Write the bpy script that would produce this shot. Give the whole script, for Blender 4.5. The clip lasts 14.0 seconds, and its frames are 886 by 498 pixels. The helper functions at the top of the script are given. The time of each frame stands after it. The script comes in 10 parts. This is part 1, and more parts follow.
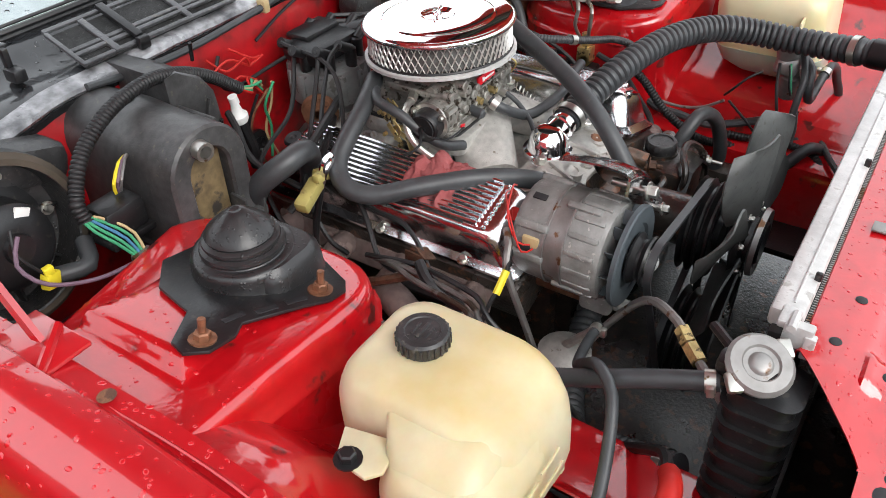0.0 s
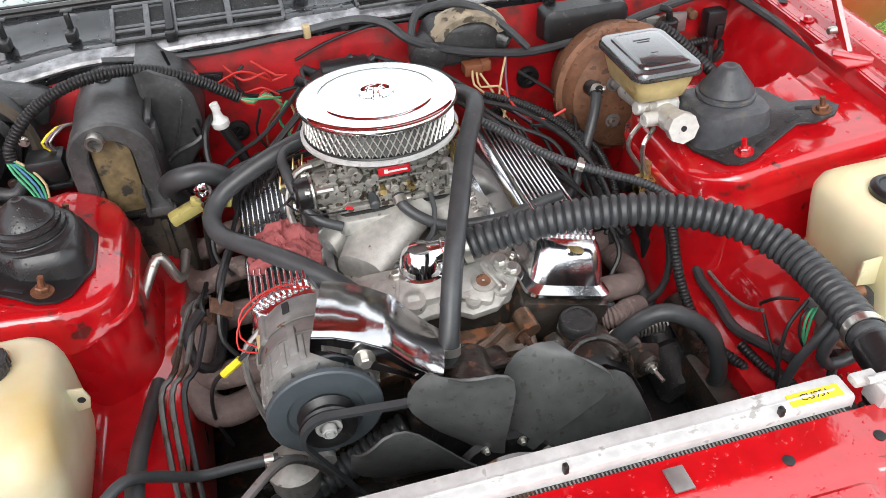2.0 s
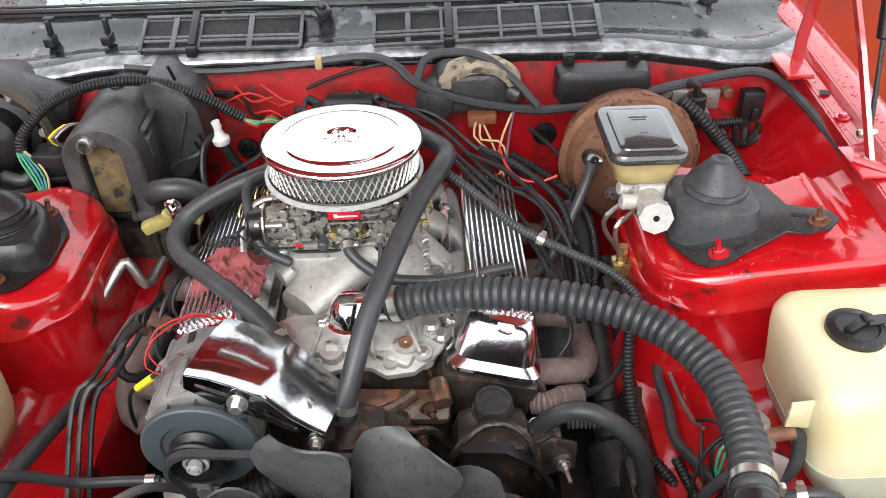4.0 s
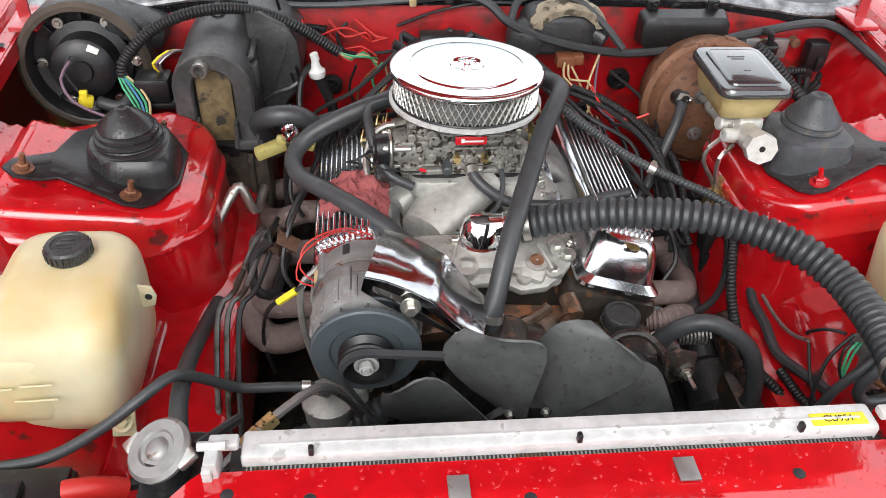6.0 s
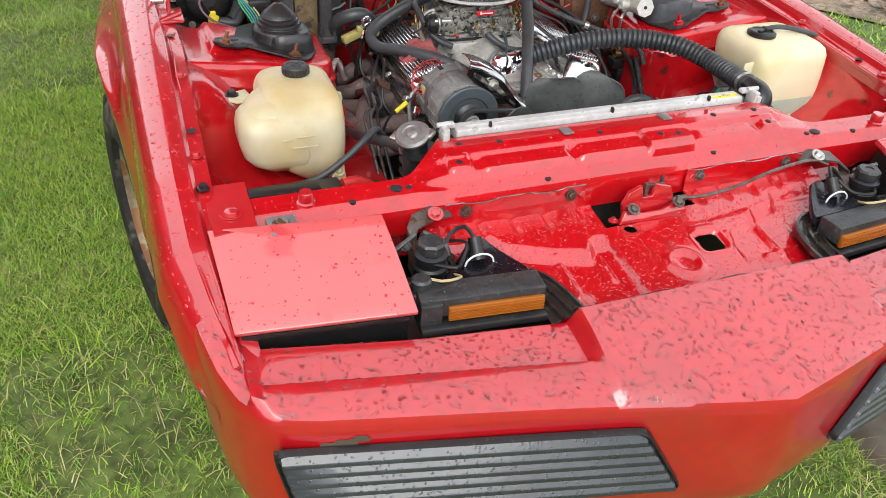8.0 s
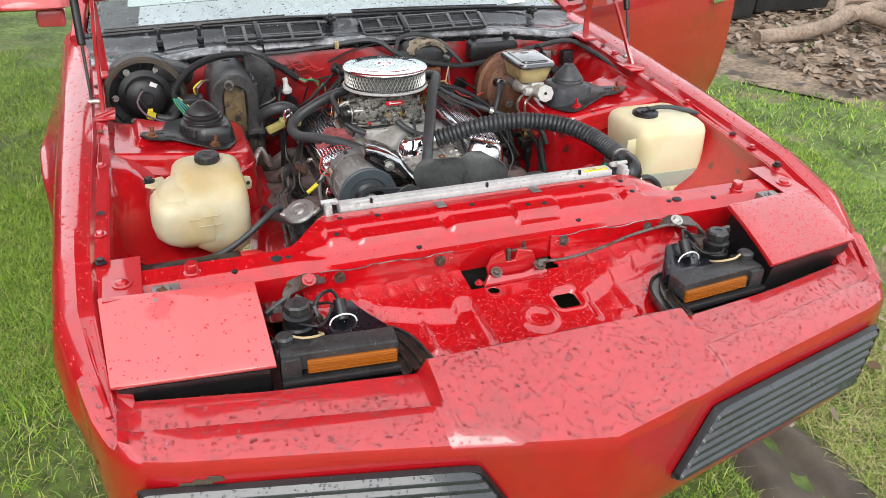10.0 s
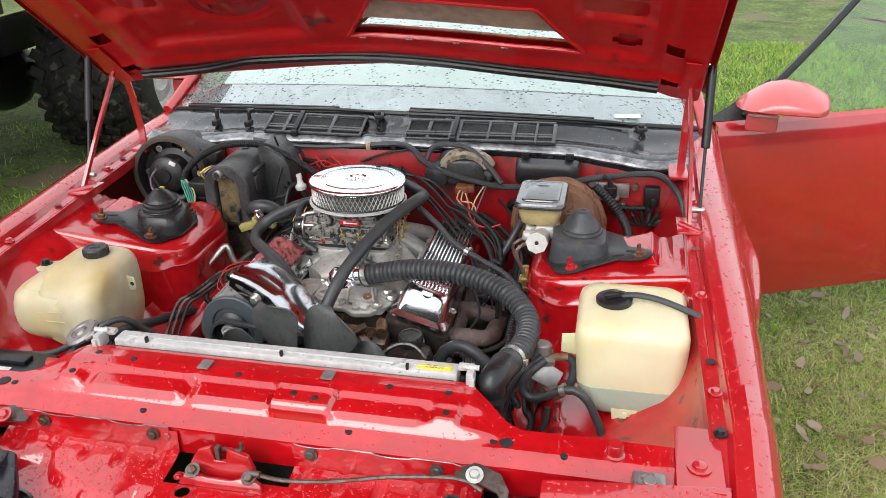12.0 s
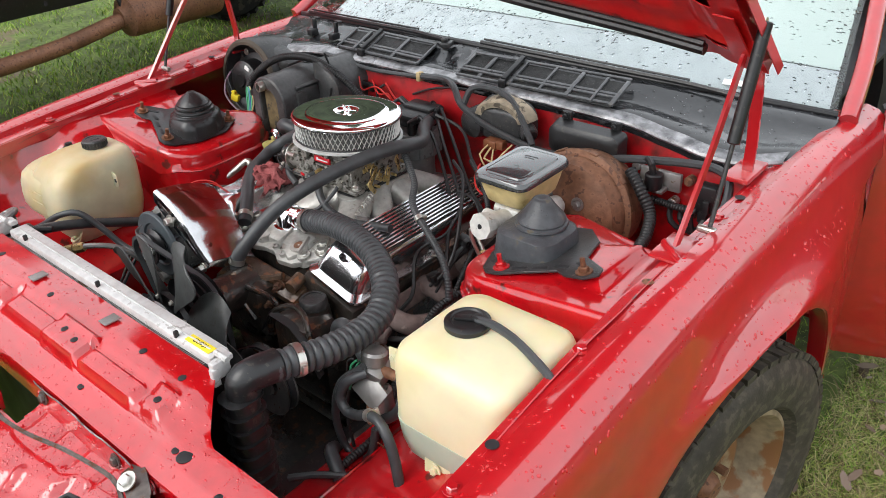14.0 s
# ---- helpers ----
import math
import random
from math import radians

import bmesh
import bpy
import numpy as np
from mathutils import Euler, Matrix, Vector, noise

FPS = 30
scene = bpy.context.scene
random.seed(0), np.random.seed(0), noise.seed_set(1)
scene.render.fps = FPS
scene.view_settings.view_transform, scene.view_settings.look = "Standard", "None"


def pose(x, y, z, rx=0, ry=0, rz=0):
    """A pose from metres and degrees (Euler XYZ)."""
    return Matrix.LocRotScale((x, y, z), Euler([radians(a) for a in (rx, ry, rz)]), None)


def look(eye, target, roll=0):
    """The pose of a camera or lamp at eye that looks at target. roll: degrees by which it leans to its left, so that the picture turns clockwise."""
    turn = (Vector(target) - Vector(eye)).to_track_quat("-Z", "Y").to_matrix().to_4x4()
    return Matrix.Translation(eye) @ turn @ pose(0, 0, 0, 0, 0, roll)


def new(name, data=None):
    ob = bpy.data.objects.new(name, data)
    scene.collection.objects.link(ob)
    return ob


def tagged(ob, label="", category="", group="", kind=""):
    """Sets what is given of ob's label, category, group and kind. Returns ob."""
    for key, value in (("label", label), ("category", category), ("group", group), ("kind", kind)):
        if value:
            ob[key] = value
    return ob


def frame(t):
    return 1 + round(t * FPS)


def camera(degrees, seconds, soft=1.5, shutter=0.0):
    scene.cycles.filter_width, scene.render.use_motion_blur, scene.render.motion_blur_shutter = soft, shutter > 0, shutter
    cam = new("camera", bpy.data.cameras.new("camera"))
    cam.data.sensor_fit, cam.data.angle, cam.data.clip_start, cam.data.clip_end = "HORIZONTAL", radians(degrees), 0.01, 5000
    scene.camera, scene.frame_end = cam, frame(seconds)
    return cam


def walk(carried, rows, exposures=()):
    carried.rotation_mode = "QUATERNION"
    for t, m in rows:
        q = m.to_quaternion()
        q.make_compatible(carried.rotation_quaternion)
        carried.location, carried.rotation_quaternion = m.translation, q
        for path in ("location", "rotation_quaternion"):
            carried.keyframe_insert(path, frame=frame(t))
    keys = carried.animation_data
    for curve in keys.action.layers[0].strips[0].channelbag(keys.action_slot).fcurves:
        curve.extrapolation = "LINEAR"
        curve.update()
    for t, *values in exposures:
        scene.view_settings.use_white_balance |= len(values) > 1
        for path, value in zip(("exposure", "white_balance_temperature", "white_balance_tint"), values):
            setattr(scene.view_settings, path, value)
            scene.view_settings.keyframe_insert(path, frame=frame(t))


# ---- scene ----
cam = camera(58.3, 14.0, 0.6)
PATH = [
    (0, (-1.030, -0.686, 1.399), (-0.382, -0.240, 0.781), -2.29),
    (0.5, (-0.833, -0.782, 1.420), (-0.257, -0.255, 0.795), 0.16),
    (1, (-0.584, -0.882, 1.450), (-0.041, -0.311, 0.835), 2.08),
    (1.5, (-0.345, -1.062, 1.451), (-0.046, -0.342, 0.825), -3.32),
    (2, (-0.179, -1.087, 1.485), (-0.007, -0.329, 0.856), -3.61),
    (2.2, (-0.109, -1.067, 1.493), (0.177, 0.456, 0.228), -2.6),
    (4.3, (0.120, -1.068, 1.517), (0.102, 0.514, 0.294), -1.7),
    (4.5, (0.107, -1.068, 1.516), (0.088, -0.278, 0.903), -1.38),
    (5, (0.058, -1.073, 1.515), (0.025, -0.285, 0.901), -0.51),
    (5.5, (-0.043, -1.084, 1.513), (-0.064, -0.296, 0.897), 0.70),
    (6, (-0.179, -1.150, 1.479), (-0.090, -0.379, 0.848), 2.69),
    (6.5, (-0.327, -1.343, 1.466), (-0.187, -0.591, 0.823), 2.98),
    (7, (-0.537, -1.523, 1.487), (-0.321, -0.798, 0.833), 4.41),
    (7.2, (-0.659, -1.598, 1.475), (-0.130, -0.157, 0.194), 5.2),
    (9.3, (-0.921, -2.239, 1.593), (-0.240, -0.654, 0.579), 2.8),
    (9.5, (-0.867, -2.211, 1.579), (-0.522, -1.417, 1.079), 2.75),
    (10, (-0.649, -2.172, 1.582), (-0.341, -1.358, 1.090), 1.51),
    (10.5, (-0.400, -2.137, 1.572), (-0.165, -1.296, 1.084), 2.37),
    (11, (-0.109, -1.926, 1.584), (-0.003, -1.067, 1.083), 2.34),
    (11.5, (0.291, -1.855, 1.576), (0.193, -0.969, 1.124), 0.02),
    (12, (0.597, -1.796, 1.618), (0.400, -0.917, 1.184), -1.42),
    (12.5, (0.767, -1.552, 1.608), (0.480, -0.694, 1.181), -0.70),
    (13, (1.002, -1.428, 1.598), (0.561, -0.631, 1.185), -2.33),
    (13.5, (1.186, -1.349, 1.579), (0.668, -0.624, 1.125), -1.99),
    (14, (1.256, -1.115, 1.526), (0.675, -0.475, 1.023), -3.12),
]
EXPOSURES = [(0, 1.15), (2, 1.28), (5, 1.36), (7, 1.02), (9.5, 0.98), (11, 0.85), (12.5, 0.95), (14, 0.97)]
walk(cam, [(t, look(eye, target, roll)) for t, eye, target, roll in PATH], EXPOSURES)

# ---- sky, sun, exposure ----
world = bpy.data.worlds.new("overcast_sky")
scene.world = world
world.use_nodes = True
wn, wl = world.node_tree.nodes, world.node_tree.links
wn.clear()
sky = wn.new("ShaderNodeTexSky")
sky.sky_type, sky.sun_disc = "NISHITA", False
sky.sun_elevation, sky.sun_rotation = radians(41), radians(200)
pale = wn.new("ShaderNodeHueSaturation")
pale.inputs["Saturation"].default_value = 0.22
wbg, wout = wn.new("ShaderNodeBackground"), wn.new("ShaderNodeOutputWorld")
wbg.inputs["Strength"].default_value = 0.15
cloud = wn.new("ShaderNodeMix")
cloud.data_type = "RGBA"
cloud.inputs["Factor"].default_value = 0.65
cloud.inputs["B"].default_value = (6.2, 6.5, 6.8, 1)
wl.new(sky.outputs[0], pale.inputs["Color"])
wl.new(pale.outputs[0], cloud.inputs["A"])
wl.new(cloud.outputs["Result"], wbg.inputs["Color"])
wl.new(wbg.outputs[0], wout.inputs["Surface"])
sun_data = bpy.data.lights.new("sun", "SUN")
sun_data.energy, sun_data.angle, sun_data.color = 0.95, radians(40), (1.0, 0.97, 0.93)
sun = new("sun", sun_data)
sun.matrix_basis = look((-1.8, -5.0, 4.6), (0, 0, 0))


# ---- materials ----
def material(name, color, rough=0.5, metal=0.0, spread=0.12, grain=40.0, bump=0.1, bump_scale=0.0, dirt=None, dirt_at=0.62,
             dirt_scale=6.0, coat=0.0, drops=0.0, drop_scale=90.0, rough_spread=0.15, soft=0.0, **more):
    """A Principled material with two scales of colour change, optional dirt patches, fine relief and rain drops."""
    m = bpy.data.materials.new(name)
    m.use_nodes = True
    n, l = m.node_tree.nodes, m.node_tree.links
    b = n["Principled BSDF"]
    at = n.new("ShaderNodeTexCoord").outputs["Object"]

    def noise_at(scale, detail=4.0):
        t = n.new("ShaderNodeTexNoise")
        t.inputs["Scale"].default_value, t.inputs["Detail"].default_value = scale, detail
        l.new(at, t.inputs["Vector"])
        return t.outputs["Fac"]

    def ramp(fac, a, b_):
        r = n.new("ShaderNodeMapRange")
        r.inputs["From Min"].default_value, r.inputs["From Max"].default_value = 0.3, 0.7
        r.inputs["To Min"].default_value, r.inputs["To Max"].default_value = a, b_
        l.new(fac, r.inputs["Value"])
        return r.outputs["Result"]

    fine, broad = noise_at(grain, 6.0), noise_at(grain / 9)
    info = n.new("ShaderNodeObjectInfo")
    tone = n.new("ShaderNodeMath")
    tone.operation = "MULTIPLY"
    l.new(ramp(fine, 1 - spread, 1 + spread), tone.inputs[0])
    l.new(ramp(broad, 1 - spread, 1 + spread), tone.inputs[1])
    mixed = n.new("ShaderNodeVectorMath")
    mixed.operation = "SCALE"
    mixed.inputs[0].default_value = color
    l.new(tone.outputs[0], mixed.inputs["Scale"])
    base = mixed.outputs[0]
    if dirt:
        edge = n.new("ShaderNodeMapRange")
        edge.inputs["From Min"].default_value, edge.inputs["From Max"].default_value = dirt_at - 0.02 - soft, dirt_at + 0.035 + soft
        l.new(noise_at(dirt_scale, 9.0), edge.inputs["Value"])
        over = n.new("ShaderNodeMix")
        over.data_type = "RGBA"
        over.inputs["B"].default_value = (*dirt, 1)
        l.new(edge.outputs[0], over.inputs["Factor"])
        l.new(base, over.inputs["A"])
        base = over.outputs["Result"]
    l.new(base, b.inputs["Base Color"])
    b.inputs["Metallic"].default_value = metal
    l.new(ramp(noise_at(grain / 3), max(rough - rough_spread * rough, 0.02), rough + rough_spread * rough), b.inputs["Roughness"])
    b.inputs["Coat Weight"].default_value, b.inputs["Coat Roughness"].default_value = coat, 0.05
    relief = n.new("ShaderNodeBump")
    relief.inputs["Strength"].default_value, relief.inputs["Distance"].default_value = bump, 0.002
    l.new(noise_at(bump_scale or grain * 4), relief.inputs["Height"])
    normal = relief.outputs[0]
    if drops:
        cells = n.new("ShaderNodeTexVoronoi")
        cells.inputs["Scale"].default_value, cells.inputs["Randomness"].default_value = drop_scale, 1.0
        l.new(at, cells.inputs["Vector"])
        size = n.new("ShaderNodeMapRange")
        size.inputs["From Min"].default_value, size.inputs["From Max"].default_value = 0.12, 0.36
        size.inputs["To Min"].default_value, size.inputs["To Max"].default_value = 1.0, 0.0
        size.interpolation_type = "SMOOTHERSTEP"
        l.new(cells.outputs["Distance"], size.inputs["Value"])
        pick = n.new("ShaderNodeMapRange")
        pick.inputs["From Min"].default_value, pick.inputs["From Max"].default_value = 0.42, 0.55
        l.new(noise_at(drop_scale / 4), pick.inputs["Value"])
        both = n.new("ShaderNodeMath")
        both.operation = "MULTIPLY"
        l.new(size.outputs[0], both.inputs[0])
        l.new(pick.outputs[0], both.inputs[1])
        wet = n.new("ShaderNodeBump")
        wet.inputs["Strength"].default_value, wet.inputs["Distance"].default_value = drops, 0.004
        l.new(both.outputs[0], wet.inputs["Height"])
        l.new(normal, wet.inputs["Normal"])
        normal = wet.outputs[0]
    l.new(normal, b.inputs["Normal"])
    if coat:
        l.new(normal, b.inputs["Coat Normal"])
    for key, value in more.items():
        b.inputs[key.replace("_", " ")].default_value = value
    return m


RED = material("wet_red_paint", (0.44, 0.005, 0.01), 0.35, spread=0.07, bump=0.02, dirt=(0.38, 0.01, 0.012), dirt_at=0.62, dirt_scale=5, coat=1.0, Coat_IOR=1.8)
RED_BAY = material("engine_bay_red_paint", (0.46, 0.005, 0.009), 0.3, spread=0.12, bump=0.06, dirt=(0.12, 0.014, 0.012), dirt_at=0.655, dirt_scale=22, coat=0.9,
                   Specular_IOR_Level=0.12, Coat_IOR=1.85)
RED_WALL = material("grimy_red_firewall_paint", (0.42, 0.005, 0.009), 0.36, spread=0.2, grain=30, bump=0.1, dirt=(0.09, 0.014, 0.011), dirt_at=0.6, dirt_scale=24, soft=0.09, coat=0.6, Coat_IOR=1.6)
RED_TRUCK = material("red_truck_paint", (0.5, 0.006, 0.011), 0.3, spread=0.08, bump=0.02, coat=0.35)
RED_PRESS = material("pressed_steel_red_paint", (0.47, 0.004, 0.008), 0.3, spread=0.12, bump=0.05, dirt=(0.42, 0.008, 0.01), dirt_at=0.6, dirt_scale=8, coat=1.0, Specular_IOR_Level=0.08, Coat_IOR=1.9)
RED_HOOD = material("hood_underside_red_paint", (0.58, 0.008, 0.011), 0.34, spread=0.1, bump=0.04, dirt=(0.2, 0.012, 0.012), dirt_at=0.68, dirt_scale=9, coat=0.5, Coat_IOR=1.5)
# peeling red whose pink stands for sky mirrored in the wet paint
RED_SHEEN = material("peeling_red_paint_with_sky_sheen", (0.58, 0.085, 0.085), 0.4, spread=0.05, grain=12, bump=0.05, dirt=(0.52, 0.04, 0.045), dirt_at=0.62, dirt_scale=7, coat=0.8, Coat_IOR=1.7)
BLACK = material("black_plastic", (0.011, 0.011, 0.012), 0.36, spread=0.25, bump=0.2, dirt=(0.035, 0.032, 0.027), dirt_at=0.64, dirt_scale=100)
GREYBLACK = material("weathered_black_plastic", (0.03, 0.03, 0.031), 0.36, spread=0.35, grain=70, bump=0.2, dirt=(0.075, 0.07, 0.06), dirt_at=0.64, dirt_scale=130, drops=0.3, drop_scale=170)
BOOT = material("glossy_black_rubber_boot", (0.021, 0.021, 0.022), 0.3, spread=0.25, bump=0.1, dirt=(0.03, 0.029, 0.027), dirt_at=0.64, dirt_scale=90, drops=0.25, drop_scale=170)
BOOT_GREY = material("dusty_slate_rubber_boot", (0.05, 0.054, 0.06), 0.42, spread=0.25, grain=60, bump=0.15, dirt=(0.1, 0.09, 0.07), dirt_at=0.64, dirt_scale=60, drops=0.25, drop_scale=170)
HEATER = material("dusty_black_heater_case", (0.052, 0.052, 0.053), 0.38, spread=0.3, grain=90, bump=0.15, dirt=(0.09, 0.085, 0.07), dirt_at=0.66, dirt_scale=110)
RUBBER = material("grey_black_hose_rubber", (0.041, 0.044, 0.047), 0.42, spread=0.2, bump=0.12, dirt=(0.06, 0.059, 0.056), dirt_at=0.66, dirt_scale=140)
LAMP_RUBBER = material("wet_blue_black_rubber", (0.008, 0.008, 0.012), 0.22, spread=0.3, grain=60, bump=0.15, coat=0.4)
TRAY = material("muddy_wet_black_tray", (0.035, 0.028, 0.022), 0.25, spread=0.4, grain=50, bump=0.25, dirt=(0.015, 0.014, 0.013), dirt_at=0.52, dirt_scale=40, coat=0.6)
WIRE = material("black_wire_sleeve", (0.012, 0.012, 0.013), 0.5, spread=0.2)
CHROME = material("chrome_plate", (0.9, 0.9, 0.92), 0.05, 1.0, spread=0.03, bump=0.015, rough_spread=0.3)
CHROME_WET = material("wet_pitted_chrome_plate", (0.78, 0.78, 0.8), 0.15, 1.0, spread=0.06, bump=0.05, dirt=(0.22, 0.19, 0.16), dirt_at=0.74, dirt_scale=30, drops=0.08, drop_scale=220)
CAST = material("cast_aluminium", (0.46, 0.45, 0.42), 0.5, 0.55, spread=0.14, grain=90, bump=0.35, bump_scale=700, dirt=(0.2, 0.17, 0.13), dirt_at=0.68, dirt_scale=70)
CARB = material("grimy_grey_carburetor_casting", (0.3, 0.29, 0.265), 0.48, 0.6, spread=0.22, grain=120, bump=0.35, bump_scale=700, dirt=(0.06, 0.05, 0.038), dirt_at=0.57, dirt_scale=90)
FIN_BED = material("dark_metal_between_fins", (0.07, 0.07, 0.068), 0.35, 0.6, spread=0.3, grain=80, dirt=(0.2, 0.17, 0.13), dirt_at=0.66, dirt_scale=50)
FAN_BLADE = material("dusty_black_fan_blade", (0.06, 0.063, 0.062), 0.5, spread=0.25, dirt=(0.04, 0.038, 0.034), dirt_at=0.62, dirt_scale=110)
LID_CHROME = material("clean_chrome_lid", (0.93, 0.93, 0.95), 0.035, 1.0, spread=0.015, bump=0.0, rough_spread=0.2)
MESH_WIRE = material("bright_expanded_metal", (0.62, 0.61, 0.58), 0.4, 0.6, spread=0.15, grain=120)
CHROME_DARK = material("dull_wet_chrome_plate", (0.55, 0.55, 0.56), 0.13, 1.0, spread=0.1, bump=0.04, dirt=(0.16, 0.15, 0.14), dirt_at=0.68, dirt_scale=40, drops=0.06, drop_scale=240)
ALLOY = material("brushed_radiator_aluminium", (0.56, 0.56, 0.55), 0.5, 0.25, spread=0.14, grain=60, bump=0.15, dirt=(0.4, 0.39, 0.37), dirt_at=0.64, dirt_scale=60, drops=0.15, drop_scale=160)
IRON_WORN = material("worn_rust_spotted_iron", (0.13, 0.11, 0.1), 0.42, 0.6, spread=0.3, grain=80, bump=0.2, dirt=(0.12, 0.055, 0.03), dirt_at=0.55, dirt_scale=60)
ZINC = material("zinc_plated_steel", (0.55, 0.54, 0.5), 0.32, 0.9, spread=0.15, dirt=(0.2, 0.12, 0.06), dirt_at=0.68, dirt_scale=60)
STEEL = material("dull_grey_steel", (0.3, 0.29, 0.28), 0.45, 0.7, spread=0.2, dirt=(0.16, 0.08, 0.04), dirt_at=0.62, dirt_scale=40)
RUST = material("rusty_brown_steel", (0.2, 0.093, 0.05), 0.6, 0.2, spread=0.3, grain=60, bump=0.4, dirt=(0.1, 0.045, 0.028), dirt_at=0.6, dirt_scale=60)
EXHAUST = material("burnt_exhaust_iron", (0.17, 0.125, 0.115), 0.75, 0.1, spread=0.22, grain=70, bump=0.4, dirt=(0.24, 0.18, 0.16), dirt_at=0.63, dirt_scale=50)
DIST_GREY = material("grey_distributor_cap", (0.16, 0.165, 0.165), 0.45, spread=0.15, grain=60, bump=0.1, dirt=(0.09, 0.088, 0.08), dirt_at=0.62, dirt_scale=60)
BLOCK = material("oily_black_engine_iron", (0.03, 0.025, 0.021), 0.3, 0.1, spread=0.45, bump=0.6, dirt=(0.12, 0.055, 0.03), dirt_at=0.6, dirt_scale=45, coat=0.7)
PIPE_DARK = material("grimy_steel_pipe", (0.12, 0.115, 0.11), 0.45, 0.6, spread=0.3, dirt=(0.05, 0.035, 0.025), dirt_at=0.56, dirt_scale=30)
BLOCK_RUST = material("grimy_rusting_iron", (0.09, 0.055, 0.034), 0.34, 0.1, spread=0.5, grain=60, bump=0.5, dirt=(0.22, 0.09, 0.04), dirt_at=0.56, dirt_scale=40, coat=0.5)
BEAD = material("rain_beads_on_red_paint", (0.52, 0.008, 0.014), 0.04, spread=0.0, bump=0.0, coat=1.0)
WATER = material("rain_water_drops", (1.0, 1.0, 1.0), 0.02, spread=0.0, bump=0.0, Transmission_Weight=1.0, IOR=1.33)
BOTTLE = material("yellowed_translucent_plastic", (0.56, 0.5, 0.34), 0.36, spread=0.16, grain=14, bump=0.05, dirt=(0.5, 0.36, 0.13), dirt_at=0.57, dirt_scale=6, soft=0.12,
                  Subsurface_Weight=0.25, Subsurface_Scale=0.02)
BOTTLE_PALE = material("cream_translucent_plastic", (0.76, 0.69, 0.46), 0.36, spread=0.05, grain=14, bump=0.04, dirt=(0.68, 0.58, 0.3), dirt_at=0.58, dirt_scale=6, soft=0.1,
                       Subsurface_Weight=0.25, Subsurface_Scale=0.02)
FLUID = material("pale_green_washer_fluid_level", (0.42, 0.5, 0.4), 0.35, spread=0.05, Subsurface_Weight=0.2, Subsurface_Scale=0.02)
AMBER_RES = material("stained_amber_reservoir_plastic", (0.55, 0.43, 0.2), 0.4, spread=0.15, dirt=(0.4, 0.28, 0.1), dirt_at=0.58, dirt_scale=18)
FAN_GREY = material("blue_grey_alternator_fan", (0.07, 0.085, 0.095), 0.5, 0.15, spread=0.12, bump=0.05)
ALT_GREY = material("dark_cast_alternator_case", (0.27, 0.27, 0.26), 0.5, 0.35, spread=0.25, bump=0.4, bump_scale=300, dirt=(0.42, 0.4, 0.37), dirt_at=0.67, dirt_scale=120)
GLASS = material("windscreen_glass", (0.9, 0.95, 0.93), 0.02, spread=0.0, bump=0.0, drops=0.35, drop_scale=70, Transmission_Weight=1.0, IOR=1.5)
DOOR_GLASS = material("green_door_glass", (0.75, 0.9, 0.8), 0.02, spread=0.0, bump=0.0, Transmission_Weight=1.0, IOR=1.5)
DARK = material("dark_cabin_trim", (0.015, 0.015, 0.017), 0.6, spread=0.2)
AMBER = material("amber_turn_lens", (0.3, 0.085, 0.006), 0.2, spread=0.05, bump=0.05)
SLAT = material("wet_satin_grille_slat", (0.035, 0.039, 0.044), 0.3, spread=0.15, drops=0.25, drop_scale=150, coat=0.6)
TYRE_MUD = material("brown_mud_caked_tyre", (0.055, 0.046, 0.035), 0.7, spread=0.35, grain=50, bump=0.3, dirt=(0.085, 0.072, 0.052), dirt_at=0.55, dirt_scale=50)
LID_GLOSS = material("smooth_black_lid_plastic", (0.035, 0.036, 0.038), 0.2, spread=0.2, bump=0.05, coat=1.0, Coat_IOR=1.7)
TYRE = material("muddy_tyre_rubber", (0.016, 0.016, 0.015), 0.75, spread=0.35, grain=60, bump=0.3, dirt=(0.085, 0.076, 0.06), dirt_at=0.6, dirt_scale=14)
RIM = material("rusty_painted_wheel_rim", (0.3, 0.23, 0.15), 0.55, 0.2, spread=0.3, dirt=(0.24, 0.11, 0.045), dirt_at=0.5, dirt_scale=14)
LIP = material("chalked_bare_lip_metal", (0.27, 0.27, 0.28), 0.3, 0.3, spread=0.4, grain=70, bump=0.3, dirt=(0.045, 0.045, 0.05), dirt_at=0.53, soft=0.1, dirt_scale=26, coat=0.6)
VENT_GREY = material("weathered_grey_vent_plastic", (0.075, 0.076, 0.08), 0.32, spread=0.3, grain=80, dirt=(0.12, 0.115, 0.105), dirt_at=0.64, dirt_scale=60, drops=0.3, drop_scale=200)
INSECT = material("black_insect_mesh", (0.012, 0.012, 0.012), 0.6, spread=0.5, grain=300, bump=1.0, bump_scale=900, dirt=(0.13, 0.125, 0.115), dirt_at=0.66, dirt_scale=240)
COWL = material("weathered_black_cowl_paint", (0.02, 0.021, 0.023), 0.22, spread=0.35, grain=60, bump=0.6, bump_scale=38, dirt=(0.11, 0.11, 0.115), dirt_at=0.63, dirt_scale=22, coat=0.45)
RAG = material("faded_red_shop_rag", (0.27, 0.07, 0.07), 0.95, spread=0.25, bump=0.8, bump_scale=500, dirt=(0.12, 0.04, 0.04), dirt_at=0.6, dirt_scale=20)
YELLOW = material("yellow_plastic", (0.75, 0.62, 0.03), 0.45, spread=0.08)
TAG = material("old_yellow_plastic_clip", (0.36, 0.31, 0.1), 0.5, spread=0.2, dirt=(0.2, 0.16, 0.06), dirt_at=0.6, dirt_scale=50)
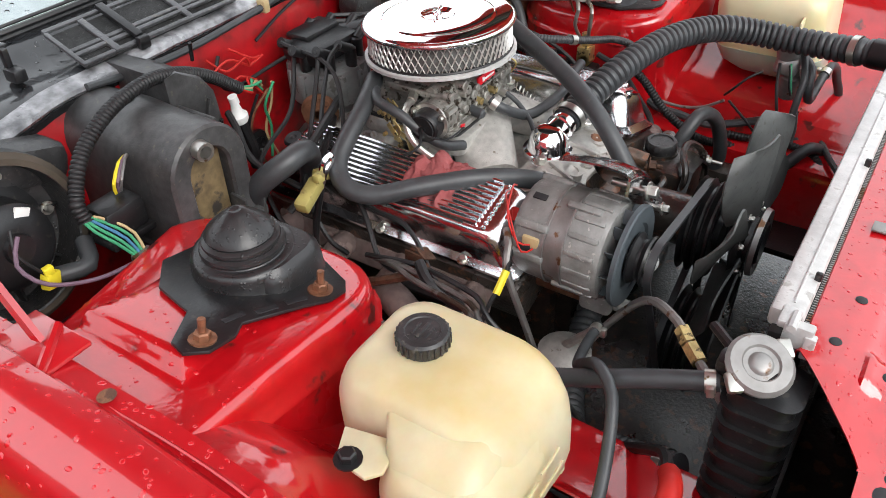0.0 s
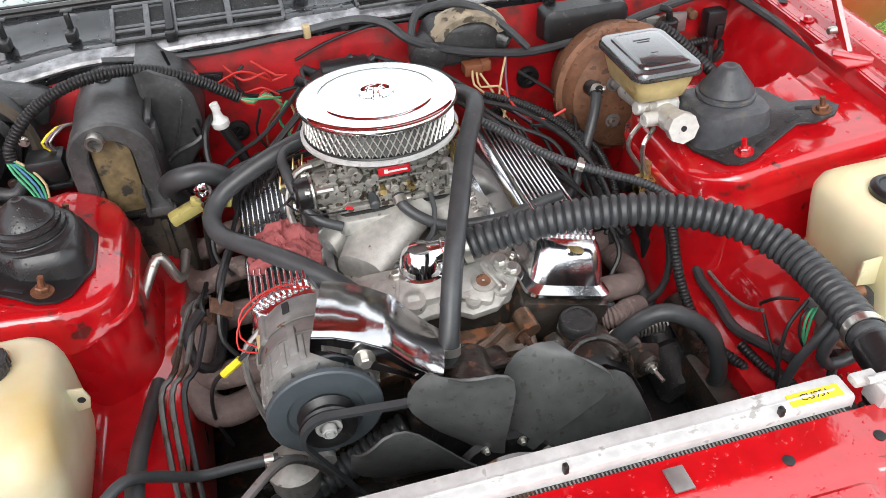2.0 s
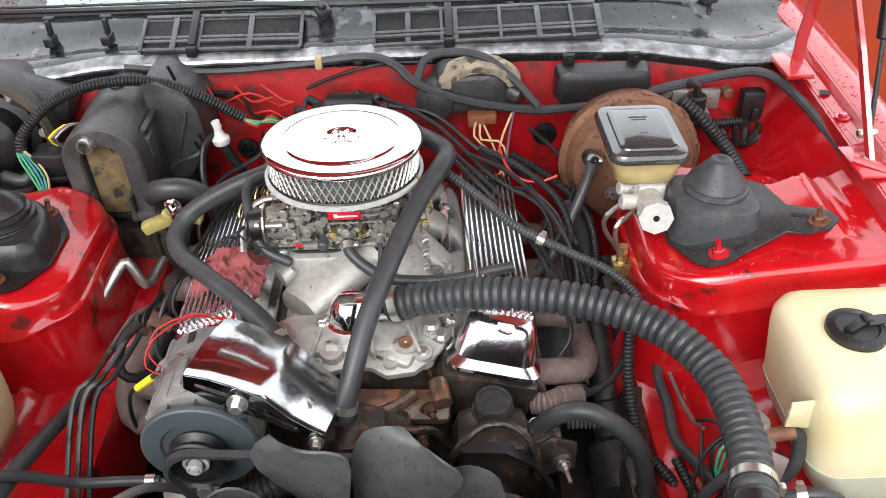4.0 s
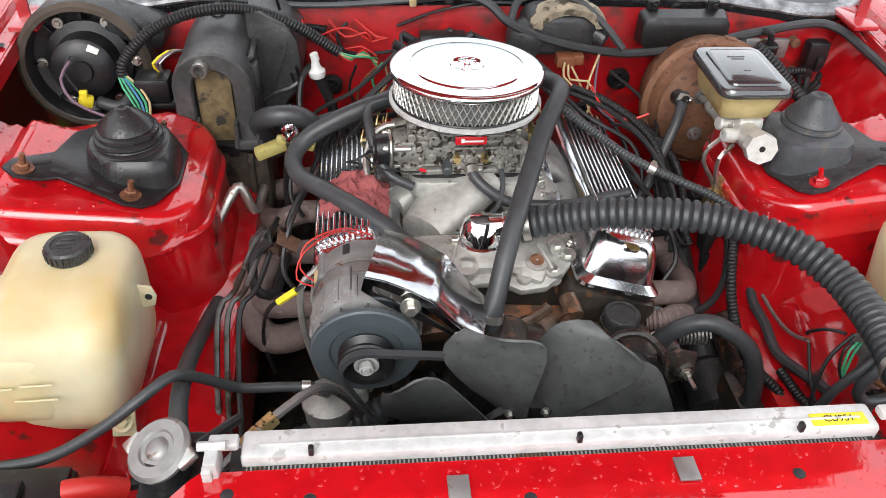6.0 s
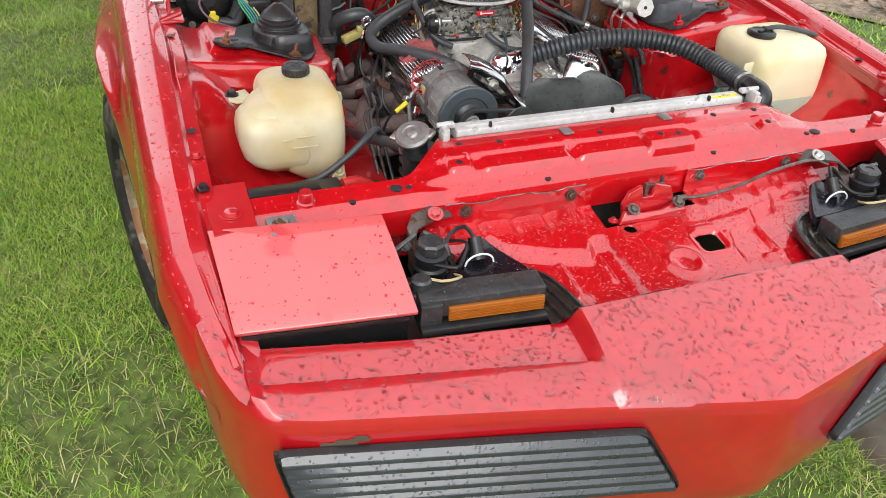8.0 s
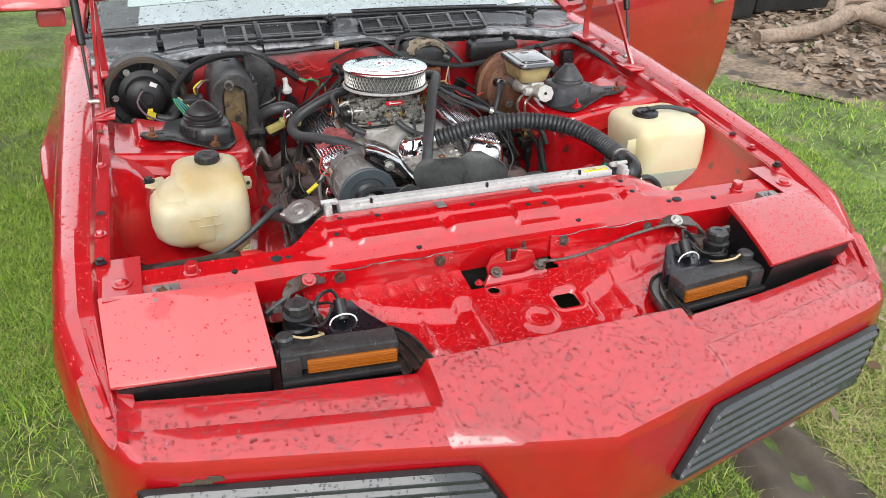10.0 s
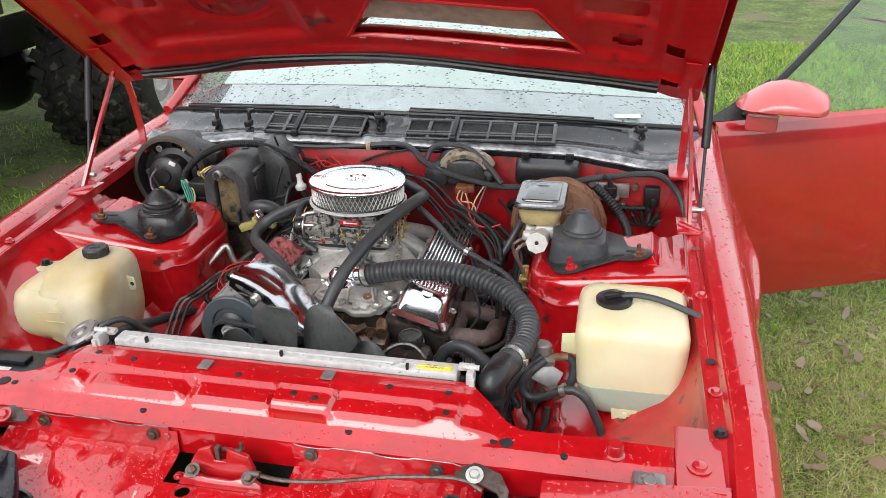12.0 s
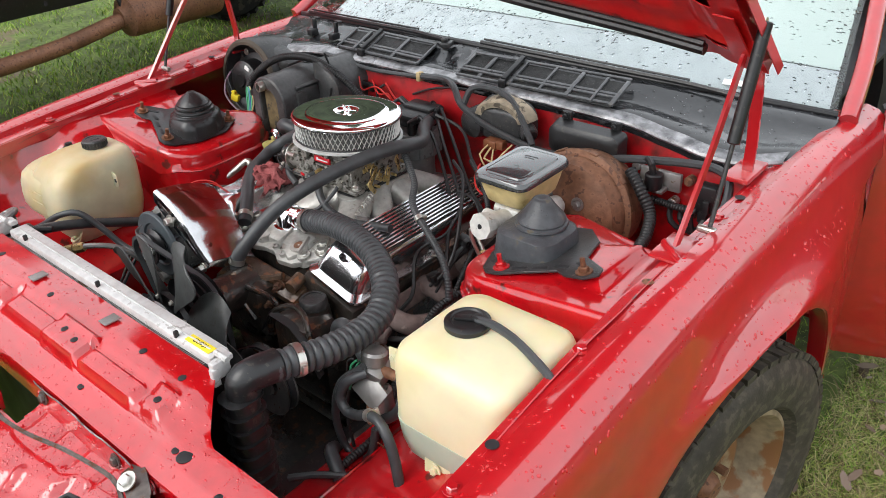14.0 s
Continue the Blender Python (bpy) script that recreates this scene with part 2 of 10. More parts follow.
WHITE = material("white_plastic", (0.72, 0.72, 0.7), 0.4, spread=0.08, dirt=(0.45, 0.42, 0.36), dirt_at=0.66, dirt_scale=30)
GREEN = material("green_wire", (0.05, 0.33, 0.16), 0.45)
WIRE_RED = material("red_wire", (0.5, 0.02, 0.015), 0.45)
WIRE_TAN = material("tan_wire", (0.5, 0.38, 0.2), 0.5)
WIRE_VIOLET = material("mauve_wire", (0.16, 0.1, 0.14), 0.5)
BOLT_RUST = material("rust_brown_bolt", (0.13, 0.065, 0.04), 0.5, 0.4, spread=0.4, grain=120, bump=0.4)
COPPER = material("rusty_copper_pipe", (0.22, 0.1, 0.055), 0.5, 0.5, spread=0.35, grain=90)
BRASS = material("brass_fitting", (0.5, 0.38, 0.17), 0.38, 0.85, spread=0.25, grain=120, dirt=(0.12, 0.09, 0.05), dirt_at=0.6, dirt_scale=90)
CORE = material("black_radiator_core", (0.02, 0.02, 0.02), 0.5, 0.3, spread=0.3)
LABEL_Y = material("yellow_paper_label", (0.82, 0.66, 0.03), 0.6, spread=0.04)
LABEL_W = material("white_paper_label", (0.78, 0.78, 0.76), 0.6, spread=0.04)
INK = material("black_ink", (0.02, 0.02, 0.02), 0.6, spread=0.05)
BADGE_RED = material("red_enamel_badge", (0.6, 0.01, 0.02), 0.3, spread=0.04)
BARK = material("bare_grey_root_wood", (0.27, 0.2, 0.15), 0.9, spread=0.3, bump=0.7)
TREES = material("far_dark_woods", (0.035, 0.045, 0.025), 0.9, spread=0.5, grain=1.2, bump=1.0)
MUD = material("wet_brown_mud", (0.09, 0.07, 0.05), 0.7, spread=0.4, grain=8, bump=0.9, bump_scale=60)
TURF = material("short_turf", (0.095, 0.135, 0.03), 0.9, spread=0.45, grain=30, bump=0.9, bump_scale=120, dirt=(0.16, 0.13, 0.075), dirt_at=0.6, dirt_scale=1.6)
LITTER = material("brown_leaf_litter", (0.2, 0.145, 0.1), 0.9, spread=0.45, grain=30, bump=0.9, bump_scale=80, dirt=(0.07, 0.055, 0.04), dirt_at=0.56, dirt_scale=5)


def pieces_material(name, colors, rough=0.6):
    """A material whose colour changes from loose piece to loose piece."""
    m = bpy.data.materials.new(name)
    m.use_nodes = True
    n, l = m.node_tree.nodes, m.node_tree.links
    ramp = n.new("ShaderNodeValToRGB")
    ramp.color_ramp.elements.remove(ramp.color_ramp.elements[1])
    for k, c in enumerate(colors):
        e = ramp.color_ramp.elements[0] if k == 0 else ramp.color_ramp.elements.new(k / (len(colors) - 1))
        e.position, e.color = k / (len(colors) - 1), (*c, 1)
    l.new(n.new("ShaderNodeNewGeometry").outputs["Random Per Island"], ramp.inputs["Fac"])
    l.new(ramp.outputs["Color"], n["Principled BSDF"].inputs["Base Color"])
    n["Principled BSDF"].inputs["Roughness"].default_value = rough
    return m


BLADE = pieces_material("grass_blades", ((0.05, 0.13, 0.015), (0.16, 0.34, 0.025), (0.24, 0.45, 0.035), (0.36, 0.5, 0.05), (0.46, 0.5, 0.14), (0.09, 0.2, 0.03)))
BLADE_DRY = pieces_material("dry_grass_blades", ((0.2, 0.36, 0.05), (0.38, 0.46, 0.09), (0.56, 0.52, 0.24), (0.4, 0.33, 0.16), (0.16, 0.11, 0.06), (0.26, 0.4, 0.06)))
LEAF = pieces_material("dead_leaves", ((0.16, 0.1, 0.06), (0.25, 0.17, 0.11), (0.33, 0.25, 0.19), (0.11, 0.075, 0.05), (0.4, 0.33, 0.27)), 0.75)
# pale tone standing for the sky mirrored in the windscreen
SKY_FILM = material("sky_sheen_film_inside_glass", (0.46, 0.53, 0.53), 0.7, spread=0.06, grain=8)
# band at the glass foot, lightened in colour for the sky it reflects
FRIT_SHEEN = material("glass_band_with_sky_sheen", (0.4, 0.43, 0.47), 0.3, spread=0.1, grain=30)


# ---- mesh helpers ----
def thing(name, at, label, category, group="", kind=""):
    ob = new(name)
    ob.empty_display_size = 0.05
    ob.matrix_basis = Matrix.Translation(at)
    return tagged(ob, label, category, group, kind)


def finish(name, bm, mat, sharp=38):
    bmesh.ops.recalc_face_normals(bm, faces=bm.faces)
    for f in bm.faces:
        f.smooth = True
    for e in bm.edges:
        if len(e.link_faces) == 2:
            e.smooth = e.calc_face_angle(0) < radians(sharp)
    me = bpy.data.meshes.new(name)
    bm.to_mesh(me)
    bm.free()
    me.materials.append(mat)
    return new(name, me)


def part(name, bm, mat, parent, label="", sharp=38):
    """Links a bmesh, in world places, as one mesh under a thing or one of its parts."""
    ob = finish(name, bm, mat, sharp)
    ob.parent = parent
    if parent.parent is None:
        ob.matrix_parent_inverse = parent.matrix_basis.inverted()
    return tagged(ob, label) if label else ob


def solo(name, bm, mat, label, category, group="", kind="", sharp=38):
    return tagged(finish(name, bm, mat, sharp), label, category, group, kind)


def B():
    return bmesh.new()


def put(bm, other, m=None):
    """Moves all of other into bm."""
    me = bpy.data.meshes.new("join")
    if m is not None:
        other.transform(m)
    other.to_mesh(me)
    other.free()
    bm.from_mesh(me)
    bpy.data.meshes.remove(me)
    return bm


def rounded(bm, r, seg=2, angle=30):
    edges = [e for e in bm.edges if len(e.link_faces) == 2 and e.calc_face_angle(0) > radians(angle)]
    if r > 0 and edges:
        bmesh.ops.bevel(bm, geom=edges, offset=r, segments=seg, affect="EDGES", profile=0.5, clamp_overlap=True)
    return bm


def box(c, s, r=0.004, turn=(0, 0, 0), seg=2, taper=1.0):
    bm = B()
    bmesh.ops.create_cube(bm, size=1)
    for v in bm.verts:
        k = taper if v.co.z > 0 else 1.0
        v.co = Vector((v.co.x * s[0] * k, v.co.y * s[1] * k, v.co.z * s[2]))
    rounded(bm, r, seg)
    bm.transform(pose(*c, *turn))
    return bm


def lathe(profile, m=None, n=24):
    """Turns (radius, height) pairs about z."""
    bm = B()
    rings = []
    for r, z in profile:
        if r < 1e-5:
            rings.append([bm.verts.new((0, 0, z))])
        else:
            rings.append([bm.verts.new((r * math.cos(2 * math.pi * k / n), r * math.sin(2 * math.pi * k / n), z)) for k in range(n)])
    for a, b in zip(rings, rings[1:]):
        for k in range(n):
            q = [a[k % len(a)], a[(k + 1) % len(a)], b[(k + 1) % len(b)], b[k % len(b)]]
            q = list(dict.fromkeys(q))
            if len(q) > 2:
                bm.faces.new(q)
    if m is not None:
        bm.transform(m)
    return bm


def facing(at, way):
    """A pose at a place whose z axis points along way."""
    return Matrix.Translation(at) @ Vector(way).to_track_quat("Z", "Y").to_matrix().to_4x4()


def rod(a, b, r, n=12, r2=None, bevel=0.0):
    a, b = Vector(a), Vector(b)
    h, r2 = (b - a).length, r if r2 is None else r2
    c = min(bevel, r * 0.4, h * 0.4)
    prof = [(0, 0), (r - c, 0), (r, c), (r2, h - c), (r2 - c, h), (0, h)] if c else [(0, 0), (r, 0), (r2, h), (0, h)]
    return lathe(prof, facing(a, b - a), n)


def spline(pts, step=0.012):
    """Even places along a smooth curve through the points."""
    p = [Vector(q) for q in pts]
    p = [2 * p[0] - p[1]] + p + [2 * p[-1] - p[-2]]
    out = []
    for i in range(1, len(p) - 2):
        k = max(2, int((p[i + 1] - p[i]).length / step))
        for j in range(k):
            t = j / k
            out.append(0.5 * (2 * p[i] + (p[i + 1] - p[i - 1]) * t + (2 * p[i - 1] - 5 * p[i] + 4 * p[i + 1] - p[i + 2]) * t * t
                              + (3 * p[i] - p[i - 1] - 3 * p[i + 1] + p[i + 2]) * t ** 3))
    out.append(p[-2])
    return out


def tube(pts, r, n=10, step=0.012, ribs=0.0, rib_depth=0.12, hollow=True):
    """A hose along the points. ribs: the pitch of its corrugation in metres."""
    c = spline(pts, ribs / 4 if ribs else step)
    bm = B()
    up = Vector((0, 0, 1)) if abs((c[1] - c[0]).normalized().z) < 0.9 else Vector((1, 0, 0))
    rings = []
    for i, q in enumerate(c):
        t = (c[min(i + 1, len(c) - 1)] - c[max(i - 1, 0)]).normalized()
        side = t.cross(up).normalized()
        up = side.cross(t).normalized()
        k = r * (1 - rib_depth * (1, 0.15, 0.0, 0.15)[(i + 2) % 4]) if ribs else r
        rings.append([bm.verts.new(q + k * (math.cos(a) * side + math.sin(a) * up)) for a in (2 * math.pi * j / n for j in range(n))])
    for a, b in zip(rings, rings[1:]):
        for k in range(n):
            bm.faces.new((a[k], a[(k + 1) % n], b[(k + 1) % n], b[k]))
    bm.faces.new(rings[0][::-1])
    bm.faces.new(rings[-1])
    return bm


def sheet(rows, thick=0.0, close=False):
    """A surface through rows of places; thick gives it a back."""
    bm = B()
    vs = [[bm.verts.new(p) for p in row] for row in rows]
    for a, b in zip(vs, vs[1:]):
        for k in range(len(a) - 1 + close):
            q = (a[k], a[(k + 1) % len(a)], b[(k + 1) % len(a)], b[k])
            if len({(round(v.co.x, 5), round(v.co.y, 5), round(v.co.z, 5)) for v in q}) > 2:
                bm.faces.new(q)
    bmesh.ops.remove_doubles(bm, verts=bm.verts, dist=1e-5)
    bmesh.ops.recalc_face_normals(bm, faces=bm.faces)
    if thick:
        bmesh.ops.solidify(bm, geom=bm.faces[:], thickness=thick)
    return bm


def plate(outline, h, m, r=0.0, seg=2):
    """A flat outline in x and y, drawn up by h."""
    bm = B()
    f = bm.faces.new([bm.verts.new((x, y, 0)) for x, y in outline])
    up = bmesh.ops.extrude_face_region(bm, geom=[f])["geom"]
    bmesh.ops.translate(bm, vec=(0, 0, h), verts=[g for g in up if isinstance(g, bmesh.types.BMVert)])
    bmesh.ops.recalc_face_normals(bm, faces=bm.faces)
    rounded(bm, r, seg)
    bm.transform(m)
    return bm


def round_outline(w, h, r, n=5):
    """A rounded rectangle about the middle."""
    return [(sx * (w / 2 - r) + r * math.cos(a), sy * (h / 2 - r) + r * math.sin(a))
            for sx, sy, a0 in ((1, 1, 0), (-1, 1, 90), (-1, -1, 180), (1, -1, 270))
            for a in (radians(a0 + 90 * k / n) for k in range(n + 1))]


def loft(sections, cap=True):
    """Joins closed outlines, each a list of places of one length."""
    bm = sheet(sections, close=True)
    if cap:
        bmesh.ops.holes_fill(bm, edges=[e for e in bm.edges if e.is_boundary], sides=0)
        bmesh.ops.recalc_face_normals(bm, faces=bm.faces)
    return bm


def lerp(x, table):
    xs, ys = zip(*table)
    return float(np.interp(x, xs, ys))


def screw(at, way=(0, 0, 1), r=0.008, h=0.006, washer=True):
    """A six-sided bolt head on a washer."""
    bm = lathe([(0, 0), (r * 1.6, 0), (r * 1.6, 0.002), (0, 0.002)], None, 14) if washer else B()
    put(bm, lathe([(0, 0.001), (r, 0.001), (r, h), (r * 0.8, h + 0.0015), (0, h + 0.0015)], None, 6))
    bm.transform(facing(at, way))
    return bm


# ---- ground ----
def ground_height(x, y):
    return 0.02 * noise.noise((x * 0.35, y * 0.35, 0)) + 0.008 * noise.noise((x * 2, y * 2, 3)) - 0.01


def build_ground():
    xs = np.concatenate([-np.geomspace(60, 5, 14), np.linspace(-4.5, 7, 93), np.geomspace(8, 60, 12)])
    ys = np.concatenate([[-60, -30, -15, -8, -5], np.linspace(-4, 7, 89), np.geomspace(8, 80, 14)])
    solo("ground", sheet([[(x, y, ground_height(x, y)) for x in xs] for y in ys]), TURF, "short green lawn turf with bare earthy patches", "ground", kind="structure")


build_ground()


# ---- the car: sheet metal ----
car = thing("car", (0, 0, 0), "red two-door sports coupe with its hood raised, wet from rain", "car")

fenders, towers, headlight_doors = [], [], []
CREST = [(-1.05, 0.684), (-1.0, 0.708), (-0.95, 0.735), (-0.86, 0.778), (-0.7, 0.815), (-0.3, 0.853), (0, 0.873), (0.35, 0.89), (0.68, 0.897)]
INNER = [(-1.05, 0.797), (-0.86, 0.818), (-0.7, 0.822), (-0.2, 0.815), (0.68, 0.84)]
OUTER = [(-1.05, 0.803), (-1.0, 0.822), (-0.95, 0.842), (-0.86, 0.862), (-0.5, 0.87), (0, 0.876), (0.68, 0.892)]
BELLY = [(-1.05, 0.834), (-1.0, 0.854), (-0.95, 0.866), (-0.86, 0.878), (-0.75, 0.888), (-0.57, 0.902), (-0.42, 0.912), (-0.34, 0.92), (-0.25, 0.931), (-0.1, 0.951), (0.05, 0.965), (0.25, 0.967), (0.45, 0.953), (0.68, 0.918)]


def fender(s):
    ys = np.linspace(-1.05, 0.68, 120)
    rows = []
    for y in ys:
        zc, xi, xo, xb = lerp(y, CREST), lerp(y, INNER), lerp(y, OUTER), lerp(y, BELLY)
        arch = 0.345 + math.sqrt(0.385 ** 2 - (y - 0.015) ** 2) if abs(y - 0.015) < 0.385 else 0.0
        zb = max(arch, 0.24 if y > 0 else 0.36 + max(0, -0.8 - y) * 1.2)
        lip = 0.008 if abs(y - 0.015) < 0.4 else 0
        row = [(xi - 0.035, zc - 0.05), (xi - 0.033, zc - 0.022), (xi - 0.008, zc - 0.018), (xi, zc - 0.004), (xi + 0.012, zc), ((xi + xo) / 2, zc + 0.004),
               (xo, zc - 0.004), (xo + 0.016, zc - 0.018), (xo + 0.028, zc - 0.045), (xo + 0.036, zc - 0.09)]
        top = zc - 0.13
        for k in range(9):
            f = k / 8
            row.append((xb - 0.012 * (1 - min(1, f * 3)) - (0.03 if y > 0 else 0.3) * max(0, f - 0.6) ** 2 + lip * f, top + (zb - top) * f))
        row.append((xb - 0.03, zb + 0.004))
        rows.append([(s * x, y, z) for x, z in row])
    inside = [[(x - s * 0.004, y, z - 0.002) for x, y, z in row] for row in rows]
    return put(sheet(rows), sheet(inside))


for s in (-1, 1):
    f = part("fender", fender(s), RED, car)
    fenders.append(f)
    for y in (-0.62, -0.33, 0.1, 0.42):
        part("fender_bolt", screw((s * (lerp(y, INNER) - 0.02), y, lerp(y, CREST) - 0.0185)), RED, f)

# nose cover: its plan line, then rows from the top edge down the face
FRONT = [(0, -1.33), (0.1, -1.308), (0.21, -1.281), (0.34, -1.25), (0.45, -1.225), (0.6, -1.192), (0.71, -1.167), (0.765, -1.148), (0.79, -1.128), (0.815, -1.096), (0.836, -1.05), (0.85, -1.0), (0.86, -0.95)]


def nose_cover():
    """Rows across the car: raised middle, a sunk shelf before each lamp, then the rounded lip and the face."""
    half = [0, 0.04, 0.09, 0.14, 0.19, 0.23, 0.258, 0.268, 0.274, 0.279, 0.284, 0.292, 0.32, 0.36, 0.41, 0.46, 0.51, 0.56, 0.61, 0.66, 0.71, 0.75, 0.77, 0.779, 0.786, 0.793, 0.803, 0.812, 0.82, 0.828, 0.836, 0.843, 0.85, 0.854]
    rows = []
    for x in [-a for a in half[:0:-1]] + half:
        a = abs(x)
        y = lerp(a, FRONT)
        way = Vector((0.42 * x / (0.2 + a), 1, 0)) if a < 0.78 else Vector((-x * (0.35 + (a - 0.78) * 12), 1 - (a - 0.78) * 7, 0))
        way.x = -abs(way.x) * (1 if x > 0 else -1)
        way.normalize()
        zc = 0.65 + 0.012 * min(1, a / 0.7) + lerp(a, [(0.79, 0), (0.815, 0.006), (0.836, 0.024), (0.85, 0.048), (0.86, 0.075)])
        rim = min(1, max(0, (a - 0.772) / 0.02))
        c = 1 - min(1, max(0, (a - 0.27) / 0.012))
        ys = lerp(a, [(0.27, -1.092), (0.53, -1.06), (0.8, -1.005)])
        yf = lerp(a, [(0.27, -1.181), (0.786, -1.082)])
        shelf = [(ys, 0.677), ((ys + yf) / 2, 0.6705), (yf + 0.006, 0.6635), (yf, 0.672)]
        mid = [(-1.1, 0.712), (-1.145, 0.702), (-1.183, 0.688), (-1.2, 0.682)]
        row = []
        if a < 0.8:
            for (y0, z0), (y1, z1) in zip(shelf, mid):
                row.append(Vector((x, y0 + (y1 - y0) * c, z0 + (z1 - z0) * c + rim * 0.012 * (1 - c))))
            last = row[-1]
            row.append(Vector((x, (last.y + y) / 2 - 0.002, (last.z + zc) / 2 + 0.005)))
        else:
            for off, up in ((0.05, 0.004), (0.046, 0.004), (0.042, 0.003), (0.036, 0.002), (0.02, 0.004)):
                row.append(Vector((x, y, zc + up)) + way * off)
        for off, dz in ((0.005, -0.003), (0.001, -0.014), (0, -0.03), (-0.001, -0.08), (-0.001, -0.14), (0, -0.195), (0.004, -0.23), (0.02, -0.27), (0.06, -0.3), (0.14, -0.315)):
            row.append(Vector((x, y, zc + dz)) + way * off)
        rows.append(row)
    back = [[p + Vector((0, 0.004, -0.003)) for p in row] for row in rows]
    return put(sheet(rows), sheet(back))


nose = part("nose_cover", nose_cover(), RED, car, "wet red nose cover with raised middle and chipped paint")
for k, (dx, dz, w) in enumerate(((0, 0, 0.03), (0.022, 0.006, 0.024), (-0.024, -0.004, 0.022), (0.004, -0.012, 0.016))):
    x = -0.675 + dx
    outline = [(w * (0.7 + 0.5 * noise.noise((a, k, 3))) * math.cos(a) * 0.8, w * (0.45 + 0.5 * noise.noise((a, k, 8))) * math.sin(a) * 0.6) for a in np.linspace(0, 2 * math.pi, 12, endpoint=False)]
    part("paint_chip", plate(outline, 0.0012, pose(x, lerp(abs(x), FRONT) - 0.0012, 0.618 + dz, 90, 0, -15), 0), MUD, nose, "brown chip in the paint")
RAIL = {-1: ((0.52, 0.63), (0.5, 0.604), (0.49, 0.6), (0.4, 0.592), (0.388, 0.586), (0.384, 0.57), (0.386, 0.42)),
        1: ((0.52, 0.6), (0.5, 0.576), (0.49, 0.566), (0.446, 0.556), (0.434, 0.55), (0.43, 0.53), (0.432, 0.4))}
for s in (-1, 1):
    ledge = [[(s * x, y, z + 0.03 * (y + 0.3)) for x, z in RAIL[s]] for y in np.linspace(-0.72, 0.12, 14)]
    part("frame_rail", sheet(ledge, 0.003), RED_BAY, car, "red frame rail ledge with grime")
# black sheet and bar added under the bay, where the ground lies in shade
part("underbody_shield", put(box((0.0, -0.12, 0.2), (1.3, 1.3, 0.02), 0.005), box((0.0, -0.75, 0.3), (1.3, 0.05, 0.16), 0.02)), BLOCK, car, "black sheet and bar under the bay, standing in for shade")


def grille(s):
    a, b = Vector((s * 0.235, -1.284, 0)), Vector((s * 0.776, -1.16, 0)) if s < 0 else Vector((0.742, -1.168, 0))
    along = (b - a).normalized()
    out = Vector((along.y * s, -along.x * s, 0)) if s > 0 else Vector((-along.y, along.x, 0))
    out = Vector((0, 0, 1)).cross(along) * (-s)
    if out.y > 0:
        out = -out
    m = Matrix(((along.x, out.x, 0, a.x), (along.y, out.y, 0, a.y), (0, 0, 1, 0), (0, 0, 0, 1)))
    L = (b - a).length

    def quad(z0, z1, d, h):
        x0, x1 = (z0 - 0.61) * 0.62, L + (z0 - 0.61) * 0.2
        y0, y1 = (z1 - 0.61) * 0.62, L + (z1 - 0.61) * 0.2
        bm = B()
        v = [bm.verts.new(q) for q in ((x0, d, z0), (x1, d, z0), (y1, d, z1), (y0, d, z1), (x0, d + h, z0), (x1, d + h, z0), (y1, d + h, z1), (y0, d + h, z1))]
        for q in ((0, 1, 2, 3), (4, 5, 6, 7), (0, 1, 5, 4), (1, 2, 6, 5), (2, 3, 7, 6), (3, 0, 4, 7)):
            bm.faces.new([v[k] for k in q])
        bmesh.ops.recalc_face_normals(bm, faces=bm.faces)
        rounded(bm, 0.002, 1)
        bm.transform(m)
        return bm

    g = part("grille", quad(0.476, 0.613, -0.006, 0.008), DARK, car, "black louvred bumper grille insert")
    for k in range(6):
        z = 0.4765 + k * 0.0226
        rows = []
        for d, dz in ((0.003, 0.0), (0.0135, 0.0004), (0.0145, 0.0014), (0.0145, 0.0085), (0.0132, 0.0102), (0.002, 0.0222)):
            h = z + dz - 0.61
            rows.append([m @ Vector((h * 0.62 + 0.003 + (L - h * 0.42 - 0.006) * q, min(d, 0.004) if q in (0, 1) else d, z + dz)) for q in (0, 0.012, 0.2, 0.4, 0.6, 0.8, 0.988, 1)])
        part("slat", sheet(rows, 0.001), SLAT, g)
    corners = [Vector((-0.136 * 0.62, 0, 0.474)), Vector((L - 0.136 * 0.2, 0, 0.474)), Vector((L + 0.001, 0, 0.615)), Vector((0.003, 0, 0.615))]
    loop = []
    for k, c in enumerate(corners):
        before, after = (corners[k - 1] - c).normalized() * 0.022, (corners[(k + 1) % 4] - c).normalized() * 0.022
        loop += [c + before * (1 - q) ** 2 + after * q ** 2 for q in (0, 0.25, 0.5, 0.75, 1)]
    mid = sum(corners, Vector()) / 4
    rings = []
    for d, inset in ((-0.003, -0.003), (0.006, -0.002), (0.01, 0.0), (0.01, 0.0025), (0.001, 0.004)):
        rings.append([m @ (p + (mid - p).normalized() * inset + Vector((0, d, 0))) for p in loop])
    part("grille_rim", sheet(rings, 0.0, True), BLACK, g, "black rounded rim of the grille")


for s in (-1, 1):
    grille(s)


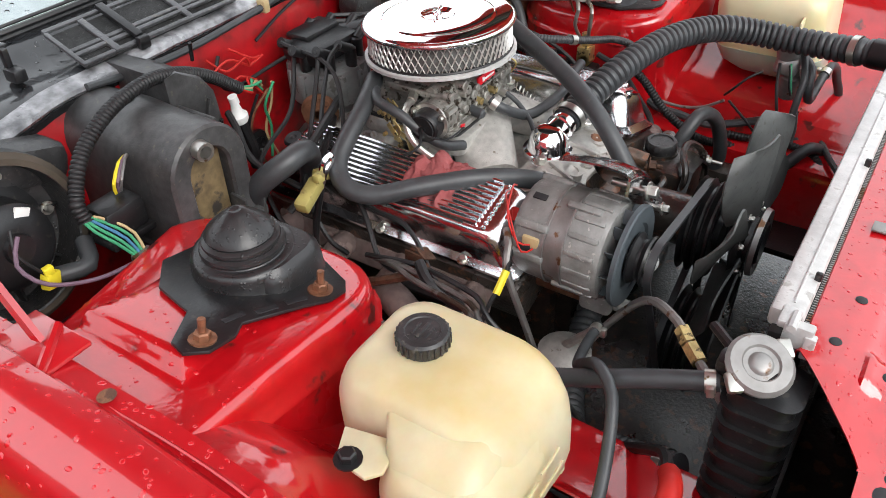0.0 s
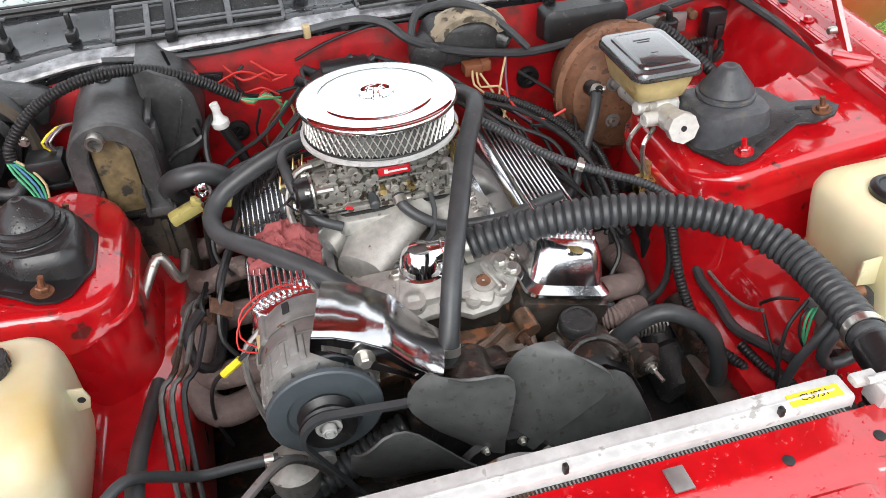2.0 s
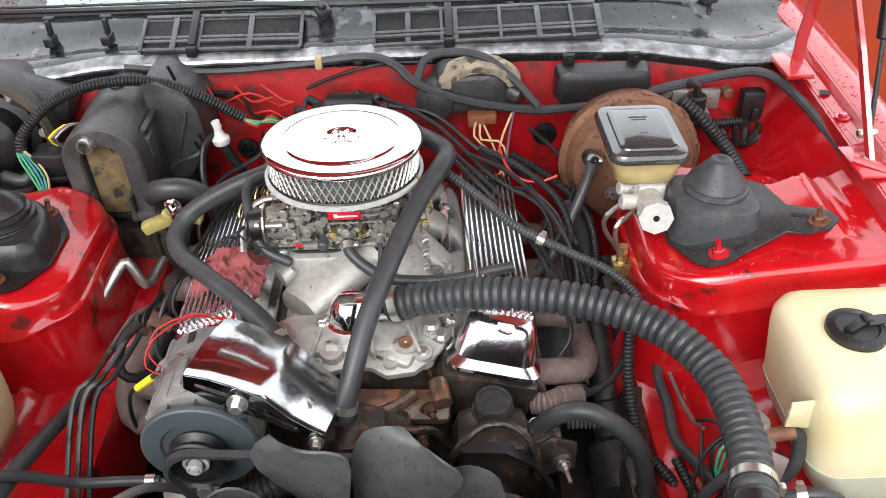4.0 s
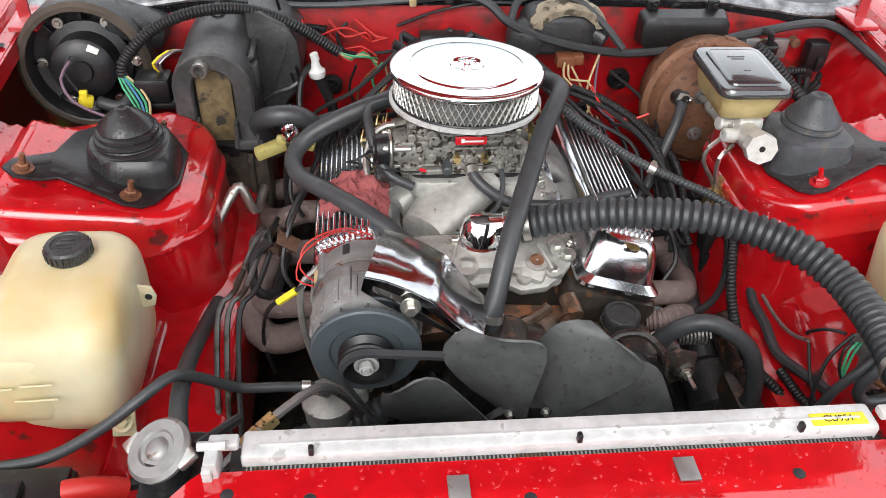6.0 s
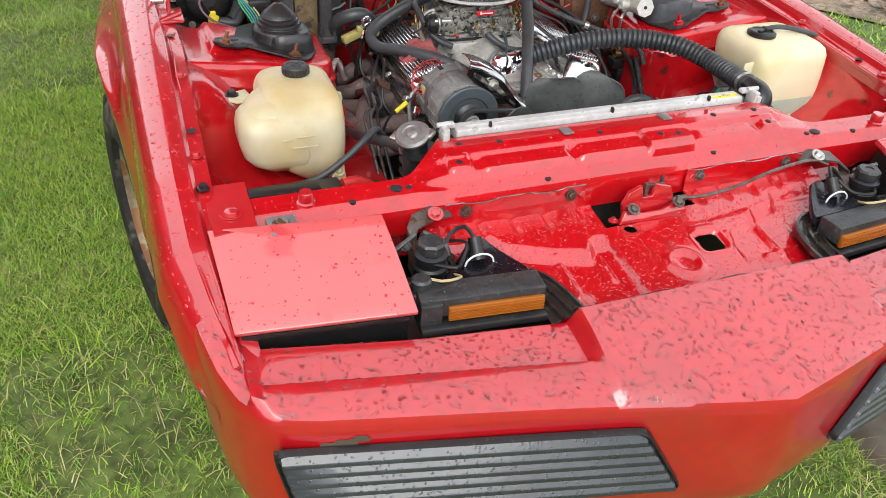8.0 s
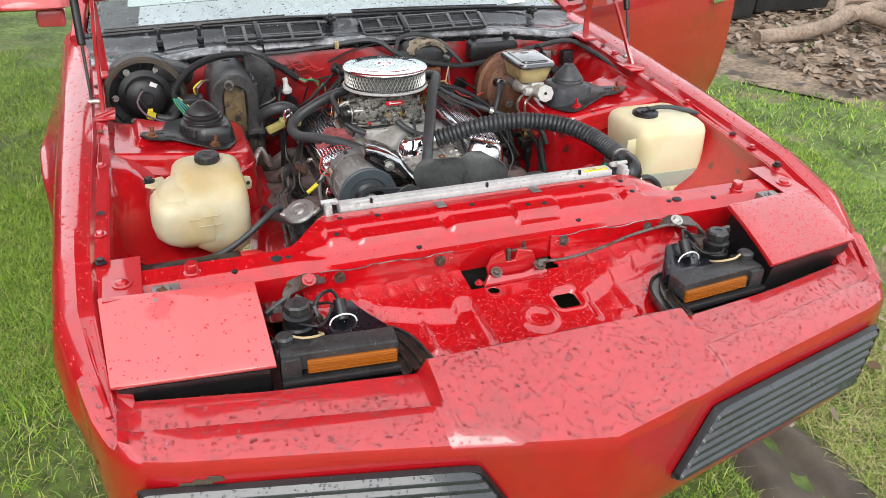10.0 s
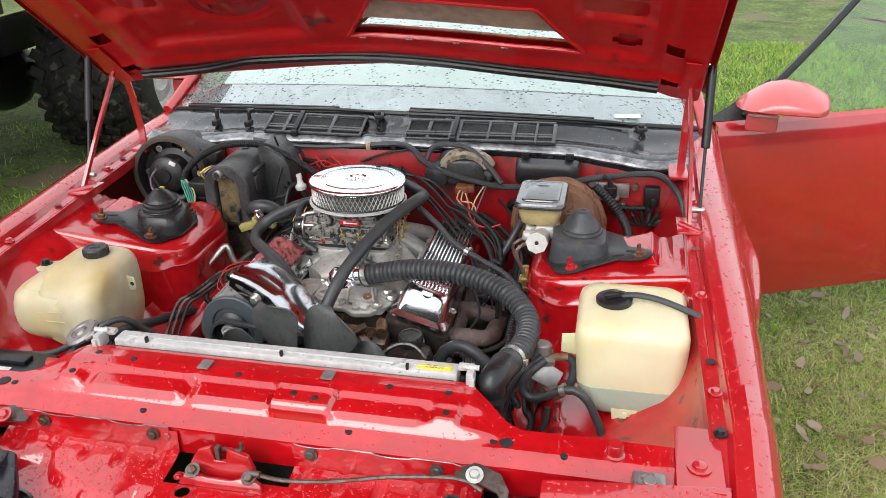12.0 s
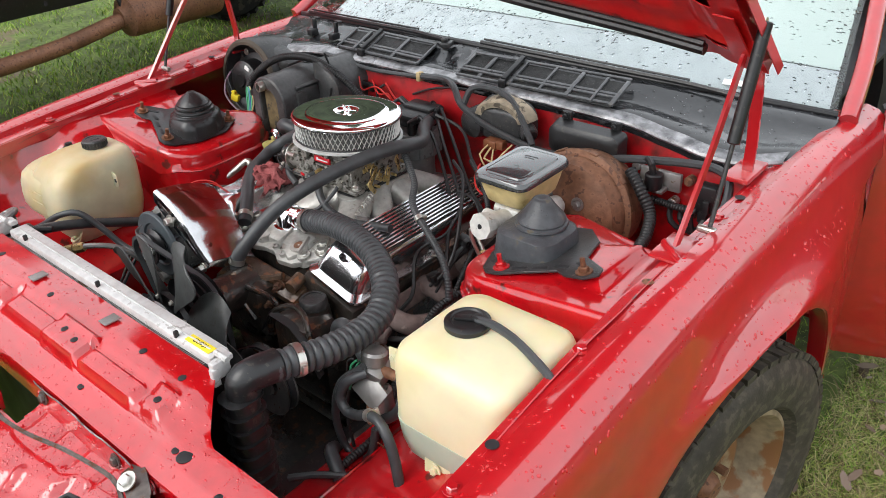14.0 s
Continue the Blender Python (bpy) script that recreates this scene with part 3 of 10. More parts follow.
# radiator support: one pressed sheet with raised fields
def support_height(x, y):
    z = lerp(-y, [(0.655, 0.79), (0.662, 0.8), (0.7, 0.8025), (0.72, 0.799), (0.738, 0.789), (0.765, 0.784), (0.778, 0.768), (0.8, 0.757), (0.815, 0.752)])
    end = min(1, max(0, (abs(x - 0.015) - 0.38) / 0.07))
    z += end * (lerp(-y, [(0.655, 0.78), (0.74, 0.778), (0.79, 0.772), (0.815, 0.755)]) - z)
    for x0, x1, y0, y1, h in ((-0.3, -0.12, -0.772, -0.735, 0.006), (-0.095, 0.05, -0.772, -0.735, 0.006), (0.05, 0.165, -0.778, -0.722, 0.013),
                              (0.165, 0.32, -0.772, -0.735, 0.006), (0.335, 0.385, -0.765, -0.72, 0.008), (-0.37, -0.32, -0.765, -0.72, 0.008),
                              (-0.115, -0.1, -0.775, -0.72, -0.006)):
        inside = min(x - x0, x1 - x, y - y0, y1 - y)
        z += h * min(1, max(0, inside / 0.006))
    return z


def radiator_support():
    rows = []
    for y in np.linspace(-0.658, -0.745, 22):
        half = 0.362 + (-y - 0.655) * 1.1 + 0.012 * max(0, (-y - 0.725) / 0.02) ** 2
        rows.append([(x, y, support_height(x, y)) for x in 0.015 + half * np.linspace(-1, 1, 150)])
    rows.insert(0, [(x, y + 0.001, z - 0.02) for x, y, z in rows[0]])
    bm = sheet(rows, 0.002)
    xs = np.linspace(-0.83, 0.83, 250)
    rows = [[(x, y, support_height(x, y)) for x in xs] for y in np.linspace(-0.745, -0.815, 18)]
    rows.append([(x, -0.817, support_height(x, -0.815) - 0.008) for x in xs])
    rows.append([(x, -0.818, support_height(x, -0.815) - 0.05) for x in xs])
    return put(bm, sheet(rows, 0.002))


support = part("radiator_support", radiator_support(), RED_PRESS, car, "red pressed-steel radiator support panel with rain drops")
for x, y in ((-0.245, -0.7), (-0.03, -0.71), (0.25, -0.7), (-0.18, -0.79), (0.2, -0.785), (0.09, -0.745), (0.13, -0.75), (0.36, -0.745), (-0.345, -0.745), (0.445, -0.776), (-0.452, -0.772), (0.355, -0.7), (-0.325, -0.69), (0.466, -0.776), (-0.475, -0.77), (-0.56, -0.79), (0.56, -0.79)):
    r = 0.0105 if abs(x) in (0.466, 0.475) else 0.005
    part("bolt_hole", lathe([(0, 0.0012), (r, 0.0012), (r + 0.0015, 0.0005), (r, -0.01), (0, -0.01)], pose(x, y, support_height(x, y)), 14), DARK, support)
for x, y in ((-0.1, -0.69), (0.134, -0.682)):
    part("radiator_tab", box((x, y - 0.008, 0.806), (0.022, 0.028, 0.003), 0.001), STEEL, support, "worn steel radiator hold-down tab")
for s in (-1, 1):
    stop = part("hood_stop", lathe([(0, 0), (0.016, 0), (0.0165, 0.004), (0.013, 0.006), (0.013, 0.02), (0.011, 0.024), (0, 0.024)], pose(s * 0.638, -0.775, 0.772), 16), RED, support, "red-painted rubber hood stop")
for x in (-0.42, -0.37, -0.12, 0.13, 0.44):
    part("support_bolt", screw((x, -0.819, 0.737), (0, -1, 0.1), 0.007), RED, support)


# splash pan between the headlamps
PAN_STEP = [(-0.45, -0.872), (-0.385, -0.878), (-0.345, -0.858), (-0.325, -0.858), (-0.305, -0.886), (-0.219, -0.92), (-0.16, -0.935), (-0.14, -0.905), (-0.11, -0.905), (-0.1, -1.2), (0.1, -1.2), (0.125, -0.955), (0.15, -0.945), (0.225, -0.903), (0.282, -0.889), (0.3, -0.862), (0.45, -0.852)]


def pan_height(x, y):
    """A ledge with pressed ribs at the back, then a zigzag step down to the drops of the front part."""
    z = lerp(-y, [(0.82, 0.712), (0.84, 0.706), (0.905, 0.696), (0.98, 0.688), (1.06, 0.678), (1.1, 0.672), (1.13, 0.655)])
    step = lerp(x, PAN_STEP)
    z -= 0.016 * min(1, max(0, (step - y) / 0.026)) * min(1, max(0, (abs(x) - 0.1) / 0.02))
    for x0, x1, y0, y1, h in ((-0.232, -0.214, -1.04, -0.925, 0.007), (-0.146, -0.136, -1.01, -0.94, 0.006), (0.205, 0.222, -1.06, -0.9, 0.006), (0.125, 0.14, -1.03, -0.95, 0.006), (0.175, 0.23, -1.035, -1.01, 0.006),
                              (-0.25, -0.2, -1.045, -1.02, 0.006), (0.06, 0.115, -0.948, -0.925, 0.007)):
        inside = min(x - x0, x1 - x, y - y0, y1 - y)
        z += h * min(1, max(0, inside / 0.007))
    ring = math.hypot(x - 0.0, y + 1.01)
    z += 0.006 * math.exp(-((ring - 0.03) / 0.008) ** 2)
    if y > -0.872 and abs(x) > 0.1:
        z -= 0.006 * math.exp(-((x * 15.0 - round(x * 15.0)) / 0.09) ** 2) * min(1, (y + 0.872) / 0.015)
    return z + 0.008 * max(0, abs(x) - 0.3) / 0.12


def splash_pan():
    fs, ys = np.linspace(-1, 1, 190), np.linspace(-0.826, -1.14, 70)

    def half(y):
        return lerp(-y, [(0.8, 0.44), (0.9, 0.43), (0.96, 0.4), (1.0, 0.34), (1.03, 0.3), (1.06, 0.28), (1.2, 0.272)])

    rows = [[(f * 0.44, -0.822, 0.748) for f in fs], [(f * 0.44, -0.8235, 0.73) for f in fs]] + [[(f * half(y), y, pan_height(f * half(y), y)) for f in fs] for y in ys]
    bm = sheet(rows)
    gone = []
    for f in bm.faces:
        c = f.calc_center_median()
        if math.hypot(c.x + 0.054, c.y + 0.905) < 0.016 or (0.0535 < c.x < 0.1115 and -0.9975 < c.y < -0.9435) or (-0.10 < c.x < 0.115 and c.y > (-0.889 if c.x < -0.03 else -0.866)):
            gone.append(f)
    bmesh.ops.delete(bm, geom=gone, context="FACES")
    bmesh.ops.solidify(bm, geom=bm.faces[:], thickness=0.002)
    return bm


pan = part("splash_pan", splash_pan(), RED_PRESS, car, "red pressed-steel splash pan beaded with rain")
for x, y in ((-0.075, -0.875), (0.062, -0.885), (0.0, -0.96), (-0.02, -1.085)):
    part("pan_bolt", screw((x, y, pan_height(x, y)), (0, 0, 1), 0.006), RED, pan)


part("drain_hole_rim", lathe([(0.012, -0.001), (0.013, 0.0015), (0.019, 0.0012), (0.0195, -0.002)], pose(-0.054, -0.905, pan_height(-0.054, -0.905) + 0.001), 26), RED, pan)
rim = []
for grow, up in ((-0.003, -0.004), (0.0, 0.0005), (0.003, 0.0022), (0.008, 0.0022), (0.012, -0.001)):
    rim.append([(0.0825 + px, -0.9705 + py, pan_height(0.0825 + px, -0.9705 + py) + up) for px, py in round_outline(0.054 + 2 * grow, 0.05 + 2 * grow, 0.01 + max(0, grow))])
part("square_hole_rim", sheet(rim, 0.0, True), RED_PRESS, pan, "pressed rim round the square hole")


# floor of the bay: cross member, lower core and dark under tray
part("lower_tie_bar", box((0, -0.735, 0.4), (1.2, 0.1, 0.12), 0.02), BLOCK, car, "oily black lower tie bar")
part("cross_member", box((0, -0.1, 0.26), (0.95, 0.24, 0.12), 0.03), BLOCK, car, "oily black cross member")
for s in (-1, 1):
    part("frame_rail", box((s * 0.49, -0.2, 0.38), (0.09, 1.1, 0.14), 0.02), BLOCK, car, "oily black frame rail")
    part("control_arm", box((s * 0.62, -0.02, 0.3), (0.34, 0.16, 0.05), 0.02), BLOCK, car)
part("condenser_core", box((0, -0.79, 0.55), (0.86, 0.02, 0.34), 0.003), CORE, car, "black finned condenser core")

# aprons, towers, firewall
APRON = [(0.8, 0.825), (0.79, 0.81), (0.778, 0.772), (0.757, 0.725), (0.725, 0.685), (0.68, 0.653), (0.62, 0.63), (0.54, 0.61), (0.5, 0.58), (0.47, 0.5), (0.455, 0.4)]
APRON_BACK = [(0.802, 0.828), (0.792, 0.81), (0.775, 0.795), (0.75, 0.784), (0.72, 0.765), (0.69, 0.735), (0.66, 0.7), (0.62, 0.665), (0.58, 0.64), (0.54, 0.61), (0.5, 0.58), (0.47, 0.5), (0.455, 0.4)]
APRON_FRONT = [(0.802, 0.815), (0.796, 0.775), (0.782, 0.71), (0.762, 0.672), (0.735, 0.65), (0.71, 0.638), (0.68, 0.632), (0.64, 0.626), (0.59, 0.618), (0.54, 0.605), (0.5, 0.58), (0.47, 0.5), (0.455, 0.4)]


def apron(s):
    rows = []
    for y in np.linspace(-0.735, 0.5, 44):
        lift = lerp(y, [(-0.735, -0.04), (-0.3, 0.015), (0.3, 0.04)])
        fall = min(1, max(0, (-0.28 - y) / 0.22))
        fall *= fall * (3 - 2 * fall)
        left = [(x0 + (x1 - x0) * fall, z0 + (z1 - z0) * fall) for (x0, z0), (x1, z1) in zip(APRON_BACK, APRON_FRONT)]
        rows.append([(s * (x + 0.006 * noise.noise((x * 9, y * 6, s))), y, z + (min(lift, 0.015) if s < 0 else lift) * (1 if z > 0.7 else 0.4)) for x, z in (left if s < 0 else APRON)])
    bm = sheet(rows)
    if s < 0:
        gone = [f for f in bm.faces if (c := f.calc_center_median()).y > 0.02 and c.z < 0.84 and abs(c.x) > 0.5]
        bmesh.ops.delete(bm, geom=gone, context="FACES")
    bmesh.ops.solidify(bm, geom=bm.faces[:], thickness=0.002)
    return bm


def tower_z(x):
    """Height of a strut tower's top, which rises towards the fender."""
    return 0.781 + 0.21 * (abs(x) - 0.53)


def tower_outline(d):
    """Plan of a strut tower, grown by d: well rounded towards the engine, nearly square at the fender."""
    pts = []
    for cx, cy, r, a0 in ((0.709, 0.016, 0.09, 0), (0.435 + 0.09, 0.106 - 0.09, 0.09, 90), (0.435 + 0.09, -0.21 + 0.09, 0.09, 180), (0.785, -0.206, 0.014, 270)):
        rr = max(r + d, 0.004)
        for k in range(10):
            t = radians(a0 + 10 * k)
            pts.append((cx + rr * math.cos(t), cy + rr * math.sin(t)))
    return pts


def tower_top(x, y, s):
    """Top of the tower with its raised rim and the pocket beside the fender."""
    z = tower_z(x)
    pocket = math.hypot((x - 0.763) / 0.022, (y + 0.1) / 0.045)
    rim = math.hypot(max(0, x - 0.61), max(0, -0.1 - y)) - 0.1
    # it falls away behind the strut
    edge = (-0.012 if s > 0 else 0.0) + 0.2 * (x - 0.645)
    z -= 0.07 * min(1, max(0, (y - edge) / 0.03)) * min(1, max(0, (x - 0.6) / 0.03))
    return z - 0.021 * min(1, max(0, rim / 0.02)) - 0.016 / (1 + pocket ** 6)


def tower(s):
    """The strut tower: a sloping top with a pocket, a pressed lip, a seam and a flared foot."""
    edge, rings = tower_outline(-0.012), []
    cx, cy = 0.62, -0.052
    for k in range(1, 27):
        f = (k / 26) ** 0.6
        rings.append([(s * (cx + (x - cx) * f), cy + (y - cy) * f, tower_top(cx + (x - cx) * f, cy + (y - cy) * f, s)) for x, y in edge])
    for d, drop in ((-0.006, -0.0015), (-0.002, -0.0045), (0.0, -0.01), (0.002, -0.02), (0.004, -0.036), (0.009, -0.0385), (0.0105, -0.042), (0.007, -0.045), (0.011, -0.1), (0.02, -0.16), (0.035, -0.24), (0.045, -0.34)):
        rings.append([(s * x, y + 0.004 * noise.noise((x * 9, y * 9, drop * 30)) * (drop < -0.05), tower_top(x, y, s) + drop) for x, y in tower_outline(d)])
    bm = sheet(rings, close=True)
    bmesh.ops.holes_fill(bm, edges=[e for e in bm.edges if e.is_boundary and e.verts[0].co.z > 0.7], sides=0)
    bmesh.ops.solidify(bm, geom=bm.faces[:], thickness=0.002)
    return bm


for s in (-1, 1):
    part("inner_fender", apron(s), RED_BAY, car, "red inner fender apron with dirt stains")
    towers.append(part("strut_tower", tower(s), RED_BAY, car, "glossy red strut tower"))

COWL_FRONT = [(0, 0.345), (0.3, 0.35), (0.5, 0.345), (0.68, 0.315), (0.76, 0.32), (0.83, 0.37)]


def cowl_y(x):
    return lerp(abs(x), COWL_FRONT)


def cowl_z(x):
    return lerp(abs(x), [(0, 0.888), (0.5, 0.882), (0.72, 0.862), (0.83, 0.868)])


xs = np.linspace(-0.83, 0.83, 70)
part("firewall", sheet([[(x, cowl_y(x) - 0.012 + off + 0.003 * noise.noise((x * 12, z * 12, 0)), cowl_z(x) + z) for x in xs]
                        for z, off in ((-0.008, 0), (-0.03, -0.005), (-0.06, -0.012), (-0.12, -0.02), (-0.2, -0.02), (-0.3, -0.02), (-0.5, -0.02))], 0.003), RED_WALL, car,
     "red firewall with grime and stray wiring")


def screen_base(x):
    """Where the windscreen meets the cowl."""
    a = abs(x)
    return 0.455 + 0.115 * (a / 0.84) ** 2.2, 0.948 - 0.046 * (a / 0.84) ** 2


def cowl_panel():
    rows = []
    for k in range(15):
        f, row = k / 14, []
        for x in np.linspace(-0.85, 0.85, 90):
            yb, zb = screen_base(x)
            y0, z0 = cowl_y(x) - 0.02, cowl_z(x)
            z = z0 + 0.014 * min(1, f * 8) + (zb - z0 - 0.014) * max(0, (f - 0.1) / 0.9) ** 0.8
            z -= 0.012 * math.sin(math.pi * min(1, max(0, (f - 0.25) / 0.6)))
            row.append((x, y0 + (yb - y0) * f, z + 0.003 * noise.noise((x * 14, f * 5, 1))))
        rows.append(row)
    rows.insert(0, [(x, y + 0.004, z - 0.012) for x, y, z in rows[0]])
    return sheet(rows, 0.002)


cowl = part("cowl_panel", cowl_panel(), COWL, car, "chalky grey wet cowl panel below the windscreen")
part("cowl_lip", sheet([[(x, cowl_y(x) - 0.024 + d, cowl_z(x) + h + 0.002 * noise.noise((x * 20, 0, 3))) for x in np.linspace(-0.82, 0.82, 90)] for d, h in ((0.003, 0.003), (0.0, 0.008), (0.003, 0.0135), (0.012, 0.017), (0.022, 0.0195), (0.03 + 0.0, 0.0215))], 0.001), LIP, cowl, "pale bare-metal cowl lip")

for s in (-1, 1):
    corner = []
    for k in range(6):
        row = []
        for x in np.linspace(0.806 + 0.01 * math.sin(k * 2.1), 0.856, 10):
            yb, zb = screen_base(x)
            y0, z0 = cowl_y(x) - 0.024, cowl_z(x)
            row.append((s * x, y0 + (yb - y0) * k / 5.5, z0 + 0.006 + (zb - z0 - 0.026) * (k / 5) ** 0.8 + 0.006 * noise.noise((x * 60, k * 1.3, s))))
        corner.append(row)
    part("cowl_corner", sheet(corner, 0.002), RED_BAY, cowl, "crumpled red cowl corner")


def windscreen():
    rows = []
    for k in range(14):
        f, row = k / 13, []
        for x in np.linspace(-0.835, 0.835, 40):
            yb, zb = screen_base(x)
            k2 = 1 - 0.2 * f
            row.append((x * k2, yb + 0.78 * f + 0.01, zb + 0.335 * f + 0.03 * math.sin(math.pi * f) + 0.004))
        rows.append(row)
    return sheet(rows, 0.005)


screen = part("windscreen", windscreen(), GLASS, car, "rain-beaded windscreen glass")
screen.visible_shadow = False
# pale sheet behind the glass, its colour painted as reflected sky
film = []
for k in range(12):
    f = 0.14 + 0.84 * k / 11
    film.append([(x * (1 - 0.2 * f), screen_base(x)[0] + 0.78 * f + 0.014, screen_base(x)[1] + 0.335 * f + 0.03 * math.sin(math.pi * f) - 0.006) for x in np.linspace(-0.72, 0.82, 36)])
part("fog_film", sheet(film, 0.001), SKY_FILM, car, "pale film inside the windscreen, standing in for reflected sky")
low_band = []
for k in range(5):
    f = 0.015 + 0.12 * k / 4
    low_band.append([(x * (1 - 0.2 * f), screen_base(x)[0] + 0.78 * f + 0.014, screen_base(x)[1] + 0.335 * f + 0.03 * math.sin(math.pi * f) - 0.006) for x in np.linspace(-0.68, 0.82, 36)])
part("glass_band", sheet(low_band, 0.001), FRIT_SHEEN, car, "band along the foot of the windscreen, greyed with painted sky sheen")
band = part("screen_seal", tube([(x, screen_base(x)[0] + 0.002, screen_base(x)[1] + 0.002) for x in np.linspace(-0.84, 0.84, 30)], 0.008, 8, 0.03), BLACK, car, "black rubber windscreen seal")

# cabin behind the glass
dash = sheet([[(x, screen_base(x)[0] + 0.04 + d, screen_base(x)[1] - 0.03 + h) for x in np.linspace(-0.8, 0.8, 20)] for d, h in ((0, 0), (0.25, 0.02), (0.45, 0.03), (0.5, -0.05), (0.52, -0.4))], 0.01)
part("dashboard", dash, DARK, car, "black dashboard top")
part("cabin_shell", box((0, 1.75, 0.55), (1.45, 1.6, 0.5), 0.05), DARK, car, "dark cabin interior")
for s in (-1, 1):
    part("seat", put(box((s * 0.36, 1.45, 0.75), (0.46, 0.14, 0.62), 0.05, (-15, 0, 0)), box((s * 0.36, 1.5, 1.08), (0.26, 0.1, 0.14), 0.04)), GREYBLACK, car, "grey bucket seat seen through the door opening")
roof = sheet([[(x * (1 - 0.04 * k), 1.2 + 0.28 * k, 1.245 + 0.02 * math.sin(math.pi * k / 4) - 0.06 * (x / 0.66) ** 4 - (0.1 if k == 4 else 0)) for x in np.linspace(-0.66, 0.66, 14)] for k in range(5)], 0.02)
part("roof", roof, RED, car)
for s in (-1, 1):
    part("windscreen_pillar", put(tube([(s * 0.865, 0.56, 0.9), (s * 0.83, 0.75, 1.0), (s * 0.75, 1.05, 1.15), (s * 0.66, 1.28, 1.235)], 0.019, 10, 0.03),
                                  tube([(s * 0.66, 1.28, 1.235), (s * 0.7, 1.7, 1.24), (s * 0.74, 2.2, 1.15)], 0.028, 8, 0.05)), RED, car)
    prof = ((0.7, 1.16), (0.78, 1.03), (0.87, 0.9), (0.922, 0.845), (0.938, 0.7), (0.934, 0.5), (0.9, 0.28))
    part("rear_quarter_panel", sheet([[(s * x, y, z - 0.06 * (y - 1.9) * (z > 0.8)) for y in np.linspace(1.9, 3.3, 12)] for x, z in prof], 0.004), RED, car)
    jamb = part("door_jamb", sheet([[(s * lerp(z, [(0.28, 0.8), (0.86, 0.83), (1.16, 0.66)]), 1.9, z), (s * lerp(z, [(0.28, 0.9), (0.5, 0.934), (0.7, 0.938), (0.845, 0.922), (0.9, 0.87), (1.03, 0.78), (1.16, 0.7)]), 1.898, z)] for z in np.linspace(0.28, 1.15, 16)], 0.004), RED_BAY, car, "red door jamb with a louvred vent")
    part("weatherstrip", tube([(s * 0.66, 1.88, 1.2), (s * 0.75, 1.88, 1.04), (s * 0.815, 1.885, 0.88), (s * 0.82, 1.885, 0.7), (s * 0.805, 1.885, 0.4)], 0.022, 10, 0.05), BLACK, jamb, "black rubber door seal")
    for k in range(9):
        part("jamb_louvre", box((s * 0.88, 1.892, 0.65 + 0.017 * k), (0.05, 0.012, 0.008), 0.002), BLACK, jamb)
    part("striker", rod((s * 0.9, 1.9, 0.825), (s * 0.88, 1.86, 0.825), 0.009, 10), ZINC, jamb)
part("rear_deck", sheet([[(x, 2.2 + 0.3 * k, 1.13 - 0.07 * k) for x in (-0.64, 0, 0.64)] for k in range(5)], 0.01), RED, car)
part("passenger_door", sheet([[(-0.915 + dx, y, z) for y in np.linspace(0.69, 1.95, 12)] for dx, z in ((0.07, 0.9), (0.02, 0.87), (0, 0.7), (0.0, 0.45), (0.03, 0.24))], 0.01), RED, car)
for x in (-0.9,):
    sill = sheet([[(s2 * 0.9, y, z) for y in (0.69, 1.95)] for s2, z in ((1, 0.3), (0.95, 0.34), (0.8, 0.34), (0.8, 0.25))], 0.01)
    part("door_sill", sill, RED, car)

# opened driver's door, hinged at the fender's rear edge
DOOR = Matrix.Translation((0.905, 0.675, 0)) @ Matrix.Rotation(radians(-68), 4, "Z")


def door_skin():
    rows = []
    for x, z in ((-0.02, 0.88), (0.0, 0.895), (0.02, 0.885), (0.035, 0.84), (0.042, 0.7), (0.04, 0.5), (0.02, 0.35), (-0.01, 0.26)):
        rows.append([(x + 0.01 * math.sin(f * 3.1), 1.28 * f - 0.1 * max(0, f - 0.85) * (0.9 - z), z + 0.02 * f) for f in np.linspace(0, 1, 24)])
    return sheet(rows, 0.004)


bm = door_skin()
bm.transform(DOOR)
door = part("driver_door", bm, RED, car, "opened red driver's door")
bm = box((-0.06, 0.63, 0.57), (0.05, 1.2, 0.56), 0.03)
bm.transform(DOOR)
part("door_lining", bm, DARK, door)
bm = sheet([[(-0.03 + 0.28 * -f * 0.5, 0.12 + 0.42 * f + (1.1 - 0.5 * f) * g, 0.895 + 0.36 * f) for g in np.linspace(0, 1, 6)] for f in np.linspace(0, 1, 6)], 0.004)
bm.transform(DOOR)
pane = part("door_window", bm, DOOR_GLASS, door, "raised green-tinted door glass")
bm = tube([(-0.02, 0.1, 0.9), (-0.09, 0.33, 1.07), (-0.16, 0.55, 1.25)], 0.012, 8)
bm.transform(DOOR)
part("window_frame", bm, BLACK, door)
bm = box((0.055, 1.1, 0.78), (0.018, 0.12, 0.025), 0.006)
bm.transform(DOOR)
part("door_handle", bm, CHROME, door, "chrome door pull handle")


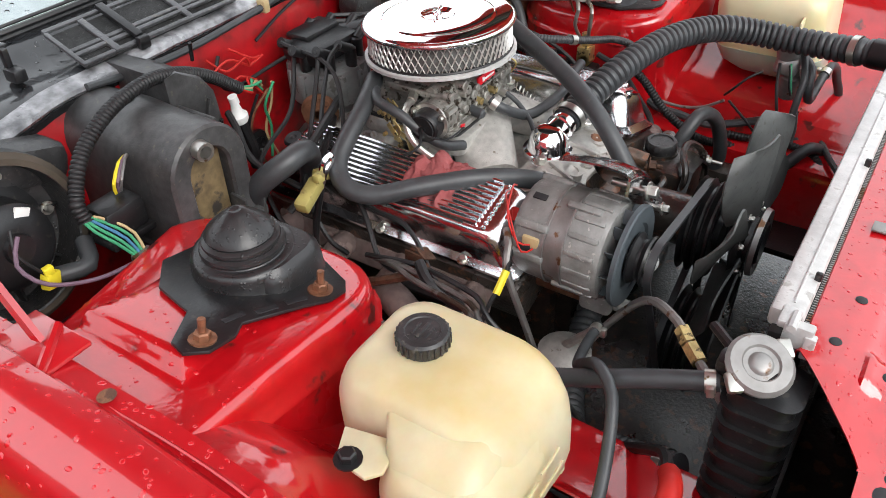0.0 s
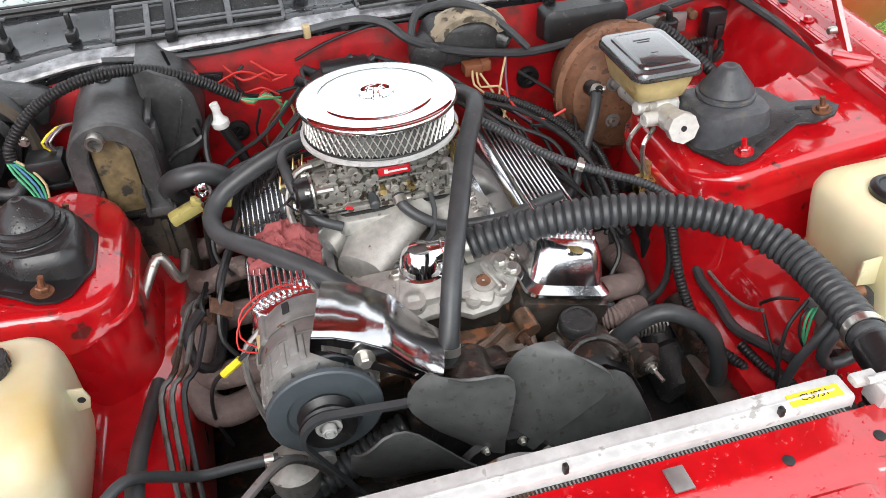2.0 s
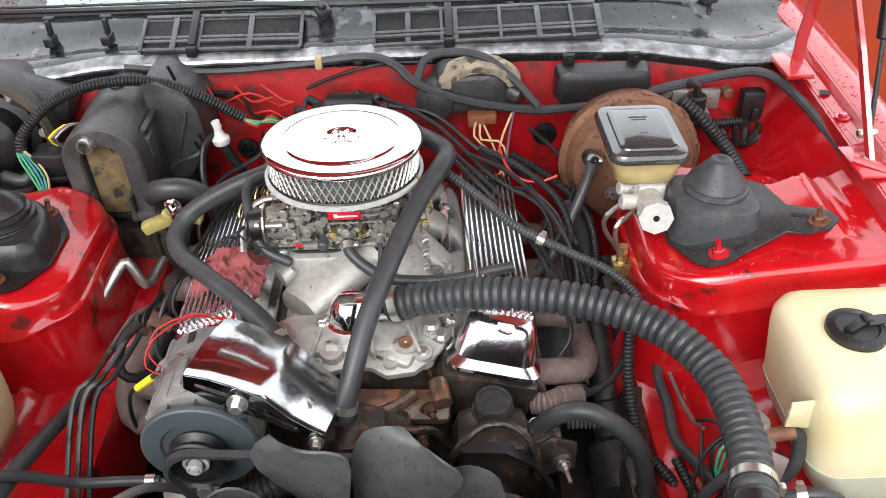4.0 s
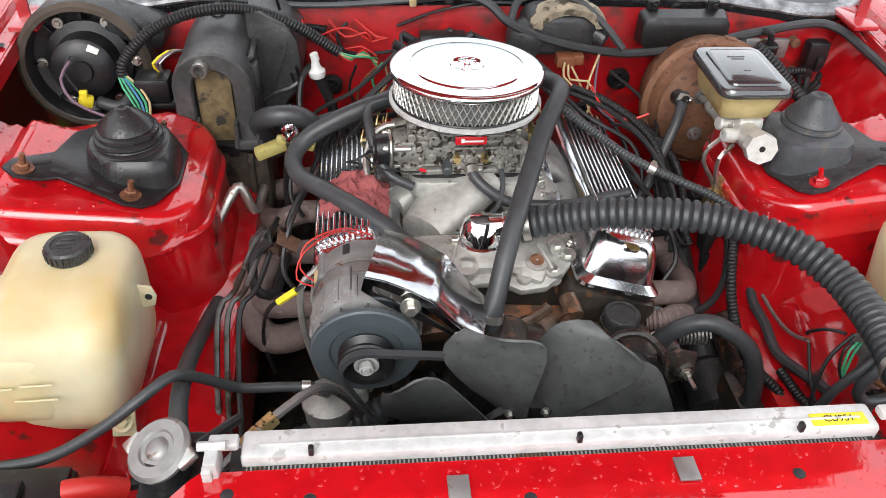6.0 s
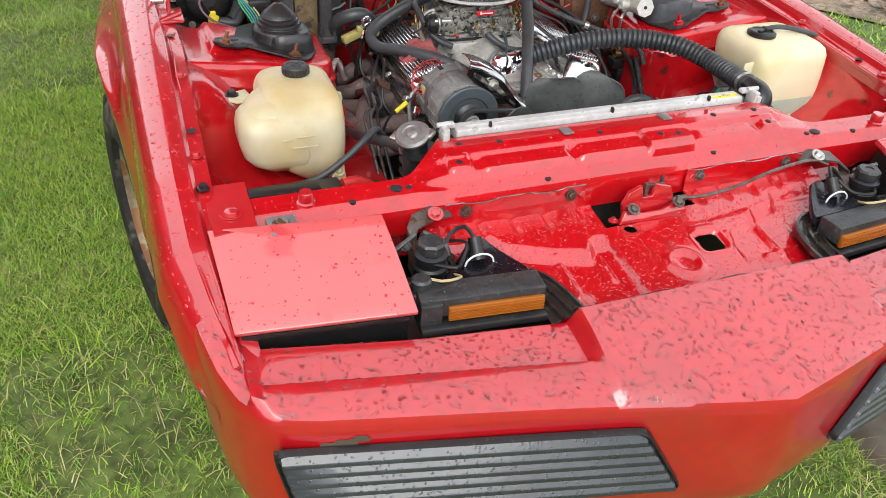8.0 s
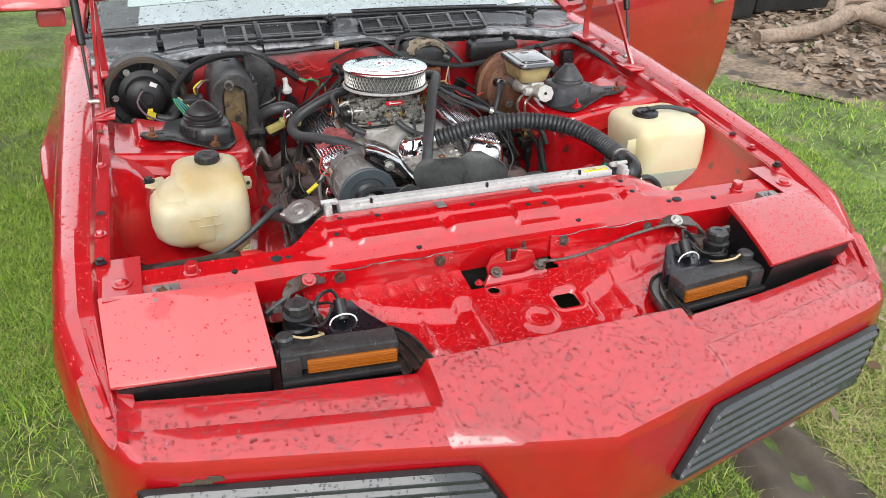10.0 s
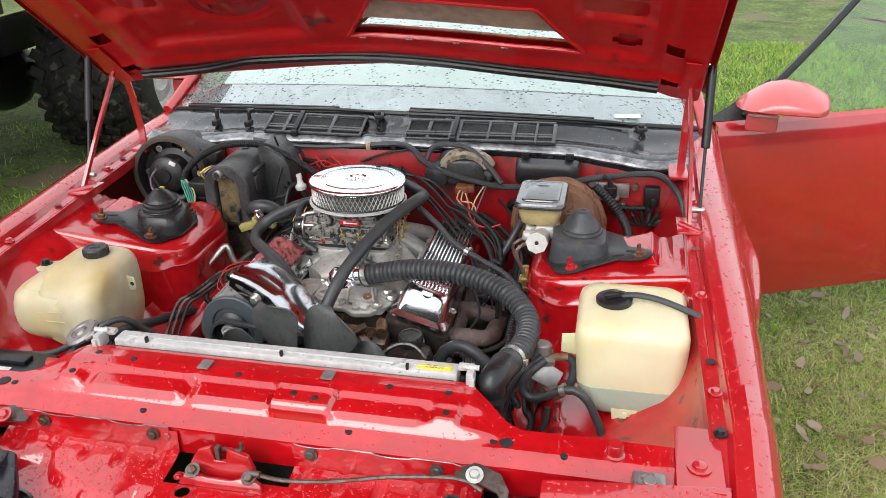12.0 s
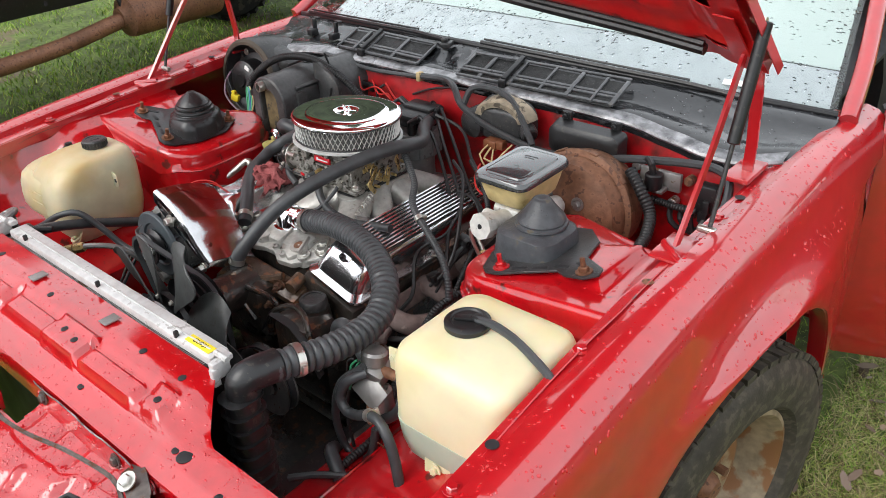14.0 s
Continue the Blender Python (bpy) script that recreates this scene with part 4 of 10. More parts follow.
def mirror(s, m):
    """An angular wedge that swells from a low nose to a flat-backed glass."""
    side = [(-0.13, -0.012), (-0.11, -0.022), (0.0, -0.026), (0.11, -0.026), (0.13, -0.018), (0.132, 0.01), (0.12, 0.03), (0.06, 0.058), (0.0, 0.064), (-0.05, 0.052), (-0.11, 0.012)]
    rings = []
    for y, kx, kz in ((-0.085, 0.55, 0.2), (-0.078, 0.7, 0.36), (-0.05, 0.86, 0.66), (-0.01, 0.96, 0.9), (0.04, 1.0, 1.0), (0.055, 1.0, 1.0), (0.06, 0.95, 0.94)):
        rings.append([(s * (x * kx + 0.02 * (1 - kx)), y, z * kz) for x, z in side])
    bm = loft(rings)
    put(bm, box((-s * 0.05, 0.0, -0.05), (0.09, 0.06, 0.06), 0.012))
    bm.transform(m)
    return bm


bm = sheet([[(-0.015 - 0.03 * f, y, 0.892 + 0.115 * f * max(0, (y - 0.0) / 0.19)) for y in (0.0, 0.07, 0.14, 0.19)] for f in (0, 1)], 0.012)
bm.transform(DOOR)
part("mirror_sail", bm, GREYBLACK, door, "black triangular mirror base panel")
part("side_mirror", mirror(1, DOOR @ pose(0.1, 0.15, 0.965, 0, 0, 60)), RED_SHEEN, door, "pinkish red side mirror")
part("side_mirror", mirror(-1, pose(-1.0, 0.85, 0.96)), RED_SHEEN, car, "pinkish red side mirror")

# raised hood
HINGE_Y, HINGE_Z, OPEN = 0.345, 1.015, radians(40.6)


def hood_at(x, v, lift=0.0):
    """A place on the hood: v metres forward from its rear edge, lift below the skin."""
    crown = 0.05 * (1 - (x / 0.8) ** 2) + 0.015 * (1 - min(1, abs(x) / 0.35))
    n = crown + lift
    return Vector((x, HINGE_Y - v * math.cos(OPEN) + n * math.sin(OPEN), HINGE_Z + v * math.sin(OPEN) + n * math.cos(OPEN)))


def hood_under(x, v):
    """Pressed relief of the underside, negative is towards the engine."""
    a = abs(x)
    d = 0.0
    for x0, x1, v0, v1, h, soft in ((0.5, 0.68, 0.42, 1.05, 0.018, 0.025), (0.0, 0.42, 0.52, 1.05, 0.022, 0.035), (0.16, 0.62, 0.27, 0.5, 0.016, 0.03) if x < 0 else (0.5, 0.68, 0.27, 0.5, 0.012, 0.03)):
        inside = min(a - x0 if x0 > 0 else 1, x1 - a, v - v0, v1 - v)
        d += h * min(1, max(0, inside / soft))
    d += 0.008 * math.exp(-((a - 0.7) / 0.02) ** 2) - 0.008 * math.exp(-((v - 0.2) / 0.02) ** 2)
    ring = math.hypot((x + 0.33) / 0.07, (v - 0.425) / 0.045)
    d += 0.008 * math.exp(-((ring - 1.25) / 0.35) ** 2)
    return d


def hood_panel(under):
    xs, vs = np.linspace(-0.8, 0.8, 120), np.linspace(0.12, 1.16, 96)
    rows = []
    for v in vs:
        w = lerp(v, [(0, 0.97), (0.1, 1.0), (0.8, 1.0), (1.16, 0.96)])
        bend = 0.035 * (1 - (v - 0.12) / 1.04)
        rows.append([hood_at(x * w, v + bend * (1 - (x / 0.8) ** 2), (-0.022 + hood_under(x, v)) if under else 0.0) for x in xs])
    if under:
        lip = [hood_at(x * 0.99, 0.118 + 0.035 * (1 - (x / 0.8) ** 2), 0.001) for x in xs]
        rows.insert(0, lip)
    bm = sheet(rows)
    gone = []
    for f in bm.faces:
        c = f.calc_center_median()
        v = ((HINGE_Y - c.y) * math.cos(OPEN) + (c.z - HINGE_Z) * math.sin(OPEN))
        x = c.x
        if under:
            if 0.3 < v < 0.465 and abs(x - 0.225) < 0.29 - (v - 0.3) * 0.6:
                gone.append(f)
            elif math.hypot((x + 0.33) / 0.055, (v - 0.425) / 0.03) < 1 or math.hypot((x - 0.62) / 0.03, (v - 0.355) / 0.03) < 1:
                gone.append(f)
            for hx, hv in ((0.725, 0.195), (0.725, 0.345)):
                if abs(abs(x) - hx) < 0.017 and abs(v - hv) < 0.019 and f not in gone:
                    gone.append(f)
        elif 0.31 < v < 0.352 and abs(x - 0.225) < 0.27 - (v - 0.31):
            gone.append(f)
    bmesh.ops.delete(bm, geom=gone, context="FACES")
    bmesh.ops.solidify(bm, geom=bm.faces[:], thickness=0.0015)
    return bm


hood = part("hood", hood_panel(False), RED, car, "raised red hood panel")
part("hood_frame", hood_panel(True), RED_HOOD, hood, "red pressed inner frame of the hood")
for s in (-1, 1):
    edge = []
    for v in np.linspace(0.13, 1.12, 40):
        w = lerp(v, [(-0.06, 0.815), (0.1, 0.822), (0.8, 0.822), (1.12, 0.79)])
        edge.append([hood_at(s * (w - 0.05), v, -0.006 if v > 0.12 else 0.004), hood_at(s * (w - 0.012), v, 0.002), hood_at(s * w, v, -0.006), hood_at(s * (w - 0.002), v, -0.024)])
    part("hood_edge", sheet(edge, 0.002), RED, hood, "folded red hood edge")
part("dash_plate", box((0.64, 0.548, 0.941), (0.075, 0.016, 0.002), 0.0005, (28, 0, 9)), LABEL_W, car, "small white plate behind the windscreen")


def scoop_line(v0, v1, half0, half1, lift):
    line = []
    for k in range(12):
        line.append(hood_at(0.225 - half0 + (half0 * 2) * k / 11, v0, lift))
    line += [hood_at(0.225 + half0 + (half1 - half0) * k / 4, v0 + (v1 - v0) * k / 4, lift) for k in (1, 2, 3)]
    line += [hood_at(0.225 + half1 - (half1 * 2) * k / 11, v1, lift) for k in range(12)]
    line += [hood_at(0.225 - half1 + (half1 - half0) * k / 4, v1 + (v0 - v1) * k / 4, lift) for k in (1, 2, 3, 4)]
    return line


part("scoop_rim", tube(scoop_line(0.298, 0.468, 0.292, 0.19, -0.021), 0.0065, 8, 0.01), RED_HOOD, hood, "rolled rim of the scoop opening")
part("scoop_rim", tube(scoop_line(0.308, 0.354, 0.272, 0.226, -0.001), 0.004, 8, 0.01), RUST, hood, "brown inner rim of the scoop slot")


# ---- the car: hood fittings, lamps, latch, wheels, wipers ----
def hood_v(x, v, n=-0.024):
    return hood_at(x, v, n)


part("scoop_panel", sheet([[hood_v(x, v, -0.004) for x in np.linspace(0.225 - 0.31 + (v - 0.33) * 0.6, 0.225 + 0.31 - (v - 0.33) * 0.6, 16)] for v in (0.354, 0.37, 0.43, 0.475)], 0.002),
     material("dusty_brown_grey_panel", (0.5, 0.38, 0.32), 0.6, spread=0.2), hood, "dusty brown-grey scoop backing panel")
for x in (-0.03, 0.09, 0.21, 0.33):
    part("scoop_clip", put(box((0, 0, 0), (0.016, 0.014, 0.004), 0.001), box((0, 0.008, 0.004), (0.006, 0.006, 0.01), 0.001), None), STEEL, hood).matrix_basis = Matrix.Translation(hood_v(x, 0.295, -0.026))
seal_line = [(-0.7, 0.168), (-0.6, 0.17), (-0.5, 0.18), (-0.42, 0.2), (-0.34, 0.215), (-0.1, 0.208), (0.1, 0.2), (0.35, 0.19), (0.55, 0.182), (0.7, 0.176)]
part("hood_seal", tube([hood_v(x, v, -0.034) for x, v in seal_line], 0.011, 8, 0.02), BLACK, hood, "black rubber weather seal under the hood")
part("hood_seal_lip", tube([hood_v(x, v + 0.012, -0.03) for x, v in seal_line], 0.006, 6, 0.02), BLACK, hood)
for s in (-1, 1):
    brace = sheet([[hood_v(s * 0.765 + dx, v, -0.03) for dx in (-0.012, 0.022)] for v in np.linspace(0.14, 0.32, 8)], 0.003)
    part("hinge_plate", brace, RED_HOOD, hood, "rust-edged red hinge plate")
    edge = sheet([[hood_v(s * 0.802, v, n) for n in (-0.026, 0.0)] for v in np.linspace(0.13, 1.15, 30)], 0.002)
    part("hood_flange", edge, RED, hood)
    foot, head = Vector((s * 0.795, -0.04, 0.862)), Vector((s * 0.817, 0.142, 1.188))
    heel = Vector((s * 0.815, 0.03, 0.868))
    mid = heel.lerp(head, 0.43)
    gas = part("gas_strut", rod(mid, head, 0.0105, 16, bevel=0.002), BLACK, hood, "black gas strut tube")
    part("strut_rod", rod(heel, mid, 0.004, 12), GREYBLACK, gas, "dark oily strut rod")
    part("strut_ball", rod(heel + Vector((-s * 0.02, 0, 0)), heel + Vector((s * 0.012, 0, 0)), 0.007, 10, bevel=0.002), ZINC, gas)
    part("strut_ball", rod(head - Vector((s * 0.03, 0, 0)), head, 0.007, 10), ZINC, gas)
    top = hood_v(s * 0.77, 0.2, -0.03)
    arm = put(sheet([[p + Vector((s * d, e, 0)) for d, e in ((0.0, 0.012), (0.002, 0.0), (0.009, -0.003), (0.011, 0.01))] for p in (foot + Vector((-s * 0.012, 0, 0)), (foot + top) / 2 + Vector((-s * 0.003, 0, 0)), top)], 0.003),
              rod(foot + Vector((-s * 0.03, 0.01, -0.004)), foot + Vector((s * 0.02, -0.03, -0.008)), 0.006, 8))
    part("hinge_arm", arm, RED, car, "red pressed hood hinge arm")
    part("hinge_link", sheet([[(s * x, y, z) for x in (0.772, 0.792)] for y, z in ((0.265, 0.87), (0.268, 0.93), (0.255, 1.03), (0.235, 1.11))], 0.006), RED, car, "red hood hinge link")
    part("hinge_foot", box((s * 0.79, -0.03, 0.852), (0.06, 0.09, 0.006), 0.002), RED, car)
    part("hinge_foot", box((s * 0.776, 0.27, 0.875), (0.05, 0.1, 0.012), 0.004), RED, car)


# headlamp doors
lamp_boots = []


def lid_point(s, u, v):
    a, b = Vector((0.533, -0.876, 0.797)).lerp(Vector((0.809, -0.823, 0.779)), u), Vector((0.526, -1.052, 0.726 + 0.012 * (s > 0))).lerp(Vector((0.799, -1.006, 0.71 + 0.022 * (s > 0))), u)
    p = a.lerp(b, v)
    return Vector((s * p.x, p.y, p.z + 0.004 * math.sin(math.pi * v)))


for s in (-1, 1):
    bm = sheet([[lid_point(s, u, v) for u in np.linspace(0, 1, 8)] for v in np.linspace(0, 1, 8)])
    bmesh.ops.solidify(bm, geom=bm.faces[:], thickness=0.012)
    rounded(bm, 0.003, 2, 60)
    # the passenger-side door takes the red with sky reflection in its colour
    lid = part("headlight_door", bm, RED_SHEEN if s < 0 else RED, car, "peeling red headlight door with chips, reflected sky painted in as pink" if s < 0 else "wet red headlight door")
    headlight_doors.append(lid)
    low = [lid_point(s, u, v) for u, v in ((0.04, 0.04), (0.96, 0.04), (0.96, 0.96), (0.04, 0.96))]
    part("headlight_bucket", loft([[p + Vector((0, 0, -0.016)) for p in low], [p + Vector((0, 0.01, -0.06)) for p in low], [Vector((p.x * 0.98, p.y + 0.02, 0.62)) for p in low]]), BLACK, lid, "black headlight bucket")
    # turn signal
    m = pose(s * 0.41, -1.022, 0.703, 0, 0, s * 5)

    def at(bm):
        bm.transform(m)
        return bm

    inner0 = -s
    lamp = part("turn_signal", at(put(box((0, 0.004, 0.007), (0.212, 0.05, 0.036), 0.004), box((-inner0 * 0.088, -0.022, 0.0), (0.036, 0.014, 0.04), 0.003))), GREYBLACK, car, "black turn signal housing wet with rain")
    inner = -s
    lens = part("lens", at(box((inner * 0.021, -0.024, -0.002), (0.163, 0.01, 0.027), 0.003)), AMBER, lamp, "amber ribbed lens")
    for k in range(4):
        part("lens_rib", at(box((inner * 0.021, -0.0295, -0.011 + 0.006 * k), (0.16, 0.003, 0.002), 0.0008)), AMBER, lens)
    part("lamp_base", at(box((0, -0.012, -0.024), (0.215, 0.06, 0.014), 0.004)), BLACK, lamp)
    rings = []
    for y, w, zt, zb in ((0.03, 0.155, 0.012, -0.012), (0.04, 0.15, 0.014, -0.014), (0.06, 0.118, 0.017, -0.015), (0.08, 0.082, 0.022, -0.012), (0.096, 0.052, 0.028, -0.006), (0.106, 0.036, 0.034, 0.004)):
        rings.append([m @ Vector((inner * 0.028 + px, y + 0.012 * (pz > 0), (zt + zb) / 2 + pz)) for px, pz in round_outline(w, zt - zb, 0.008, 3)])
    boot = part("lamp_boot", loft(rings), LAMP_RUBBER, lamp, "flared black rubber lamp boot beaded with rain")
    lamp_boots += [lamp, boot]
    part("lamp_socket", put(rod((s * 0.385, -0.95, 0.725), (s * 0.385, -0.925, 0.755), 0.012, 12), tube([(s * 0.385, -0.928, 0.752), (s * 0.395, -0.905, 0.765), (s * 0.42, -0.9, 0.75), (s * 0.44, -0.92, 0.72)], 0.004, 6)), BLACK, lamp)
    part("boot_clip", tube([(s * 0.385 + 0.026 * math.cos(a), -0.955, 0.72 + 0.02 * math.sin(a)) for a in np.linspace(0, math.pi, 8)], 0.0018, 5, 0.006), WHITE, lamp)
    # headlamp motor
    c = Vector((s * 0.466, -0.936, 0.77))
    motor = part("headlight_motor", lathe([(0, -0.08), (0.029, -0.08), (0.03, -0.048), (0.026, -0.044), (0.026, -0.034), (0.0285, -0.032), (0.0285, -0.024), (0.021, -0.02), (0.021, -0.012), (0, -0.012)], Matrix.Translation(c), 20), BLACK, car, "black headlight motor with a hexagonal cap")
    part("motor_cap", lathe([(0, -0.018), (0.0235, -0.018), (0.024, -0.003), (0.02, 0.001), (0.009, 0.001), (0.009, -0.0005), (0, -0.0005)], Matrix.Translation(c), 8), GREYBLACK, motor, sharp=25)
    part("motor_knob", put(lathe([(0, -0.02), (0.016, -0.02), (0.017, 0.004), (0.013, 0.008), (0, 0.008)], pose(s * 0.502, -0.992, 0.735), 14), box((s * 0.5, -0.99, 0.705), (0.045, 0.035, 0.03), 0.004)), GREYBLACK, motor)
    part("motor_bracket", put(sheet([[(s * x, y + dy, z + dy * 0.2) for dy in (0, 0.018, 0.034)] for x, y, z in ((0.39, -0.835, 0.742), (0.43, -0.85, 0.75), (0.465, -0.865, 0.748), (0.48, -0.885, 0.735), (0.485, -0.9, 0.7))], 0.004), box((s * 0.46, -0.9, 0.7), (0.05, 0.06, 0.06), 0.006)), IRON_WORN, motor, "grimy steel motor bracket")
    part("bracket_bolt", screw((s * 0.425, -0.842, 0.756), (0, -0.5, 1), 0.009), RED if s < 0 else ZINC, motor)
    part("lamp_well", sheet([[(s * x, y, z) for y in (-1.075, -0.99, -0.9, -0.83)] for x, z in ((0.275, 0.672), (0.3, 0.655), (0.33, 0.63), (0.56, 0.6), (0.57, 0.63))], 0.003), BLACK, car, "black drip tray round the lamp")
    part("adjuster_bracket", put(box((s * 0.69, -0.838, 0.765), (0.05, 0.055, 0.03), 0.004), screw((s * 0.69, -0.838, 0.78), (0, -0.1, 1), 0.011)), STEEL, car, "steel headlight adjuster bracket with a bolt")
    part("corner_plate", put(sheet([[(s * x, y, 0.781 + (0.9 - abs(x)) * 0.0 + (y + 0.8) * 0.05) for x in np.linspace(0.73, 0.8, 4)] for y in (-0.84, -0.77, -0.7)], 0.003), screw((s * 0.765, -0.79, 0.782), (0, 0, 1), 0.012)), RED, car)

# latch and release cable
latch = part("hood_latch", put(plate([(-0.055, -0.02), (-0.06, 0.01), (-0.045, 0.035), (-0.02, 0.045), (-0.015, 0.02), (0.005, 0.02), (0.01, 0.045), (0.045, 0.035), (0.055, 0.01), (0.055, -0.02)], 0.01, pose(0.005, -0.858, 0.716, 84, 0, 0), 0.002),
                               plate([(-0.075, -0.02), (-0.06, 0.004), (-0.02, -0.004), (0.02, -0.004), (0.05, 0.006), (0.072, -0.005), (0.075, -0.02)], 0.012, pose(0.005, -0.872, 0.714, 68, 0, 0), 0.002)), RED, car, "red-painted hood latch")
part("latch_claw", put(put(box((-0.004, -0.858, 0.748), (0.008, 0.012, 0.03), 0.002), box((0.02, -0.856, 0.756), (0.035, 0.006, 0.006), 0.002)), box((0.035, -0.85, 0.762), (0.006, 0.006, 0.016), 0.001)), IRON_WORN, latch)
for x in (-0.045, 0.055):
    part("latch_bolt", screw((x + 0.004, -0.884, 0.727), (0, -0.6, 1), 0.008), IRON_WORN, latch)
part("release_cable", tube([(0.06, -0.878, 0.732), (0.12, -0.885, 0.733), (0.2, -0.878, 0.738), (0.3, -0.862, 0.75), (0.4, -0.85, 0.752), (0.44, -0.86, 0.742)], 0.0035, 6), IRON_WORN, latch, "worn dark hood release cable")
part("cable_end", rod((0.058, -0.878, 0.732), (0.078, -0.88, 0.733), 0.006, 10), IRON_WORN, latch)


# front wheels
STEER = radians(9)


def wheel(s):
    """A front wheel, steered to the passenger side."""
    m = facing((s * (0.845 + 0.012 * (s < 0)), 0.045 - 0.02 * (s < 0), 0.305), (s * math.cos(STEER), -math.sin(STEER), 0)) @ Matrix.Scale(0.985, 4)
    w = part("wheel", lathe([(0.0, -0.06), (0.14, -0.06), (0.14, 0.0), (0, 0.0)], m, 24), BLOCK, car, "front wheel with a muddy tyre")
    prof = [(0.198, -0.075), (0.215, -0.1), (0.26, -0.107), (0.3, -0.1), (0.318, -0.085), (0.322, -0.05), (0.322, 0.05), (0.318, 0.085), (0.3, 0.1), (0.26, 0.107), (0.215, 0.1), (0.198, 0.075)]
    part("tyre", lathe(prof, m, 48), TYRE_MUD if s > 0 else TYRE, w, "brown mud-caked tyre" if s > 0 else "wet black tyre")
    tread = B()
    for k in range(54):
        a = 2 * math.pi * k / 54
        for row, z in enumerate((-0.078, -0.04, 0.0, 0.04, 0.078)):
            put(tread, box((0.323 - 0.003 * (row in (0, 4)), 0.0, z), (0.014, 0.027, 0.03), 0.0, (0, 0, 0)), m @ Matrix.Rotation(a + 0.05 * (row % 2), 4, "Z"))
    tagged(part("tread", tread, TYRE_MUD if s > 0 else TYRE, w), kind="stuff")
    part("rim", lathe([(0.03, -0.03), (0.06, 0.02), (0.1, 0.028), (0.125, 0.02), (0.14, -0.01), (0.16, -0.02), (0.172, 0.03), (0.178, 0.07), (0.19, 0.085), (0.2, 0.082), (0.203, 0.07)], m, 40), RIM, w, "rusty grey steel rim")
    part("hub_cap", lathe([(0, 0.055), (0.02, 0.053), (0.03, 0.04), (0.032, 0.015)], m, 20), RUST, w)
    for k in range(5):
        a = 2 * math.pi * k / 5
        part("wheel_nut", rod(m @ Vector((0.06 * math.cos(a), 0.06 * math.sin(a), 0.015)), m @ Vector((0.06 * math.cos(a), 0.06 * math.sin(a), 0.04)), 0.01, 6), RUST, w)


for s in (-1, 1):
    wheel(s)
    part("wheel_house", sheet([[(s * x, 0.03 + 0.36 * math.cos(a), 0.345 + 0.36 * math.sin(a)) for a in np.linspace(0.0, math.pi, 20)] for x in (0.6, 0.7, 0.885)], 0.003), BLACK, car, "black wheel-arch liner")
part("arch_brace", sheet([[(0.86, 0.38, z), (0.9, 0.385, z)] for z in (0.35, 0.5, 0.62)], 0.02), RED, car)


# cowl vents, wipers, nozzles
def vent(x0, x1, name_label, cuts):
    """A two-row grille: long rails, cross bars at uneven steps and a sunk insect mesh."""
    rows = ((0.343, 0.9085), (0.362, 0.9165), (0.372, 0.92), (0.424, 0.94))
    mid = (x0 + x1) / 2
    rail = B()
    for y, z in rows:
        put(rail, box((mid, y + 0.016 * abs(mid), z + 0.004), (x1 - x0, 0.007, 0.006), 0.0015, (22, 0, 2.5 if mid > 0 else -1.5)))
    v = part("cowl_vent", rail, VENT_GREY, car, name_label)
    for k, f in enumerate(cuts):
        x = x0 + (x1 - x0) * f
        part("vent_bar", box((x, 0.385, 0.928), (0.011 if k % 2 else 0.007, 0.086, 0.006), 0.0015, (21, 0, 0)), VENT_GREY, v)
    part("vent_mesh", box((mid, 0.385, 0.9225), (x1 - x0, 0.084, 0.003), 0.001, (21, 0, 0)), INSECT, v, "dark insect mesh with rain drops")
    part("vent_strap", put(box((x0 + (x1 - x0) * 0.33, 0.385, 0.938), (0.014, 0.09, 0.008), 0.002, (21, 0, 0)), box((x0 + (x1 - x0) * 0.33, 0.338, 0.913), (0.02, 0.012, 0.02), 0.003)), BLACK, v)


vent(-0.425, -0.125, "weathered grey cowl vent grille", (0.0, 0.2, 0.36, 0.68, 1.0))
vent(0.013, 0.44, "weathered grey cowl vent grille with a chipped end", (0.0, 0.15, 0.3, 0.36, 0.56, 0.73, 0.88, 1.0))
for px, tipx in ((-0.085, -0.78), (0.68, 0.0)):
    y0, z0 = screen_base(px)
    pts = [(px, y0 - 0.03, z0 + 0.012)]
    for f in (0.2, 0.45, 0.75, 1.0):
        x = px + f * (tipx - px)
        pts.append((x, screen_base(x)[0] - 0.012 + 0.012 * f, screen_base(x)[1] + 0.012))
    w = part("wiper", tube(pts, 0.0052, 6), BLACK, car, "black windscreen wiper arm")
    part("wiper_pivot", put(box((px, y0 - 0.036, z0 + 0.004), (0.03, 0.036, 0.014), 0.005, (0, 0, 20)), rod((px, y0 - 0.04, z0 - 0.01), (px, y0 - 0.045, z0 + 0.022), 0.009, 12, bevel=0.003)), GREYBLACK, w)
    blade = [Vector(q) + Vector((0, 0.014, 0.004)) for q in pts[1:]]
    part("wiper_blade", tube(blade, 0.0028, 6), BLACK, w)
for x in (-0.62, -0.5):
    y, z = screen_base(x)
    part("cowl_clip", put(put(box((x, y - 0.09, z - 0.015), (0.02, 0.03, 0.02), 0.004), box((x, y - 0.08, z + 0.005), (0.01, 0.012, 0.035), 0.003)), box((x, y - 0.07, z + 0.022), (0.022, 0.014, 0.006), 0.002)), BLACK, cowl)

